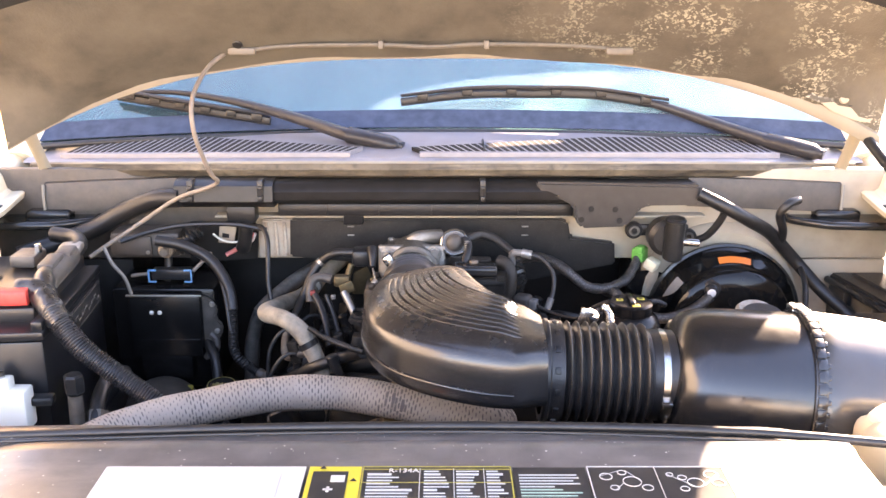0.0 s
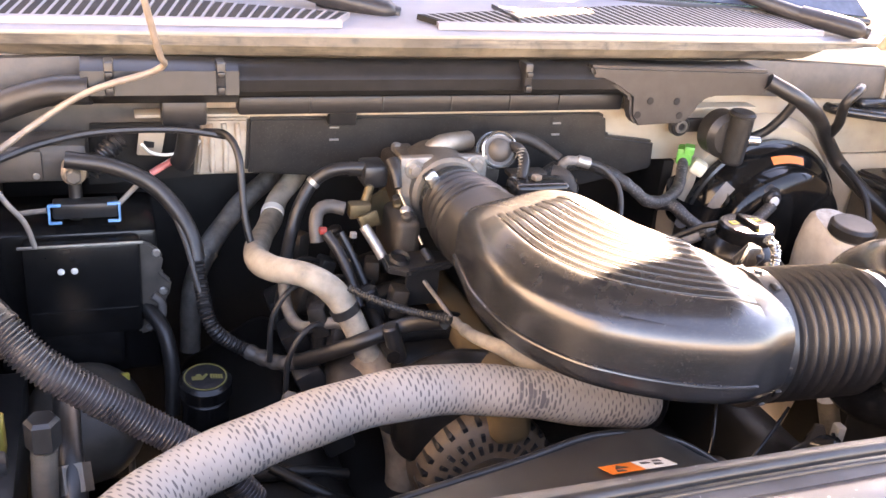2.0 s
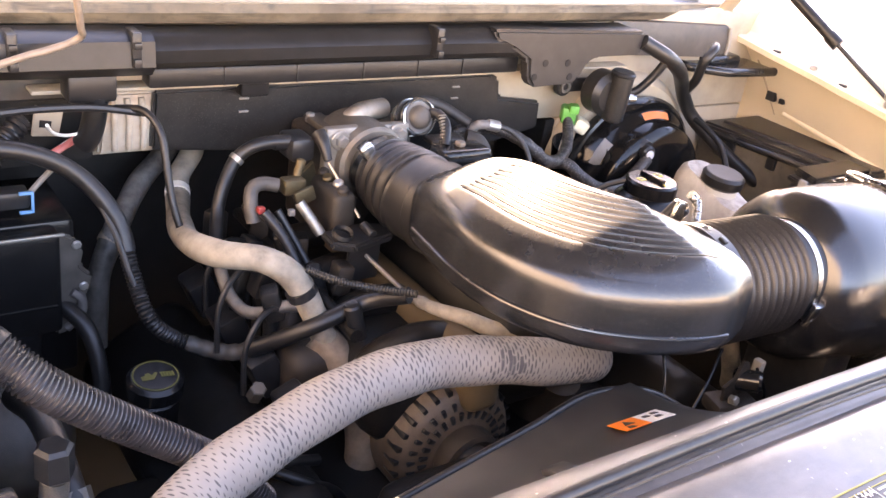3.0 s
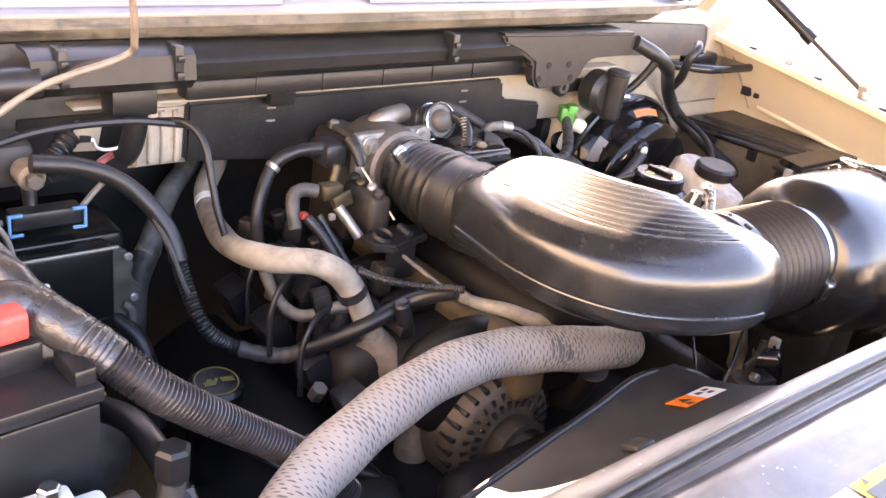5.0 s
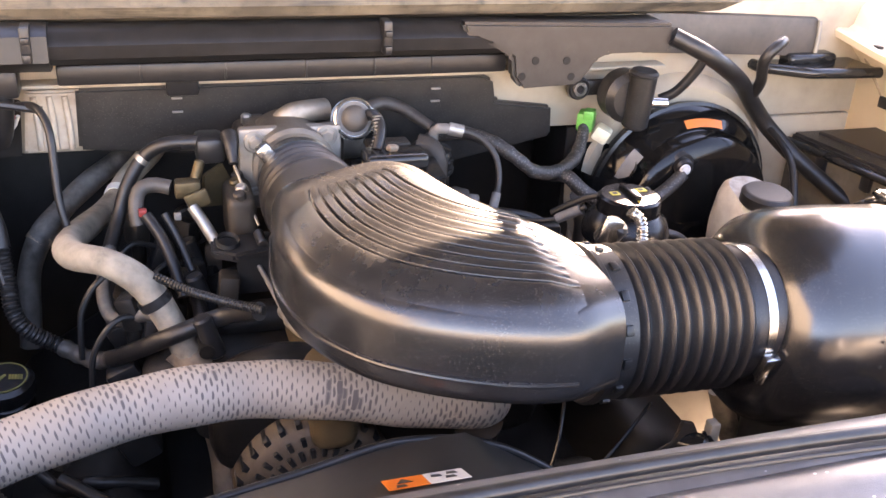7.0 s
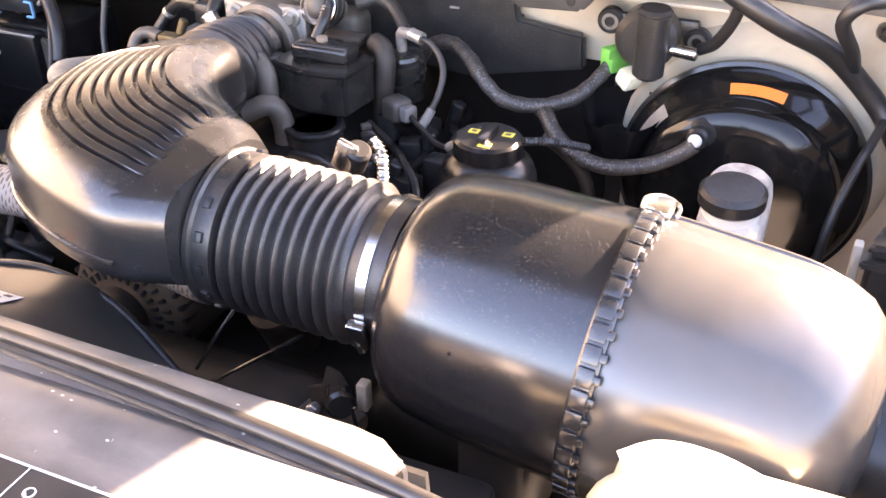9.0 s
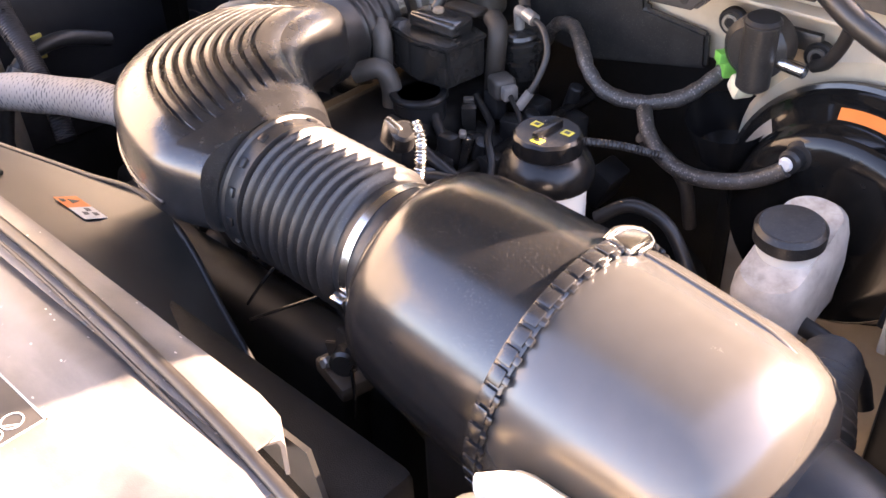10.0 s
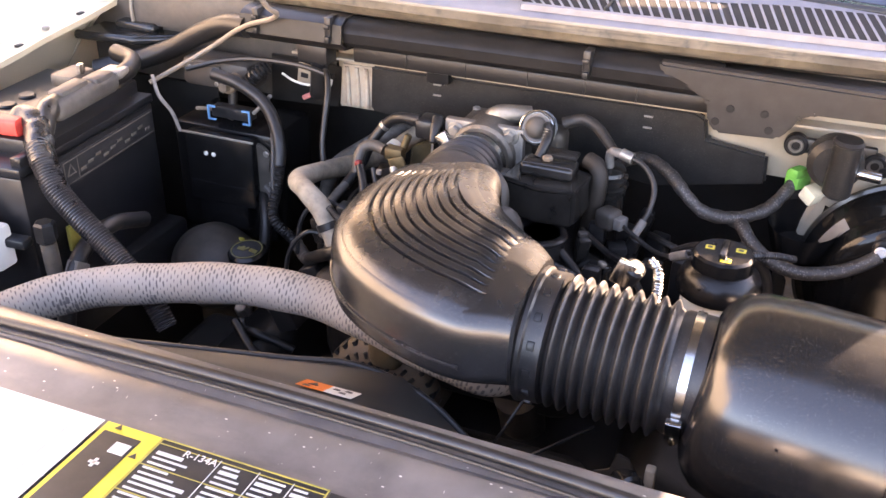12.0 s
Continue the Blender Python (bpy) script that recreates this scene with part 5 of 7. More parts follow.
    latch = part("latch", box((0.466, 1.180, 1.0965), (0.488, 1.206, 1.1055), 0.003), "steel", k, "bright wire latch on the band")
    part("latch_wire", sweep([(0.468, 1.178, 1.106), (0.467, 1.194, 1.107), (0.478, 1.210, 1.102), (0.490, 1.206, 1.098), (0.492, 1.186, 1.101)], 0.0018, 8), "steel", latch)
    part("outlet", sweep([(0.62, 1.157, 0.975), (0.69, 1.145, 0.96), (0.73, 1.11, 0.92), (0.75, 1.08, 0.86)], 0.062, 24, 0.012), "deep_black", k)
    part("foot", box((0.36, 1.09, 0.80), (0.42, 1.20, 0.93), 0.01), "deep_black", k)
    for i in range(8):
        e = Vector((0, -math.cos(radians(-17 + 6.2 * i)), -math.sin(radians(-17 + 6.2 * i))))
        q = o + ax * (0.078 + 0.006 * (i % 2)) + e * 0.1042
        part("raised_mark", box(q + Vector((-0.0014, -0.0006, -0.0014)), q + Vector((0.0014, 0.0006, 0.0014)), 0.0004), "satin_black", k)


intake()


# ---- hoses and wiring ----
def hoses():
    r = thing("radiator_hose", "thick upper radiator hose in a pale dirty woven sleeve", "radiator hose")
    path = [(-0.510, 1.017, 0.938), (-0.465, 1.067, 0.958), (-0.407, 1.120, 0.967), (-0.336, 1.154, 0.972), (-0.263, 1.178, 0.977), (-0.198, 1.193, 0.977), (-0.130, 1.200, 0.971), (-0.060, 1.192, 0.962), (0.000, 1.189, 0.947), (0.040, 1.188, 0.939), (0.066, 1.193, 0.932), (0.080, 1.212, 0.922), (0.084, 1.244, 0.905), (0.084, 1.28, 0.87)]
    part("sleeve", sweep(path, lambda s, f: 0.0245 + 0.0006 * math.sin(s * 70), 32, 0.004), "sleeve", r)
    part("clamp", sweep([(-0.503, 1.024, 0.941), (-0.495, 1.033, 0.946)], 0.0245, 28, 0.004), "steel", r)
    hh = thing("heater_hose", "dust-coated tan heater hose bending over the engine", "heater hose")
    part("tube", sweep([(-0.180, 1.715, 1.020), (-0.198, 1.675, 1.010), (-0.226, 1.644, 0.991), (-0.241, 1.604, 0.980), (-0.268, 1.525, 0.988), (-0.284, 1.452, 1.003), (-0.277, 1.393, 1.017), (-0.245, 1.359, 1.022), (-0.216, 1.349, 1.002), (-0.195, 1.341, 0.963), (-0.177, 1.334, 0.914), (-0.172, 1.34, 0.85)], lambda s, f: 0.0138 + 0.0006 * math.sin(s * 60), 20, 0.004), "tan", hh)
    part("cable_tie", sweep([(-0.2095, 1.3468, 0.990), (-0.2050, 1.3453, 0.9815)], 0.0160, 20, 0.003), "deep_black", hh, "black cable tie")
    part("ring", sweep([(-0.2355, 1.621, 0.985), (-0.2385, 1.612, 0.9825)], 0.0148, 20, 0.003), "white_plastic", hh, "pale ring")
    hh = thing("heater_hose", "dirty grey heater hose running down from the bulkhead", "heater hose")
    part("tube", sweep([(-0.205, 1.725, 1.005), (-0.236, 1.685, 1.000), (-0.270, 1.655, 0.985), (-0.300, 1.615, 0.970), (-0.325, 1.585, 0.948), (-0.342, 1.58, 0.90), (-0.348, 1.57, 0.82)], lambda s, f: 0.0133 + 0.0005 * math.sin(s * 75), 18, 0.005), "dusty_hose", hh)
    part("clip", sweep([(-0.3215, 1.589, 0.951), (-0.3285, 1.584, 0.944)], 0.0146, 18, 0.003), "rust", hh, "dull steel hose clip")
    loom = thing("wiring_loom", "black wiring loom looping down over the engine, partly ribbed", "wiring loom")
    run = spline([(-0.475, 1.500, 1.106), (-0.427, 1.497, 1.097), (-0.383, 1.493, 1.071), (-0.353, 1.471, 1.029), (-0.345, 1.447, 0.978), (-0.336, 1.415, 0.939), (-0.301, 1.412, 0.908), (-0.265, 1.380, 0.906), (-0.235, 1.350, 0.929), (-0.196, 1.325, 0.957), (-0.147, 1.318, 0.977), (-0.115, 1.28, 1.0)], 101)
    part("sheath", sweep([tuple(p) for p in run[0:34:3]], 0.0092, 16, 0.004), "rubber", loom)
    part("conduit", sweep([tuple(p) for p in run[32:57:3]], corrugated(0.0078, 0.0040, 0.0009), 14, 0.0011), "rubber", loom, "ribbed conduit")
    part("tape", sweep([tuple(p) for p in run[55:68:3]], lambda s, f: 0.0088 + 0.0006 * math.sin(s * 400), 14, 0.0015), "taupe", loom, "worn grey-brown tape")
    part("sheath", sweep([tuple(p) for p in run[66:101:3]], 0.0088, 16, 0.004), "rubber", loom)
    part("branch", sweep([tuple(run[20]), tuple(run[28] + Vector((-0.006, -0.008, -0.006))), tuple(run[36] + Vector((-0.004, -0.008, 0))), tuple(run[42])], 0.0032, 8), "hose", loom)
    bc = thing("battery_cable", "thick battery cable in split ribbed grey-black conduit, taped at its end", "battery cable")
    run = [(-0.540, 1.220, 1.094), (-0.532, 1.206, 1.090), (-0.514, 1.194, 1.073), (-0.491, 1.182, 1.051), (-0.459, 1.177, 1.025), (-0.424, 1.174, 0.998), (-0.392, 1.169, 0.975), (-0.360, 1.164, 0.948), (-0.33, 1.155, 0.91)]
    part("conduit", sweep(run, lambda s, f: 0.0152 - 0.003 * f + 0.0013 * squared(math.cos(2 * math.pi * s / 0.0038), 0.7), 20, 0.00063), "conduit", bc)
    part("tape", sweep([(-0.590, 1.240, 1.110), (-0.572, 1.240, 1.112), (-0.556, 1.232, 1.105), (-0.535, 1.210, 1.092), (-0.519, 1.197, 1.077)], lambda s, f: 0.0164 + 0.0004 * math.sin(s * 330) + 0.0006 * math.sin(s * 141 + 1), 22, 0.0018), "tape", bc, "shiny grey-black tape wrap")
    part("tape", sweep([(-0.572, 1.300, 1.116), (-0.566, 1.270, 1.118), (-0.556, 1.245, 1.108), (-0.541, 1.221, 1.095)], lambda s, f: 0.0142 + 0.0006 * math.sin(s * 210), 20, 0.0018), "tape", bc)
    part("tape_end", box((-0.528, 1.184, 1.074), (-0.510, 1.194, 1.082), 0.002, turn=Matrix.Rotation(radians(35), 4, "Y")), "tape", bc)
    hose("vacuum_tube", [(-0.325, 1.565, 1.112), (-0.305, 1.535, 1.118), (-0.294, 1.515, 1.100), (-0.292, 1.498, 1.062), (-0.290, 1.485, 1.030), (-0.280, 1.470, 0.985)], 0.0042, "rubber", "thin black vacuum tube hanging from the trough", "vacuum tube", 10)
    vh = thing("vacuum_hose", "curved black crankcase hose, dusty below, beside the throttle body", "vacuum hose")
    part("upper_run", sweep([(-0.148, 1.510, 1.082), (-0.182, 1.515, 1.079), (-0.206, 1.520, 1.063), (-0.225, 1.510, 1.035), (-0.235, 1.500, 1.008), (-0.248, 1.470, 0.981)], 0.0075, 14), "rubber", vh)
    part("lower_run", sweep([(-0.246, 1.475, 0.985), (-0.254, 1.440, 0.970), (-0.255, 1.41, 0.955), (-0.248, 1.385, 0.949), (-0.235, 1.368, 0.955), (-0.219, 1.355, 0.966), (-0.205, 1.347, 0.968)], 0.0068, 14), "dusty_hose", vh, "dust-coated lower run")
    part("ring", sweep([(-0.205, 1.5195, 1.064), (-0.209, 1.519, 1.060)], 0.0086, 14, 0.003), "zinc", vh)
    hose("sensor_lead", [(-0.205, 1.345, 1.012), (-0.178, 1.330, 1.002), (-0.147, 1.305, 1.000), (-0.115, 1.275, 1.003)], corrugated(0.0042, 0.003, 0.0005), "black", "thin ribbed black sensor lead", "sensor lead", 10, 0.001)
    tc = thing("throttle_cable", "throttle cable ending in a dust-coated tapered boot below the elbow", "throttle cable")
    part("cable", sweep([(-0.112, 1.435, 0.997), (-0.099, 1.377, 0.981), (-0.090, 1.323, 0.971)], 0.0026, 10), "wire", tc)
    part("boot", sweep([(-0.091, 1.328, 0.971), (-0.083, 1.288, 0.974), (-0.064, 1.258, 0.975), (-0.036, 1.240, 0.964), (-0.004, 1.229, 0.953), (0.03, 1.225, 0.935)], lambda s, f: 0.0052 + 0.0045 * min(1, f * 1.6) + 0.0008 * math.sin(s * 300) * (f < 0.2), 16, 0.004), "tan", tc, "dust-coated tapered boot")
    hose("brake_hose", [(0.345, 1.588, 1.055), (0.335, 1.57, 1.040), (0.315, 1.545, 1.022), (0.280, 1.520, 1.016), (0.245, 1.508, 1.022), (0.220, 1.510, 1.040), (0.195, 1.530, 1.055), (0.165, 1.555, 1.060), (0.130, 1.572, 1.048), (0.10, 1.585, 1.01)], lambda s, f: 0.0083 + 0.0004 * math.sin(s * 310) + 0.0004 * math.sin(s * 93 + 2), "mottled", "mottled taped grey wiring loom to the green connector", "wiring loom", 14, 0.002)
    hose("booster_hose", [(0.456, 1.512, 1.004), (0.436, 1.508, 0.988), (0.408, 1.500, 0.976), (0.370, 1.490, 0.972), (0.335, 1.490, 0.980), (0.308, 1.500, 0.996), (0.292, 1.515, 1.010), (0.280, 1.535, 1.005)], 0.0088, "mottled", "grey rubber vacuum hose to the brake booster", "vacuum hose", 14)
    hose("booster_hose", [(0.30, 1.50, 0.99), (0.318, 1.525, 0.96), (0.335, 1.545, 0.92), (0.34, 1.56, 0.86)], 0.008, "hose", "dark rubber hose dropping behind the engine", "hose", 12)
    hose("body_harness", [(0.435, 1.555, 1.172), (0.478, 1.540, 1.152), (0.520, 1.548, 1.128), (0.565, 1.575, 1.100), (0.600, 1.590, 1.066), (0.632, 1.590, 1.032), (0.660, 1.560, 1.000), (0.700, 1.530, 0.965), (0.74, 1.49, 0.93)], 0.0115, "rubber", "taped black body harness along the bulkhead", "wiring loom", 14)
    hose("harness_branch", [(0.592, 1.586, 1.078), (0.586, 1.565, 1.105), (0.572, 1.548, 1.138), (0.585, 1.545, 1.158), (0.605, 1.56, 1.160)], 0.0075, "rubber", "black branch of the harness", "wiring loom", 12)
    hose("harness_branch", [(0.478, 1.538, 1.152), (0.470, 1.548, 1.125), (0.455, 1.56, 1.098), (0.44, 1.57, 1.086)], 0.0065, "rubber", "grey branch of the harness", "wiring loom", 12)
    hose("harness_branch", [(0.632, 1.590, 1.032), (0.624, 1.545, 1.025), (0.612, 1.50, 1.01), (0.600, 1.465, 0.97), (0.595, 1.45, 0.92)], 0.005, "rubber", "thin black lead in front of the brake booster", "wiring loom", 10)
    hose("washer_hose", [(-0.352, 1.562, 1.408), (-0.376, 1.525, 1.386), (-0.393, 1.486, 1.345), (-0.393, 1.474, 1.297), (-0.383, 1.484, 1.248), (-0.375, 1.502, 1.215), (-0.370, 1.517, 1.203), (-0.380, 1.524, 1.194), (-0.400, 1.528, 1.186), (-0.426, 1.533, 1.177), (-0.460, 1.542, 1.160), (-0.505, 1.541, 1.130), (-0.559, 1.516, 1.096), (-0.585, 1.49, 1.08)], 0.0036, "clear_hose", "milky washer hose from the hood along the trough", "washer hose", 10)

    hose("grey_cable", [(-0.545, 1.45, 1.110), (-0.530, 1.44, 1.085), (-0.515, 1.445, 1.06), (-0.508, 1.45, 1.03)], 0.0028, "wire", "short grey lead beside the battery", "cable", 8)
    hose("wing_harness", [(-0.445, 1.555, 1.165), (-0.49, 1.565, 1.160), (-0.545, 1.575, 1.138), (-0.60, 1.575, 1.108), (-0.66, 1.56, 1.085), (-0.72, 1.53, 1.07)], 0.016, "rubber", "thick taped black harness along the bulkhead", "wiring loom", 16)
    for k, (dx, dz) in enumerate(((0, 0), (0.006, 0.006))):
        hose("pink_wire", [(-0.335 + dx, 1.592, 1.092), (-0.345 + dx, 1.60, 1.074), (-0.365, 1.605, 1.060 + dz * 0.4), (-0.385, 1.600, 1.050)], 0.0042 if k == 0 else 0.0022, "pink" if k == 0 else "white_plastic", "faded red wire below the trough" if k == 0 else "thin white wire below the trough", "wire", 8)
    hose("white_wire", [(-0.335, 1.585, 1.085), (-0.365, 1.585, 1.078), (-0.385, 1.575, 1.085), (-0.395, 1.56, 1.100)], 0.0018, "white_plastic", "thin white wire looped below the trough", "wire", 8)
    hose("ledge_tube", [(-0.30, 1.545, 1.112), (-0.36, 1.55, 1.120), (-0.44, 1.552, 1.118), (-0.50, 1.545, 1.108), (-0.545, 1.53, 1.095)], 0.0042, "rubber", "thin black tube along the bulkhead ledge", "tube", 8)


hoses()


# ---- battery side ----
def battery_side():
    b = thing("battery", "black car battery with a printed warning strip", "battery")
    part("case", box((-0.735, 1.165, 0.86), (-0.560, 1.455, 1.064), 0.003), "battery", b)
    part("lid", box((-0.737, 1.163, 1.066), (-0.558, 1.457, 1.078), 0.002), "battery", b)
    part("top_ridge", box((-0.735, 1.205, 1.077), (-0.580, 1.455, 1.098), 0.003), "battery", b)
    part("edge_rib", box((-0.575, 1.170, 1.077), (-0.560, 1.205, 1.090), 0.002), "battery", b)
    for y in (1.26, 1.30, 1.34):
        part("filler_plug", cyl((-0.68, y, 1.096), (0, 0, 1), 0.012, 0.006, 0.002, 20), "battery", b)
    lab = part("label", box((-0.5605, 1.24, 1.020), (-0.5588, 1.45, 1.056), 0.0005), "label_black", b)
    for k in range(10):
        y = 1.275 + k * 0.017
        part("print_bar", box((-0.5590, y, 1.030 + 0.004 * (k % 3)), (-0.5580, y + 0.011, 1.034 + 0.004 * (k % 3)), 0), "dim_print", lab)
    part("recycling_sign", lathe([(0, 0.008), (0.0008, 0.008), (0.0008, 0.011), (0, 0.011)], (-0.5588, 1.256, 1.038), (1, 0, 0), 3), "dim_print", lab)
    for y0, y1, z0, z1 in ((1.242, 1.2432, 1.022, 1.054), (1.270, 1.2712, 1.022, 1.054), (1.242, 1.448, 1.0525, 1.0535), (1.242, 1.448, 1.022, 1.023)):
        part("print_bar", box((-0.5590, y0, z0), (-0.5582, y1, z1), 0), "dim_print", lab)
    part("terminal", cyl((-0.620, 1.225, 1.086), (0, 0, 1), 0.010, 0.022), "alu", b)
    part("hold_down", box((-0.74, 1.130, 0.985), (-0.545, 1.150, 0.998), 0.004), "deep_black", b)
    b.matrix_world = Matrix.Translation((0.024, 0.006, -0.002)) @ Matrix.Translation((-0.56, 1.165, 0)) @ Matrix.Rotation(radians(5), 4, "Z") @ Matrix.Translation((0.56, -1.165, 0))
    t = thing("terminal_boot", "red rubber boot over the positive battery terminal", "terminal boot")
    part("boot", sweep([(-0.665, 1.216, 1.113), (-0.640, 1.217, 1.114), (-0.612, 1.218, 1.113)], 0.0130, 24, 0.004, sq=4.5), "red", t)
    part("neck", sweep([(-0.616, 1.218, 1.110), (-0.592, 1.218, 1.109), (-0.570, 1.221, 1.109)], 0.0112, 24, 0.004, sq=4.5), "red", t)
    f = thing("fuse_link", "dusty black fuse link holder lying along the battery", "fuse holder")
    q = Matrix.Rotation(radians(6), 4, "Z")
    part("body", box((-0.590, 1.265, 1.098), (-0.556, 1.405, 1.128), 0.011, 3, turn=q), "fuse_grey", f)
    part("cap", box((-0.586, 1.285, 1.122), (-0.562, 1.345, 1.134), 0.005, turn=q), "fuse_grey", f)
    part("cap", box((-0.588, 1.352, 1.120), (-0.562, 1.395, 1.131), 0.005, turn=q), "fuse_grey", f)
    part("terminal", box((-0.600, 1.400, 1.112), (-0.566, 1.432, 1.126), 0.005, turn=q), "zinc", f)
    part("lead", sweep([(-0.582, 1.40, 1.112), (-0.58, 1.44, 1.115), (-0.60, 1.475, 1.118), (-0.64, 1.49, 1.12)], 0.013, 14), "rubber", f)
    n = thing("negative_clamp", "grey lead battery clamp with leads", "battery clamp")
    part("clamp", box((-0.665, 1.375, 1.098), (-0.625, 1.425, 1.118), 0.005), "alu", n)
    part("bolt", cyl((-0.628, 1.40, 1.116), (0, 0, 1), 0.006, 0.014, sides=6), "steel", n)
    br = thing("battery_bracket", "pale metal battery hold-down bracket with a bolt", "bracket")
    part("post", box((-0.592, 1.118, 0.955), (-0.545, 1.150, 1.012), 0.005), "white_plastic", br)
    part("ear", box((-0.602, 1.126, 1.006), (-0.568, 1.148, 1.026), 0.004), "white_plastic", br)
    part("bolt", cyl((-0.583, 1.137, 1.022), (0, 0, 1), 0.0075, 0.014, sides=6), "steel", br)
    tray = thing("battery_tray", "black plastic tray below the battery", "tray")
    part("tray", box((-0.76, 1.10, 0.80), (-0.53, 1.47, 0.875), 0.008), "deep_black", tray)
    part("support", box((-0.80, 1.06, 0.44), (-0.545, 1.50, 0.80), 0.01), "grime_shade", tray)
    part("yellow_tag", box((-0.536, 1.225, 0.935), (-0.530, 1.245, 0.972), 0.002), "dim_yellow", tray)
    ac = thing("refrigerant_fitting", "black capped service port on a grey metal pipe", "pipe fitting")
    part("pipe", sweep([(-0.500, 1.162, 0.80), (-0.497, 1.158, 0.93), (-0.493, 1.153, 0.995)], 0.010, 16), "alu", ac)
    part("cap", cyl((-0.493, 1.153, 0.995), (0, 0, 1), 0.0135, 0.028, 0.003, 6), "deep_black", ac)
    ac2 = thing("refrigerant_fitting", "dull metal coupling on a pipe beside the battery", "pipe fitting")
    part("pipe", sweep([(-0.470, 1.120, 0.84), (-0.474, 1.150, 0.92), (-0.478, 1.19, 0.965), (-0.480, 1.25, 0.975), (-0.485, 1.32, 0.95)], 0.011, 16), "rubber", ac2)
    part("nut", sweep([(-0.475, 1.165, 0.937), (-0.477, 1.18, 0.955)], 0.0155, 6, 0.004), "alu", ac2)
    # heater box on the bulkhead
    h = thing("heater_case", "black plastic heater case on the bulkhead", "heater case")
    part("case", box((-0.560, 1.50, 0.84), (-0.385, 1.62, 1.022), 0.008), "case", h)
    part("front_box", box((-0.525, 1.478, 0.905), (-0.405, 1.51, 1.018), 0.006), "case", h)
    part("edge", box((-0.528, 1.4755, 1.0155), (-0.402, 1.479, 1.0185), 0.001), "zinc", h)
    fl = [(-0.404, 1.012), (-0.390, 1.006), (-0.380, 0.990), (-0.384, 0.972), (-0.372, 0.960), (-0.376, 0.940), (-0.388, 0.928), (-0.384, 0.908), (-0.398, 0.896), (-0.410, 0.894), (-0.410, 1.012)]
    part("side_flange", plate(fl, 0.008, Matrix.Translation((0, 1.498, 0)) @ XZ, 0.003), "taupe", h, "grey uneven side flange")
    for x, z in ((-0.388, 0.998), (-0.382, 0.950), (-0.392, 0.908)):
        part("flange_screw", cyl((x, 1.490, z), (0, -1, 0), 0.005, 0.004, sides=8), "zinc", h)
    part("flange_rib", sweep([(-0.394, 1.489, 0.945), (-0.384, 1.488, 0.935), (-0.386, 1.489, 0.915), (-0.400, 1.490, 0.902)], 0.005, 10), "fuse_grey", h)
    part("lower_step", box((-0.515, 1.482, 0.862), (-0.425, 1.505, 0.910), 0.008), "case", h)
    part("front_rib", box((-0.520, 1.4765, 0.936), (-0.410, 1.479, 0.939), 0.001), "case", h)
    part("blower_housing", lathe([(0, 0.068), (0.03, 0.066), (0.055, 0.055), (0.07, 0.034), (0.074, 0.0)], (-0.475, 1.46, 0.80), (0.1, -0.7, 0.7), 36), "taupe", h, "dusty grey-brown blower housing")
    for x in (-0.487, -0.4735):
        part("stud", cyl((x, 1.479, 0.987), (0, -1, 0), 0.0038, 0.004, sides=10), "white_plastic", h)
    c = thing("wire_connector", "dark connector with light blue locking clips", "connector")
    part("body", box((-0.492, 1.508, 1.034), (-0.425, 1.530, 1.052), 0.003), "deep_black", c)
    for x in (-0.489, -0.430):
        ring = box((x - 0.006, 1.504, 1.0305), (x + 0.006, 1.508, 1.0330), 0.0006)
        box((x - 0.006, 1.504, 1.0505), (x + 0.006, 1.508, 1.0535), 0.0006, bm=ring)
        box((x - 0.0075 if x < -0.45 else x + 0.005, 1.504, 1.031), (x - 0.005 if x < -0.45 else x + 0.0075, 1.508, 1.053), 0.0006, bm=ring)
        part("clip", ring, "blue", c, "light blue clip")
    part("lead", sweep([(-0.498, 1.518, 1.042), (-0.515, 1.52, 1.040), (-0.53, 1.525, 1.036)], 0.003, 8), "wire", c)
    part("lead", sweep([(-0.424, 1.518, 1.046), (-0.405, 1.52, 1.065), (-0.39, 1.515, 1.08)], 0.003, 8), "wire", c)
    v = thing("heater_valve", "dark metal heater valve with fittings on the bulkhead", "valve")
    part("body", box((-0.575, 1.555, 1.058), (-0.452, 1.612, 1.104), 0.010), "taupe", v)
    part("cover_plate", box((-0.560, 1.550, 1.064), (-0.500, 1.556, 1.098), 0.004), "taupe", v)
    for x, z in ((-0.553, 1.092), (-0.507, 1.070)):
        part("screw", cyl((x, 1.5505, z), (0, -1, 0), 0.004, 0.003, sides=8), "zinc", v)
    part("stud", cyl((-0.468, 1.548, 1.082), (0, -1, 0), 0.013, 0.03, 0.003), "rust", v)
    part("nut", cyl((-0.468, 1.52, 1.082), (0, -1, 0), 0.0085, 0.012, sides=6), "alu", v)
    part("pipe", sweep([(-0.468, 1.535, 1.078), (-0.468, 1.53, 1.045), (-0.47, 1.52, 1.03)], 0.007, 12), "rubber", v)
    part("spring_boot", sweep([(-0.452, 1.545, 1.075), (-0.435, 1.548, 1.095), (-0.418, 1.56, 1.108)], corrugated(0.010, 0.006, 0.002), 14, 0.0015), "deep_black", v)


battery_side()


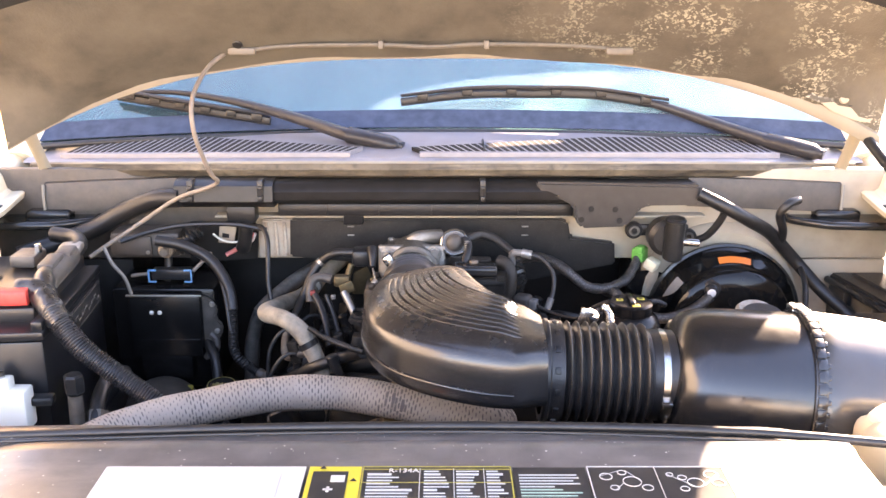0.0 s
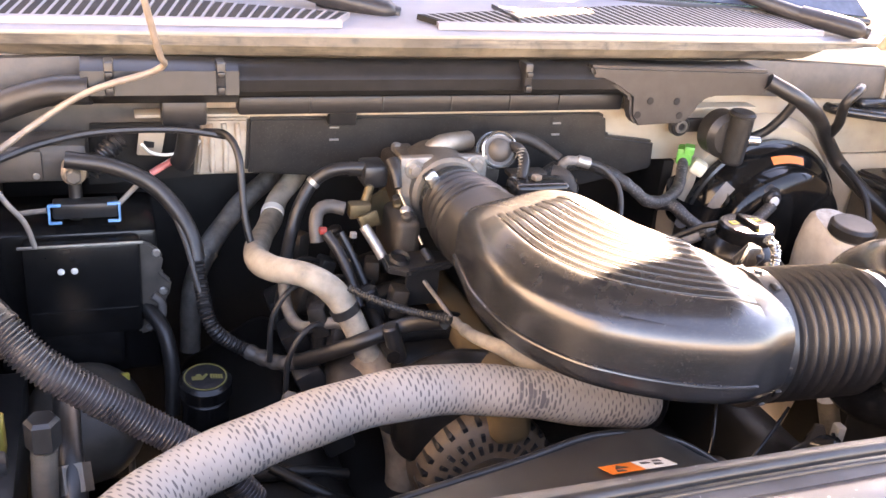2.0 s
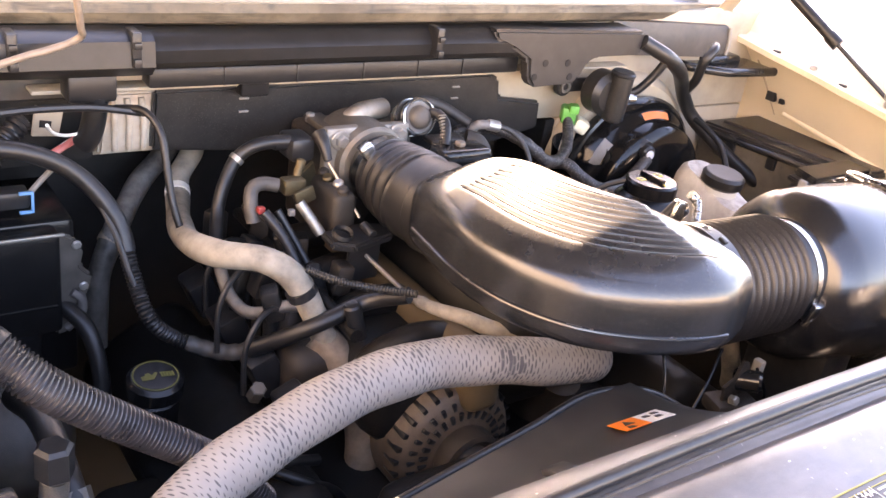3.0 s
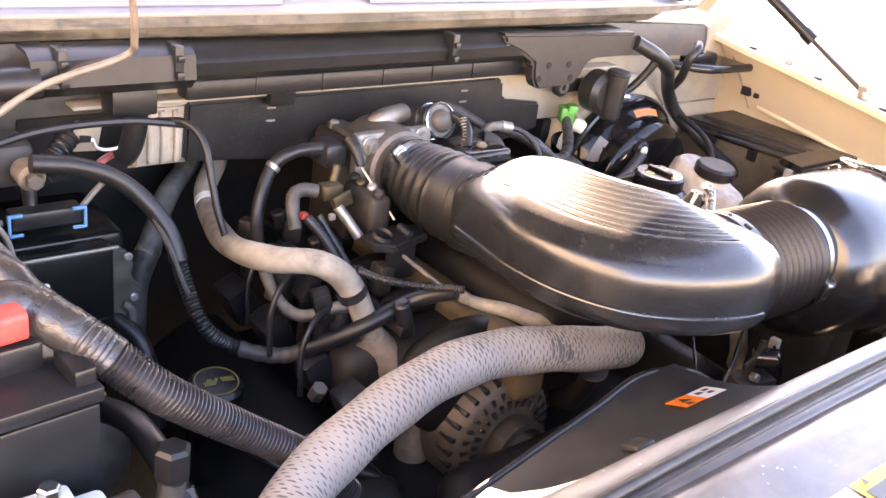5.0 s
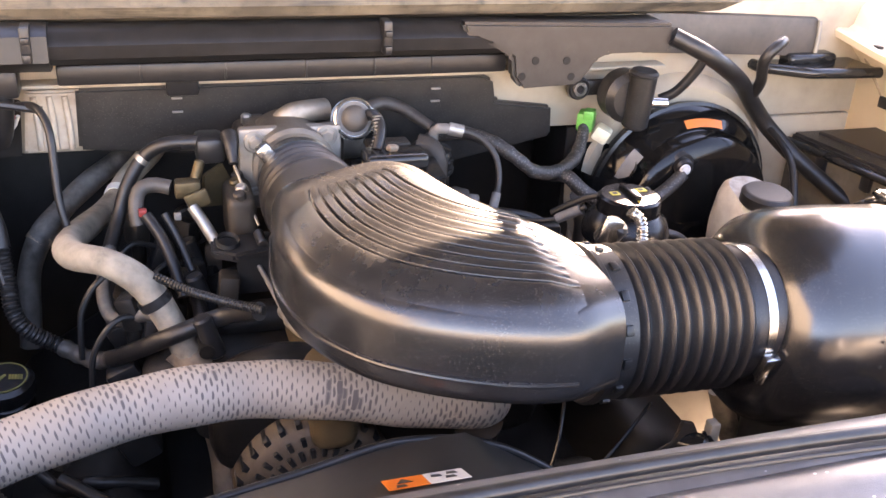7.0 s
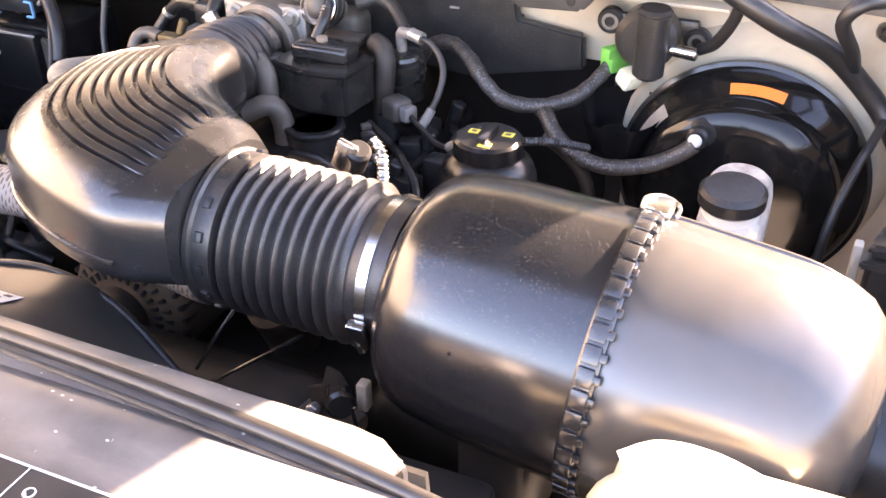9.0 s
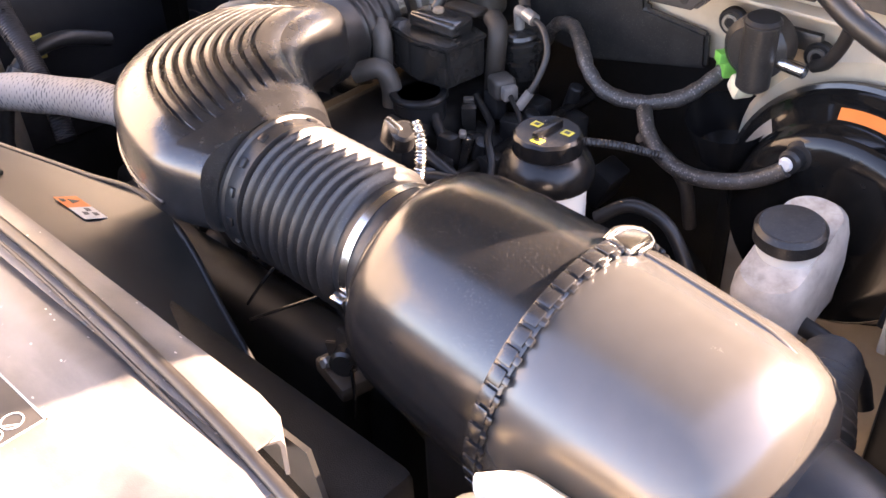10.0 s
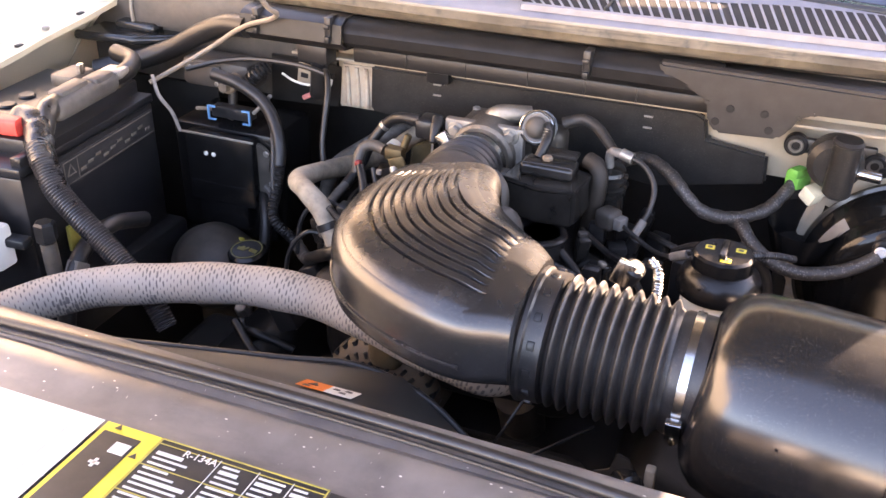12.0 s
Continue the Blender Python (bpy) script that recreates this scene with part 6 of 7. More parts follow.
# ---- engine ----
def engine():
    e = thing("engine", "grimy V8 engine below the intake duct", "engine")
    part("block", box((-0.24, 1.17, 0.35), (0.24, 1.62, 0.80), 0.03, 3), "grime_shade", e)
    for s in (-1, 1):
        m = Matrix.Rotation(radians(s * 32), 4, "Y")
        part("valve_cover", box((s * 0.285 - 0.075, 1.18, 0.735), (s * 0.285 + 0.075, 1.60, 0.835), 0.03, 3, turn=m), "grime_shade", e)
    part("intake_manifold", box((-0.17, 1.24, 0.84), (0.16, 1.58, 0.935), 0.03, 3), "grime_shade", e)
    part("plenum", box((-0.040, 1.22, 0.90), (0.10, 1.60, 0.985), 0.03, 3), "grime_shade", e)
    part("plenum_side", box((-0.085, 1.20, 0.89), (-0.042, 1.58, 0.958), 0.014, 3), "ochre_dust", e, "ochre-stained casting")
    for s in (-1, 1):
        for k in range(4):
            y = 1.28 + 0.085 * k
            part("runner", sweep([(s * 0.06, y, 0.94), (s * 0.11, y, 0.945), (s * 0.150, y + 0.01, 0.920), (s * 0.165, y + 0.01, 0.87)], 0.017, 14), "grime_shade", e)
            part("ignition_coil", box((s * 0.235 - 0.016, y - 0.022, 0.865), (s * 0.235 + 0.016, y + 0.022, 0.915), 0.005, turn=Matrix.Rotation(radians(s * 25), 4, "Y")), "deep_black", e)
            part("injector", cyl((s * 0.155, y + 0.03, 0.94), (s * 0.3, 0, 0.95), 0.009, 0.045, 0.002, 14), "deep_black", e)
        part("fuel_rail", sweep([(s * 0.165, 1.30, 0.950), (s * 0.165, 1.42, 0.955), (s * 0.165, 1.60, 0.955)], 0.0075, 12), "grime_shade", e)
    oil = part("oil_filler", cyl((-0.350, 1.372, 0.83), (0.0, -0.12, 1), 0.0245, 0.06, 0.004, 32), "case", e)
    o, ax = Vector((-0.350, 1.365, 0.888)), Vector((0.0, -0.12, 1)).normalized()
    part("oil_cap", cyl(o, ax, 0.0275, 0.022, 0.004, 32), "case", oil, "black oil filler cap with a faded yellow ring")
    part("printed_ring", lathe([(0.0222, 0.0208), (0.0228, 0.0208), (0.0228, 0.0222), (0.0222, 0.0222)], o, ax, 32), "oil_print", oil)
    q = ax.to_track_quat("Z", "Y").to_matrix().to_4x4()
    can = plate([(-0.014, -0.004), (-0.003, -0.005), (0.003, 0.003), (0.001, 0.005), (-0.003, 0.001), (-0.005, 0.005), (-0.009, 0.005), (-0.010, 0.002), (-0.014, 0.002)], 0.0005, Matrix.Translation(o + ax * 0.0223) @ q, 0)
    part("oil_can_sign", can, "oil_print", oil)
    for k in range(5):
        part("printed_letter", plate([(-0.001, -0.0035), (0.001, -0.0035), (0.001, 0.0035), (-0.001, 0.0035)], 0.0005, Matrix.Translation(o + ax * 0.0223) @ q @ Matrix.Translation((0.006 + 0.0026 * k, -0.0005 * k, 0)), 0), "oil_print", oil)
    part("dipstick_handle", lathe([(-0.0035, 0.011), (0.0, 0.0155), (0.0035, 0.011), (0.0, 0.008), (-0.0035, 0.011)], (-0.424, 1.462, 0.822), (0.3, -0.8, 0.5), 20), "yellow_worn", e, "yellow dipstick ring")
    part("dipstick_grip", box((-0.4345, 1.458, 0.826), (-0.4235, 1.466, 0.862), 0.003), "yellow_worn", e, "yellow dipstick grip")
    part("dipstick_stem", cyl((-0.427, 1.464, 0.70), (0, 0, 1), 0.004, 0.12, 0.001, 10), "zinc", e)
    part("front_cover", box((-0.20, 1.13, 0.50), (0.20, 1.20, 0.86), 0.03, 3), "grime_shade", e)
    part("thermostat_housing", sweep([(0.088, 1.25, 0.87), (0.09, 1.27, 0.83), (0.09, 1.29, 0.78)], 0.028, 20), "engine", e)
    part("coolant_pipe", sweep([(-0.185, 1.345, 0.93), (-0.165, 1.32, 0.90), (-0.15, 1.29, 0.84), (-0.15, 1.28, 0.76)], 0.020, 16), "rust", e)
    part("coolant_elbow", box((-0.225, 1.315, 0.855), (-0.135, 1.375, 0.925), 0.02, 3), "engine", e)
    for x, y, z in ((-0.275, 1.30, 0.905), (-0.255, 1.275, 0.885), (-0.30, 1.27, 0.87)):
        part("bolt", cyl((x, y, z), (0.1, -0.5, 1), 0.0085, 0.018, sides=6), "alu", e)


def alternator():
    a = thing("alternator", "dusty aluminium alternator with slotted end cover", "alternator")
    ax = Vector((0.0, -1.0, 0.0))
    back = Vector((-0.078, 1.315, 0.840))
    part("housing", lathe([(0, 0.03), (0, 0.068), (0.008, 0.075), (0.085, 0.075), (0.096, 0.068), (0.1005, 0.058), (0.105, 0.040), (0.107, 0.0)], back, ax, 48), "alternator", a)
    side = ax.cross(Vector((0, 0, 1))).normalized()
    for k in range(28):
        d = Matrix.Rotation(2 * math.pi * k / 28, 3, ax) @ side
        m = Matrix.Translation(back + ax * 0.082 + d * 0.0705) @ Matrix((ax.cross(d).to_tuple(), d.to_tuple(), ax.to_tuple())).transposed().to_4x4()
        slot = box((-0.0030, -0.006, -0.009), (0.0030, 0.0045, 0.012), 0.001)
        slot.transform(m)
        part("vent_slot", slot, "deep_black", a)
        for rr, hh in ((0.058, 0.1005), (0.0465, 0.1045)):
            d2 = Matrix.Rotation(2 * math.pi * (k + (0.5 if rr < 0.05 else 0)) / 28, 3, ax) @ side
            hole = box((-0.0026, -0.0050, -0.004), (0.0026, 0.0050, 0.0016), 0.0012)
            hole.transform(Matrix.Translation(back + ax * (hh - 0.0005) + d2 * rr) @ Matrix((ax.cross(d2).to_tuple(), d2.to_tuple(), ax.to_tuple())).transposed().to_4x4())
            part("vent_hole", hole, "deep_black", a)
    part("centre_cap", lathe([(0.104, 0.034), (0.110, 0.036), (0.128, 0.036), (0.130, 0.030), (0.124, 0.022), (0.136, 0.010), (0.137, 0)], back, ax, 32), "engine", a)
    part("pulley_belt", sweep([(-0.10, 1.195, 0.845), (-0.06, 1.195, 0.815), (0.04, 1.195, 0.79), (0.16, 1.195, 0.72)], 0.010, 8, flat=0.3), "rubber", a)


def throttle():
    t = thing("throttle_unit", "cast aluminium throttle unit with bolted flange, dirty", "throttle")
    part("bore", cyl((-0.050, 1.560, 1.055), (0, -1, 0), 0.045, 0.078, 0.004, 40), "alu", t)
    part("flange", box((-0.108, 1.498, 1.004), (0.004, 1.512, 1.097), 0.004, 2), "alu_bright", t)
    part("base", box((-0.105, 1.513, 0.95), (0.012, 1.60, 1.078), 0.010, 3), "engine", t)
    part("top_rib", box((-0.095, 1.515, 1.076), (-0.070, 1.585, 1.086), 0.003), "alu", t)
    part("top_rib", box((-0.015, 1.515, 1.076), (0.006, 1.560, 1.085), 0.003), "alu", t)
    for x, y in ((-0.09, 1.575), (-0.02, 1.585), (-0.045, 1.53)):
        part("top_bolt", cyl((x, y, 1.077), (0, 0, 1), 0.006, 0.012, sides=6), "zinc", t)
    for x, z in ((-0.091, 1.083), (-0.0135, 1.087), (-0.091, 1.020), (-0.0135, 1.020)):
        part("bolt", cyl((x, 1.497, z), (0, -1, 0), 0.0078, 0.010, sides=6), "zinc", t)
        part("washer", cyl((x, 1.497, z), (0, -1, 0), 0.0120, 0.003), "zinc", t)
    part("lever_housing", box((-0.152, 1.495, 1.060), (-0.122, 1.535, 1.088), 0.006), "deep_black", t)
    part("hose_stub", cyl((-0.150, 1.512, 1.080), (-1, 0.1, 0), 0.0085, 0.018, 0.002, 14), "deep_black", t)
    part("boot", sweep([(-0.118, 1.500, 1.092), (-0.117, 1.488, 1.084), (-0.116, 1.476, 1.068)], lambda s, f: 0.009 - 0.004 * f, 12, 0.003), "rubber", t)
    part("lever", plate([(-0.02, -0.02), (0.012, -0.026), (0.02, 0.0), (0.008, 0.024), (-0.016, 0.016)], 0.004, stand(-0.135, 1.490, 1.040, 30)), "brass", t)
    part("linkage_rod", sweep([(-0.1155, 1.475, 1.066), (-0.107, 1.45, 1.042), (-0.0985, 1.425, 1.018)], 0.0016, 6), "zinc", t)
    part("bracket", plate([(-0.150, 1.392), (-0.128, 1.378), (-0.072, 1.392), (-0.066, 1.420), (-0.095, 1.430), (-0.148, 1.422)], 0.010, Matrix.Translation((0, 0, 1.000)), 0.003), "deep_black", t)
    part("bracket_loop", lathe([(0, 0.011), (0.004, 0.0125), (0.008, 0.011), (0.004, 0.0095), (0, 0.011)], (-0.133, 1.402, 1.010), (0.1, -0.3, 1), 20), "deep_black", t)
    part("bracket_leg", box((-0.125, 1.395, 0.955), (-0.085, 1.402, 1.002), 0.003), "deep_black", t)
    part("cable_ferrule", cyl((-0.101, 1.412, 1.016), (0.1, -0.9, -0.2), 0.0055, 0.02, 0.001, 12), "deep_black", t)
    part("side_casting", box((-0.128, 1.43, 0.985), (-0.098, 1.50, 1.045), 0.009, 3), "engine", t)
    for k in range(4):
        part("boss", cyl((-0.113 + 0.004 * (k % 2), 1.440 + 0.018 * k, 1.040), (-0.3, -0.2, 1), 0.0065, 0.012, 0.002, 12), ("engine", "zinc", "brass", "engine")[k], t)
    f = thing("fuel_sensor", "dull brass fuel rail valve with pale metal barrel", "sensor")
    part("block", box((-0.178, 1.454, 1.040), (-0.152, 1.472, 1.058), 0.003), "brass", f)
    part("upper_port", cyl((-0.158, 1.470, 1.050), (0.3, 0.2, 0.9), 0.0055, 0.026, 0.002, 12), "brass", f)
    part("flange", box((-0.168, 1.447, 1.032), (-0.144, 1.452, 1.050), 0.003, turn=Matrix.Rotation(radians(-20), 4, "Y")), "brass", f)
    part("barrel", sweep([(-0.162, 1.450, 1.034), (-0.152, 1.440, 1.018), (-0.143, 1.430, 1.002)], 0.0062, 14, 0.004), "zinc", f)
    part("barrel_neck", sweep([(-0.166, 1.455, 1.043), (-0.161, 1.449, 1.032)], 0.0042, 10, 0.004), "deep_black", f)
    part("elbow", sweep([(-0.182, 1.465, 1.050), (-0.198, 1.468, 1.053), (-0.212, 1.464, 1.050), (-0.217, 1.455, 1.036), (-0.216, 1.448, 1.018)], 0.0078, 16), "taupe", f)
    part("red_connector", box((-0.215, 1.438, 1.031), (-0.207, 1.446, 1.038), 0.001), "dark_red", f)
    part("lead", sweep([(-0.208, 1.44, 1.032), (-0.196, 1.425, 1.015), (-0.186, 1.405, 0.99), (-0.18, 1.385, 0.965)], 0.0060, 12), "deep_black", f)
    part("lead", sweep([(-0.190, 1.445, 1.03), (-0.178, 1.43, 1.005), (-0.168, 1.41, 0.98)], 0.0042, 12), "deep_black", f)
    part("grey_pin", box((-0.181, 1.434, 1.026), (-0.174, 1.440, 1.033), 0.001), "wire", f)
    # dark castings and plugs between the throttle body and the bank
    clutter = thing("fuel_rail_cover", "dark injectors, plugs and leads on the passenger's bank", "injectors")
    rnd = random.Random(3)
    for k in range(12):
        x, y, z = -0.235 + rnd.uniform(0, 0.10), 1.36 + 0.016 * k + rnd.uniform(-0.01, 0.01), 0.93 + rnd.uniform(0, 0.045)
        turn = Matrix.Rotation(rnd.uniform(-0.8, 0.8), 4, "Z") @ Matrix.Rotation(rnd.uniform(-0.5, 0.5), 4, "Y")
        part("plug", box((x - 0.010, y - 0.012, z - 0.02), (x + 0.010, y + 0.012, z + 0.016), 0.004, turn=turn), ("deep_black", "grime_shade", "engine")[k % 3], clutter)
        part("stem", cyl((x, y, z - 0.075), (0, 0, 1), 0.008, 0.06, 0.002, 12), "grime_shade", clutter)
        if k % 3 == 0:
            part("lead", sweep([(x, y, z + 0.01), (x - 0.03, y - 0.01, z + 0.02), (x - 0.055, y - 0.02, z - 0.01), (x - 0.06, y - 0.03, z - 0.06)], 0.0032, 8), "rubber", clutter)
    p = thing("pipe_elbow", "dull metal pipe elbow behind the throttle body", "pipe")
    part("pipe", sweep([(-0.058, 1.545, 1.074), (-0.056, 1.540, 1.088), (-0.045, 1.538, 1.098), (-0.026, 1.542, 1.100), (-0.004, 1.552, 1.098)], 0.0125, 20, 0.004), "alu_bright", p)
    e = thing("recirculation_valve", "round recirculation valve with a bright cap", "valve")
    ax = Vector((-0.02, -0.93, 0.34)).normalized()
    o = Vector((0.020, 1.540, 1.088))
    part("can", lathe([(0, 0), (0, 0.017), (0.010, 0.0205), (0.030, 0.0215), (0.036, 0.0205)], o, ax, 32), "alu_bright", e)
    part("cap", lathe([(0.034, 0.0225), (0.0375, 0.0238), (0.0405, 0.0232), (0.0415, 0.0215), (0.0385, 0.0195), (0.0385, 0)], o, ax, 32), "steel", e)
    part("cap_face", cyl(o + ax * 0.0375, ax, 0.0193, 0.0022, 0.0006, 24), "fuse_grey", e)
    part("cap_dome", lathe([(0.0385, 0.015), (0.043, 0.0145), (0.047, 0.012), (0.050, 0.007), (0.051, 0)], o, ax, 24), "taupe", e)
    part("rim", lathe([(0.018, 0.019), (0.018, 0.0232), (0.0205, 0.0232), (0.0205, 0.019)], o, ax, 32), "steel", e)
    part("dark_band", lathe([(0.022, 0.0210), (0.022, 0.0222), (0.031, 0.0224), (0.031, 0.0210)], o, ax, 32), "deep_black", e)
    part("nozzle", sweep([(0.030, 1.510, 1.100), (0.038, 1.495, 1.108), (0.042, 1.478, 1.098), (0.036, 1.465, 1.078)], 0.0065, 12), "deep_black", e)
    part("spring", sweep([(0.040, 1.486, 1.108), (0.038, 1.474, 1.092), (0.034, 1.468, 1.078)], corrugated(0.0045, 0.004, 0.0012), 10, 0.001), "zinc", e)
    part("body", box((-0.004, 1.545, 1.035), (0.045, 1.590, 1.080), 0.012, 3), "alu", e)
    part("stem_pipe", sweep([(0.040, 1.56, 1.09), (0.065, 1.565, 1.098), (0.088, 1.555, 1.094), (0.105, 1.540, 1.085), (0.117, 1.528, 1.078)], lambda s, f: 0.0085 - 0.002 * f, 14), "hose", e)


def right_engine_top():
    c = thing("coil_pack", "glossy black faceted plastic module with stepped top", "engine module")
    low = [(0.002, 1.425), (0.050, 1.410), (0.098, 1.416), (0.104, 1.474), (0.060, 1.488), (0.008, 1.478)]
    part("lower_box", plate(low[::-1], 0.048, Matrix.Translation((0, 0, 1.012)), 0.004), "gloss_paint", c)
    part("lid", plate([(x * 1.03 - 0.0015, 1.45 + (y - 1.45) * 1.04) for x, y in low][::-1], 0.006, Matrix.Translation((0, 0, 1.057)), 0.002), "gloss_paint", c)
    part("upper_box", box((0.018, 1.436, 1.062), (0.088, 1.474, 1.080), 0.006, 3), "gloss_paint", c)
    part("side_box", box((-0.020, 1.428, 1.036), (0.006, 1.455, 1.062), 0.005), "black", c)
    part("round_can", cyl((0.062, 1.405, 0.955), (0, 0, 1), 0.031, 0.05, 0.006, 28), "deep_black", c)
    part("rim", cyl((0.062, 1.405, 0.998), (0, 0, 1), 0.034, 0.007, 0.002, 28), "deep_black", c)
    part("bracket", box((0.03, 1.484, 1.070), (0.080, 1.508, 1.077), 0.003), "engine", c)
    part("grey_elbow", sweep([(0.092, 1.500, 1.070), (0.106, 1.492, 1.066), (0.112, 1.484, 1.048), (0.108, 1.484, 1.01), (0.10, 1.49, 0.96)], 0.0115, 16, 0.004), "engine", c)
    part("nut", cyl((0.050, 1.455, 1.080), (0, 0, 1), 0.007, 0.006, sides=6), "rust", c)
    r = thing("rubber_elbow", "dusty grey-brown rubber elbow beside the module", "hose")
    part("elbow", sweep([(-0.005, 1.37, 1.02), (0.020, 1.385, 1.028), (0.030, 1.392, 1.008), (0.034, 1.388, 0.965), (0.03, 1.39, 0.92)], 0.012, 18), "taupe", r)
    part("stub", sweep([(-0.020, 1.43, 1.055), (-0.010, 1.415, 1.062), (0.004, 1.408, 1.050), (0.006, 1.404, 1.02)], 0.012, 16), "taupe", r)
    v = thing("pressure_regulator", "glossy black ringed regulator with a grey vacuum elbow on top", "regulator")
    o = Vector((0.118, 1.525, 1.000))
    part("body", lathe([(0, 0.014), (0, 0.022), (0.02, 0.022), (0.022, 0.017), (0.028, 0.017), (0.030, 0.0255), (0.034, 0.0255), (0.036, 0.021), (0.040, 0.021), (0.042, 0.0245), (0.046, 0.0245), (0.048, 0.020), (0.051, 0.020), (0.052, 0.022), (0.056, 0.020), (0.058, 0.012), (0.059, 0)], o, (0, -0.12, 1), 32), "gloss_paint", v)
    part("elbow", sweep([(0.117, 1.518, 1.055), (0.116, 1.518, 1.074), (0.121, 1.512, 1.082), (0.142, 1.508, 1.080)], 0.0062, 12), "wire", v)
    part("joint", sweep([(0.132, 1.510, 1.082), (0.148, 1.506, 1.079)], 0.0075, 10, 0.003), "zinc", v)
    part("tube", sweep([(0.142, 1.508, 1.080), (0.165, 1.500, 1.074), (0.182, 1.485, 1.055), (0.182, 1.468, 1.030), (0.172, 1.455, 1.005)], 0.0036, 10), "hose", v)
    part("tube_end", sweep([(0.178, 1.462, 1.018), (0.170, 1.452, 1.000)], 0.0055, 10, 0.003), "wire", v)
    s = thing("engine_sensor", "dusty grey sensor plug with a thin lead", "sensor")
    part("plug", box((0.118, 1.455, 0.996), (0.146, 1.482, 1.022), 0.006, 3, turn=Matrix.Rotation(radians(-25), 4, "Z")), "taupe", s)
    part("stub", box((0.108, 1.462, 0.965), (0.130, 1.482, 1.0), 0.004), "deep_black", s)
    part("nose", box((0.143, 1.452, 1.000), (0.156, 1.470, 1.017), 0.003, turn=Matrix.Rotation(radians(-25), 4, "Z")), "wire", s)
    part("lead", sweep([(0.150, 1.460, 1.008), (0.180, 1.44, 1.000), (0.205, 1.415, 1.002), (0.230, 1.395, 1.012), (0.250, 1.38, 1.03)], 0.0030, 8), "rubber", s)
    part("sleeve", sweep([(0.226, 1.398, 1.010), (0.246, 1.383, 1.026)], 0.0055, 10), "wire", s)
    # small lit scraps, plugs and leads in the dark behind the bellows
    g = thing("ignition_plugs", "dark plugs, clips and leads on the driver's bank", "plugs")
    rnd = random.Random(11)
    for k in range(16):
        x, y, z = 0.06 + rnd.uniform(0, 0.17), 1.29 + rnd.uniform(0, 0.15), 0.945 + rnd.uniform(-0.01, 0.04)
        turn = Matrix.Rotation(rnd.uniform(-1, 1), 4, "Z") @ Matrix.Rotation(rnd.uniform(-0.6, 0.6), 4, "X")
        w, h = rnd.uniform(0.007, 0.014), rnd.uniform(0.010, 0.022)
        part("plug", box((x - w, y - w * 0.8, z - h - 0.03), (x + w, y + w * 0.8, z + h * 0.6), 0.004, turn=turn), ("deep_black", "gloss_paint", "grime_shade", "deep_black")[k % 4], g)
        if k % 4 == 1:
            part("clip", box((x - 0.006, y - 0.004, z + h * 0.5), (x + 0.006, y + 0.004, z + h * 0.5 + 0.007), 0.002, turn=turn), ("zinc", "taupe", "zinc", "brass")[k // 4], g)
    for pts, r0 in (([(0.06, 1.36, 0.985), (0.10, 1.345, 0.992), (0.145, 1.33, 0.985), (0.19, 1.335, 0.965)], 0.0075), ([(0.17, 1.29, 0.985), (0.20, 1.30, 0.99), (0.235, 1.305, 0.985)], 0.008), ([(0.09, 1.40, 0.985), (0.12, 1.38, 0.965), (0.13, 1.34, 0.945)], 0.006)):
        part("lead", sweep(pts, r0, 12), "rubber", g)
    d = thing("worm_clamp", "bright steel clamp with ribbed spring end", "hose clamp")
    ax = Vector((0.45, -0.3, 0.84)).normalized()
    part("barrel", cyl((0.198, 1.245, 1.055), ax, 0.0115, 0.028, 0.003, 20), "deep_black", d)
    part("bright_side", box((0.188, 1.228, 1.056), (0.208, 1.236, 1.086), 0.003, turn=Matrix.Rotation(radians(20), 4, "Y")), "steel", d)
    part("spring", sweep([(0.222, 1.240, 1.088), (0.232, 1.236, 1.078), (0.234, 1.232, 1.055), (0.232, 1.228, 1.03)], corrugated(0.0048, 0.0035, 0.0010), 10, 0.0009), "steel", d)
    # dark ancillaries round them
    a = thing("injector_row", "row of dark injectors and plugs on the driver's bank", "injectors")
    rnd = random.Random(7)
    for k in range(9):
        x, y = 0.13 + rnd.uniform(0, 0.11), 1.30 + 0.03 * k + rnd.uniform(-0.01, 0.01)
        h = rnd.uniform(0.02, 0.045)
        part("plug", box((x - 0.013, y - 0.013, 0.93), (x + 0.013, y + 0.013, 0.945 + h), 0.004, turn=Matrix.Rotation(rnd.uniform(-0.5, 0.5), 4, "Z")), "deep_black", a)
        part("stem", cyl((x, y, 0.86), (0, 0, 1), 0.009, 0.085, 0.002, 12), "grime_shade", a)
    for k, pts in enumerate((
        [(0.10, 1.46, 0.99), (0.14, 1.44, 0.975), (0.17, 1.40, 0.985), (0.20, 1.37, 0.965), (0.21, 1.33, 0.93)],
        [(0.18, 1.52, 0.97), (0.20, 1.48, 0.985), (0.235, 1.46, 0.98), (0.26, 1.43, 0.955), (0.265, 1.40, 0.91)],
    )):
        hose("plug_lead", pts, 0.0045, "black", "thin black lead across the engine", "lead", 8, group="engine leads")
    p = thing("power_steering_reservoir", "white reservoir with black screw cap and yellow print", "reservoir")
    o, ax = Vector((0.286, 1.352, 0.935)), Vector((0, 0, 1))
    part("tank", lathe([(-0.06, 0), (-0.06, 0.034), (-0.05, 0.040), (0.070, 0.040), (0.078, 0.037), (0.080, 0.030)], o, ax, 36), "white_plastic", p)
    part("collar", lathe([(0.072, 0.039), (0.070, 0.0465), (0.074, 0.0475), (0.082, 0.0470), (0.094, 0.042), (0.101, 0.034)], o, ax, 36), "case", p)
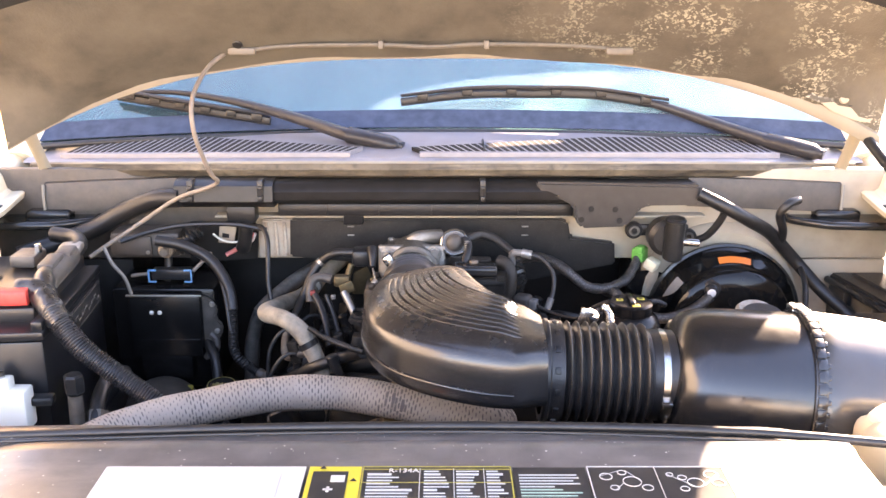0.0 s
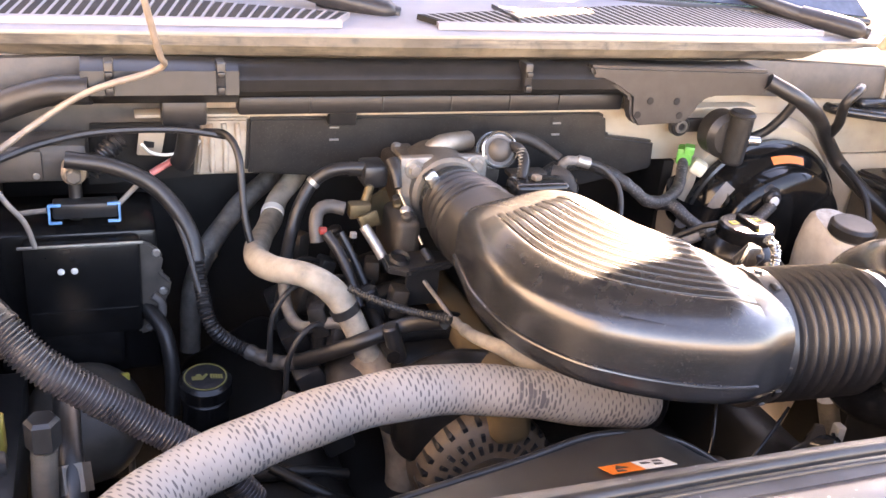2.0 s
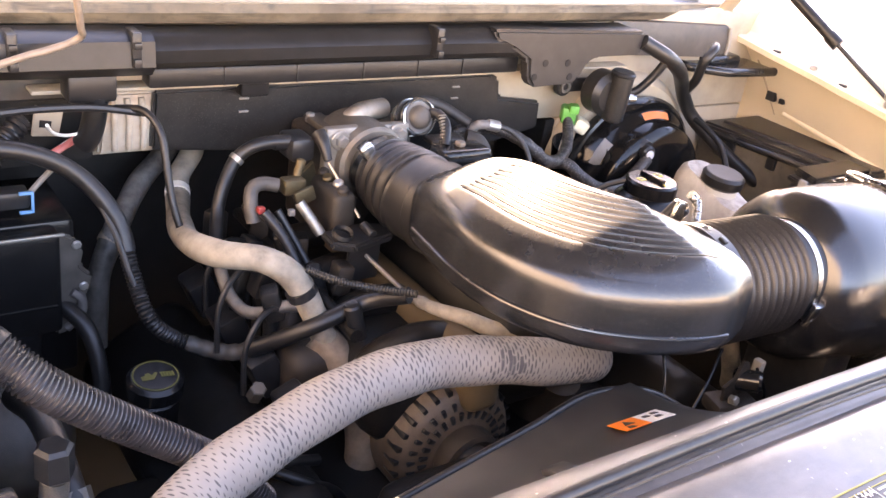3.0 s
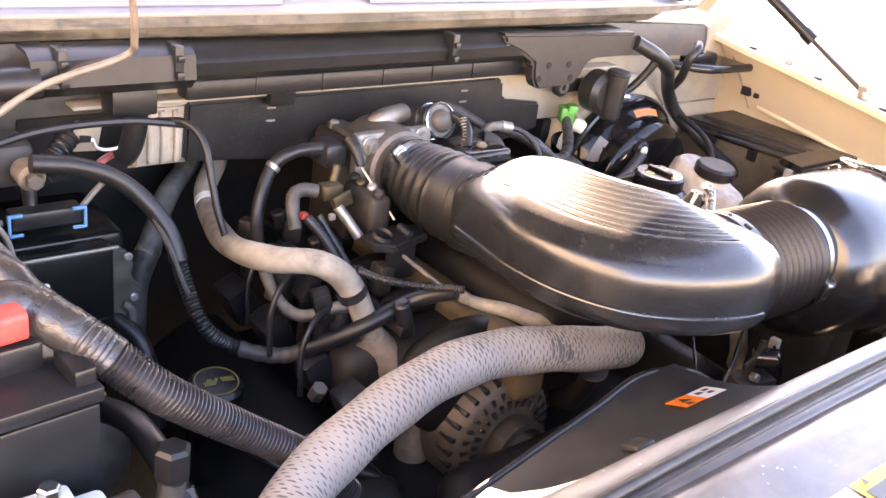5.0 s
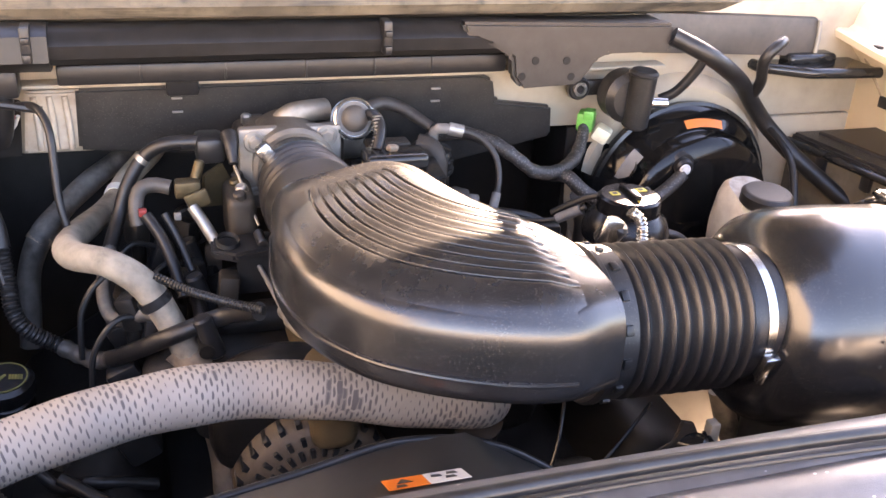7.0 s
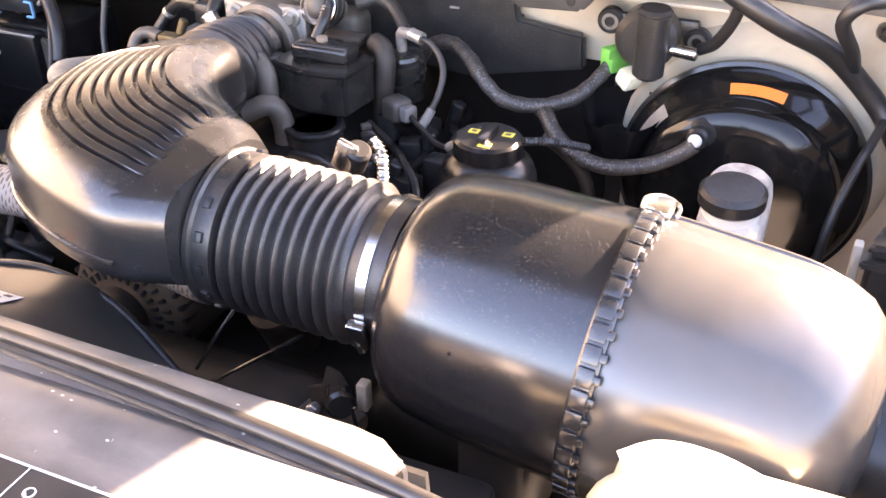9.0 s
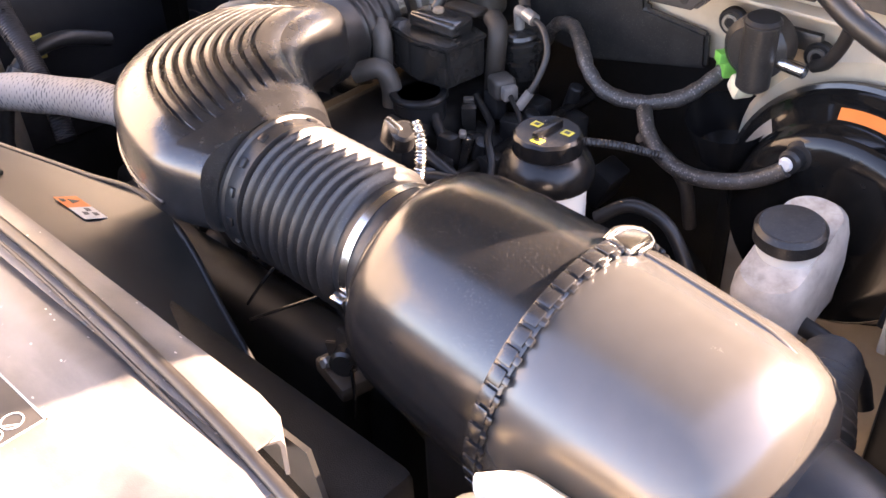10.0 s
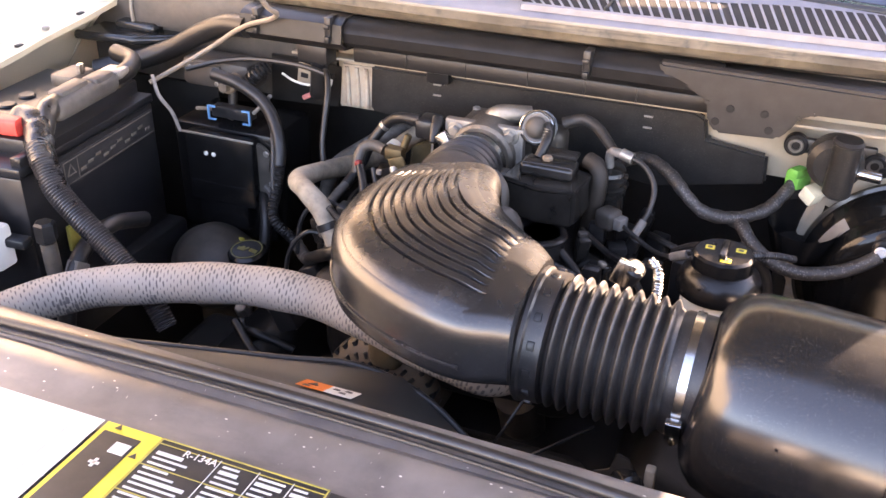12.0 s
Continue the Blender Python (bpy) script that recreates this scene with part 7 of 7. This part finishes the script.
    cap = part("cap", cyl(o + ax * 0.098, ax, 0.034, 0.021, 0.003, 12), "case", p)
    part("grip_rib", box(o + Vector((-0.004, -0.020, 0.117)), o + Vector((0.004, 0.020, 0.125)), 0.002), "case", cap)
    for dx, dy, w in ((-0.016, 0.004, 0.010), (0.017, 0.008, 0.011), (0.004, -0.021, 0.012)):
        z = o.z + 0.1192
        sign = box((o.x + dx - w / 2, o.y + dy - 0.0045, z), (o.x + dx + w / 2, o.y + dy + 0.0045, z + 0.0005), 0)
        part("printed_sign", sign, "yellow", cap)
        sign = box((o.x + dx - w / 4, o.y + dy - 0.002, z + 0.0005), (o.x + dx + w / 4, o.y + dy + 0.002, z + 0.0009), 0)
        part("sign_centre", sign, "black", cap)
    hose("steering_hose", [(0.335, 1.35, 0.925), (0.365, 1.345, 0.945), (0.395, 1.34, 0.93), (0.42, 1.35, 0.88)], 0.010, "rubber", "grey power steering hose beside the reservoir", "hose", 14)
    hose("steering_hose", [(0.325, 1.385, 0.955), (0.355, 1.40, 0.975), (0.395, 1.405, 0.965), (0.43, 1.40, 0.92)], 0.007, "rubber", "thin grey return hose beside the reservoir", "hose", 12)
    hose("cap_strap", [(0.225, 1.41, 1.012), (0.25, 1.39, 1.035), (0.275, 1.365, 1.052)], 0.004, "deep_black", "thin black lead to the reservoir cap", "lead", 8)
    hose("cap_strap", [(0.302, 1.365, 1.045), (0.335, 1.40, 1.035), (0.36, 1.44, 1.015)], corrugated(0.004, 0.004, 0.0006), "deep_black", "thin ribbed black lead", "lead", 8, 0.0014)


def brake_side():
    b = thing("brake_booster", "large round glossy black brake booster on the bulkhead", "brake booster")
    o, ax = Vector((0.500, 1.610, 0.938)), Vector((0.0, -1.0, 0.0)).normalized()
    part("rear_shell", lathe([(0, 0.10), (0.0, 0.128), (0.012, 0.1345), (0.026, 0.1345), (0.028, 0.131)], o, ax, 72), "booster", b)
    part("crimped_rim", lathe([(0.020, 0.133), (0.021, 0.1375), (0.027, 0.1375), (0.029, 0.133)], o, ax, 72), "gloss_paint", b)
    cone = [(0.027, 0.134), (0.036, 0.130), (0.048, 0.120), (0.056, 0.1112), (0.062, 0.1085), (0.077, 0.1065), (0.0805, 0.1045), (0.083, 0.1005), (0.087, 0.095), (0.090, 0.07), (0.092, 0.0)]
    part("front_shell", lathe(cone, o, ax, 72), "booster", b)
    rows = []
    for d, r in ((0.0475, 0.1212), (0.0520, 0.1165), (0.0560, 0.1121)):
        rows.append([o + ax * d + (Vector((math.sin(v), 0, math.cos(v))) * r) for v in np.linspace(radians(-11), radians(17), 10)])
    part("orange_sticker", strip(rows), "orange", b, "orange paper sticker")
    rows = []
    for d, r in ((0.0460, 0.1226), (0.0520, 0.1166), (0.0580, 0.1110)):
        rows.append([o + ax * d + (Vector((math.sin(v), 0, math.cos(v))) * r) for v in np.linspace(radians(-68), radians(-47), 8)])
    part("paper_label", strip(rows), "old_label", b, "faded grey label")
    k = thing("check_valve", "black vacuum check valve with white tip", "valve")
    part("grommet", cyl((0.462, 1.535, 1.012), (0, -1, 0.1), 0.017, 0.014, 0.004, 24), "rubber", k)
    part("valve", cyl((0.459, 1.528, 1.011), (-0.1, -1, 0.0), 0.012, 0.018, 0.003, 20), "deep_black", k)
    part("tip", cyl((0.456, 1.511, 1.010), (-0.1, -1, 0.0), 0.0075, 0.005, 0.002, 16), "white", k, "white tip")
    m = thing("brake_fluid_reservoir", "milky white brake fluid reservoir, dirt-stained, with black cap", "reservoir")
    q = Matrix.Translation((0.512, 1.425, 0.945))
    def rr(l, w, r, n=8):
        return [(sx * (w / 2 - r) + r * math.cos(a), sy * (l / 2 - r) + r * math.sin(a)) for sx, sy, a0 in ((1, 1, 0), (-1, 1, 90), (-1, -1, 180), (1, -1, 270)) for a in (radians(a0 + 90 * i / n) for i in range(n + 1))]
    bm = bmesh.new()
    levels = [(-0.045, 0.9, 0.86), (-0.02, 0.97, 0.94), (0.0, 1.0, 1.0), (0.022, 1.0, 1.0), (0.036, 0.96, 0.95), (0.044, 0.85, 0.84)]
    ringz = [[bm.verts.new((x * sw, (y * sl), z + (0.012 if z > 0.02 and y > 0.02 else 0))) for x, y in rr(0.140, 0.064, 0.030)] for z, sl, sw in levels]
    for a, c in zip(ringz, ringz[1:]):
        for i in range(len(a)):
            bm.faces.new((a[i], a[(i + 1) % len(a)], c[(i + 1) % len(a)], c[i]))
    bm.faces.new(ringz[0][::-1])
    bm.faces.new(ringz[-1])
    bm.transform(q @ Matrix.Rotation(radians(12), 4, "X"))
    part("tank", bm, "dirty_white", m)
    part("neck", cyl((0.510, 1.412, 0.985), (0, -0.1, 1), 0.027, 0.016, 0.002, 32), "white_plastic", m)
    cap = part("cap", cyl((0.510, 1.411, 0.997), (0, -0.1, 1), 0.0315, 0.020, 0.004, 40), "black", m, "black screw cap")
    part("cap_top", lathe([(0.0205, 0), (0.0205, 0.026), (0.019, 0.0268)], (0.510, 1.411, 0.997), (0, -0.1, 1), 40), "black", cap)
    part("outlet", sweep([(0.540, 1.40, 0.925), (0.57, 1.395, 0.922), (0.60, 1.39, 0.91), (0.615, 1.385, 0.88)], 0.009, 12), "deep_black", m)
    part("cylinder", cyl((0.510, 1.50, 0.895), (0, -1, 0), 0.024, 0.20, 0.004, 28), "alu", m)
    v = thing("vapour_solenoid", "dark round solenoid valve with mounting ears", "solenoid")
    part("body", cyl((0.385, 1.585, 1.095), (0, -1, 0), 0.033, 0.04, 0.008, 28), "black", v)
    part("barrel", cyl((0.3925, 1.544, 1.058), (0.03, -0.05, 1), 0.0168, 0.073, 0.004, 24), "black", v)
    part("cap", cyl((0.394, 1.541, 1.126), (0.03, -0.05, 1), 0.0185, 0.008, 0.003, 24), "deep_black", v)
    for x, z in ((0.336, 1.096), (0.432, 1.084)):
        ear = part("ear", cyl((x, 1.606, z), (0, -1, 0), 0.015, 0.012, 0.002, 20), "trough", v)
        part("bolt_hole", lathe([(0.0122, 0.0052), (0.0145, 0.0058), (0.0145, 0.0092), (0.0122, 0.0098)], (x, 1.606, z), (0, -1, 0), 20), "alu", ear)
    part("arm", box((0.336, 1.596, 1.086), (0.432, 1.606, 1.106), 0.003), "black", v)
    part("nozzle", cyl((0.405, 1.555, 1.088), (1, -0.1, -0.05), 0.007, 0.035, 0.001, 14), "steel", v)
    g = thing("green_connector", "bright green and ivory wiring connector", "connector")
    ax = Vector((-0.75, -0.55, -0.45)).normalized()
    part("green_shell", box((0.336, 1.574, 1.043), (0.358, 1.602, 1.068), 0.004, turn=Matrix.Rotation(radians(-35), 4, "Z")), "green", g)
    part("green_lock", box((0.338, 1.566, 1.062), (0.352, 1.586, 1.074), 0.002, turn=Matrix.Rotation(radians(-35), 4, "Z")), "green", g)
    part("ivory_shell", box((0.356, 1.566, 1.030), (0.378, 1.590, 1.050), 0.004, turn=Matrix.Rotation(radians(-35), 4, "Z") @ Matrix.Rotation(radians(25), 4, "Y")), "pale", g)
    br = thing("solenoid_bracket", "dark dusty steel bracket below the solenoid", "bracket")
    part("cup", lathe([(0, 0.02), (0.01, 0.035), (0.05, 0.045), (0.055, 0.046)], (0.365, 1.575, 0.955), (0, -0.2, 1), 24), "case", br)
    f = thing("fuse_box", "long black plastic fuse box lid over a stained pale side", "fuse box")
    lid = [(0.698, 1.618), (0.722, 1.480), (0.742, 1.375), (0.748, 1.350), (0.850, 1.345), (0.850, 1.618)]
    part("lid", plate(lid[::-1], 0.014, Matrix.Translation((0, 0, 0.998)), 0.004), "black", f)
    part("rim", sweep([(x - 0.003, y, 0.999) for x, y in lid[:4]], 0.0062, 10), "gloss_paint", f)
    side = [[(x + 0.006, y, z) for x, y in lid[:4]] for z in (0.994, 0.96, 0.90, 0.82)]
    part("side", thicken(strip(side), 0.004), "stain_dark", f, "dirty stained side")
    part("lid_rib", sweep([(0.735, 1.60, 1.0125), (0.757, 1.48, 1.0125), (0.772, 1.38, 1.0125)], 0.004, 8), "black", f)
    for k in range(3):
        part("clip", box((0.703 + 0.016 * k, 1.545 - 0.075 * k, 0.972), (0.712 + 0.016 * k, 1.563 - 0.075 * k, 1.006), 0.003), "deep_black", f)
    r = thing("relay_box", "black relay box with a glossy lid beside the fuse box", "relay box")
    top = [(0.629, 1.336), (0.642, 1.386), (0.780, 1.386), (0.780, 1.336)]
    part("lid", plate(top[::-1], 0.012, Matrix.Translation((0, 0, 1.011)), 0.004), "gloss_paint", r, "glossy black lid")
    part("lip", plate([(x - (0.004 if x < 0.7 else 0), y + (0.004 if y > 1.36 else -0.004)) for x, y in top][::-1], 0.008, Matrix.Translation((0, 0, 1.001)), 0.002), "black", r)
    part("body", box((0.634, 1.338, 0.84), (0.780, 1.384, 1.000), 0.008), "deep_black", r)
    for k in range(5):
        part("rim_clip", box((0.650 + 0.024 * k, 1.3275, 0.990), (0.656 + 0.024 * k, 1.334, 1.010), 0.0015), "black", r)
    part("latch", box((0.619, 1.345, 0.975), (0.627, 1.358, 1.016), 0.002), "worn_edge", r, "pale worn latch")
    hose("ribbed_conduit", [(0.585, 1.36, 0.93), (0.60, 1.30, 0.955), (0.625, 1.24, 0.945), (0.64, 1.18, 0.90), (0.65, 1.12, 0.84)], corrugated(0.025, 0.009, 0.0026), "hose", "wide ribbed grey conduit beside the air cleaner", "conduit", 18, 0.0018)
    w = thing("headlight_bracket", "sunlit cream plastic headlight housing edge", "headlight housing")
    part("block", box((0.488, 0.905, 0.93), (0.70, 1.012, 1.040), 0.030, 4), "cream", w)
    part("shoulder", box((0.498, 0.985, 0.95), (0.70, 1.045, 1.026), 0.018, 3), "cream", w)
    part("hook", sweep([(0.505, 1.0, 1.036), (0.525, 1.01, 1.043), (0.555, 1.012, 1.043), (0.59, 1.005, 1.039)], 0.008, 12), "white_plastic", w)
    part("stud", cyl((0.60, 0.99, 1.035), (0, 0, 1), 0.005, 0.018, 0.001, 12), "white", w)
    x = thing("front_panel", "grey plastic grille panel in front of the radiator cover", "grille panel")
    part("panel", box((-0.85, 0.60, 0.55), (0.85, 0.70, 0.975), 0.02, 3), "cream", x)
    part("side_cover", box((0.425, 0.72, 0.95), (0.72, 0.90, 1.016), 0.02, 3), "cover", x)
    part("side_cover", box((-0.72, 0.72, 0.95), (-0.512, 0.955, 1.016), 0.02, 3), "cover", x)


def depths():
    t = thing("engine_bay_floor", "dark grimy frame rails and pan below the engine", "frame", kind="structure")
    part("crossmember", box((-0.78, 0.95, 0.30), (0.78, 1.62, 0.36), 0.01), "grime_shade", t)
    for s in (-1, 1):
        part("rail", box((min(s * 0.40, s * 0.50), 0.70, 0.45), (max(s * 0.40, s * 0.50), 1.62, 0.60), 0.01), "grime_shade", t)
    part("radiator", box((-0.45, 0.97, 0.45), (0.42, 1.03, 0.96), 0.01), "grime_shade", t)
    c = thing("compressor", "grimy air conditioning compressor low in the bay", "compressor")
    part("body", cyl((-0.36, 1.14, 0.70), (0, 1, 0), 0.060, 0.16, 0.012, 28), "grime_shade", c)
    part("pump_body", box((-0.42, 1.24, 0.62), (-0.30, 1.36, 0.80), 0.02, 3), "grime_shade", c)
    for k, pts in enumerate((
        [(-0.34, 1.33, 0.86), (-0.31, 1.28, 0.84), (-0.27, 1.25, 0.86), (-0.22, 1.26, 0.84)],
        [(-0.405, 1.50, 0.93), (-0.385, 1.47, 0.91), (-0.378, 1.45, 0.87), (-0.38, 1.43, 0.82)],
        [(-0.30, 1.25, 0.87), (-0.25, 1.22, 0.85), (-0.20, 1.24, 0.80), (-0.17, 1.20, 0.74)],
    )):
        hose("engine_lead", pts, 0.006 + 0.003 * (k % 2), "rubber", "dark dusty hose low beside the engine", "hose", 10, group="low hoses")
    b = thing("sensor_bracket", "dark bent steel bracket with thin leads below the bellows", "bracket")
    part("plate", plate([(0.0, 0.0), (0.036, 0.004), (0.044, 0.020), (0.030, 0.046), (0.018, 0.050), (0.012, 0.028), (-0.004, 0.020)], 0.004, Matrix.Translation((0.215, 1.12, 0.885)) @ XZ, 0.001), "engine", b)
    part("foot", box((0.205, 1.10, 0.868), (0.262, 1.135, 0.886), 0.005, turn=Matrix.Rotation(radians(-14), 4, "Z")), "engine", b)
    part("sensor", cyl((0.238, 1.126, 0.905), (0.5, -0.8, 0.2), 0.013, 0.032, 0.003, 18), "gloss_paint", b, "glossy black round sensor")
    part("bolt", cyl((0.222, 1.112, 0.890), (0, -1, 0.3), 0.006, 0.010, sides=6), "zinc", b)
    part("clip", box((0.262, 1.112, 0.900), (0.272, 1.124, 0.928), 0.002), "tan", b, "dusty tan clip")
    for pts in ([(0.13, 1.15, 0.955), (0.115, 1.125, 0.925), (0.10, 1.11, 0.895)], [(0.205, 1.13, 0.950), (0.165, 1.11, 0.925), (0.125, 1.095, 0.898)], [(0.252, 1.11, 0.925), (0.268, 1.10, 0.890), (0.262, 1.10, 0.850)]):
        part("lead", sweep(pts, 0.0018, 8), "case", b)
    d = thing("coolant_tube", "tan pipe end below the bellows", "pipe")
    part("pipe", sweep([(0.345, 1.215, 0.885), (0.352, 1.210, 0.86), (0.365, 1.210, 0.83), (0.385, 1.22, 0.80)], 0.012, 14), "tan", d)


engine()
alternator()
throttle()
right_engine_top()
brake_side()
depths()
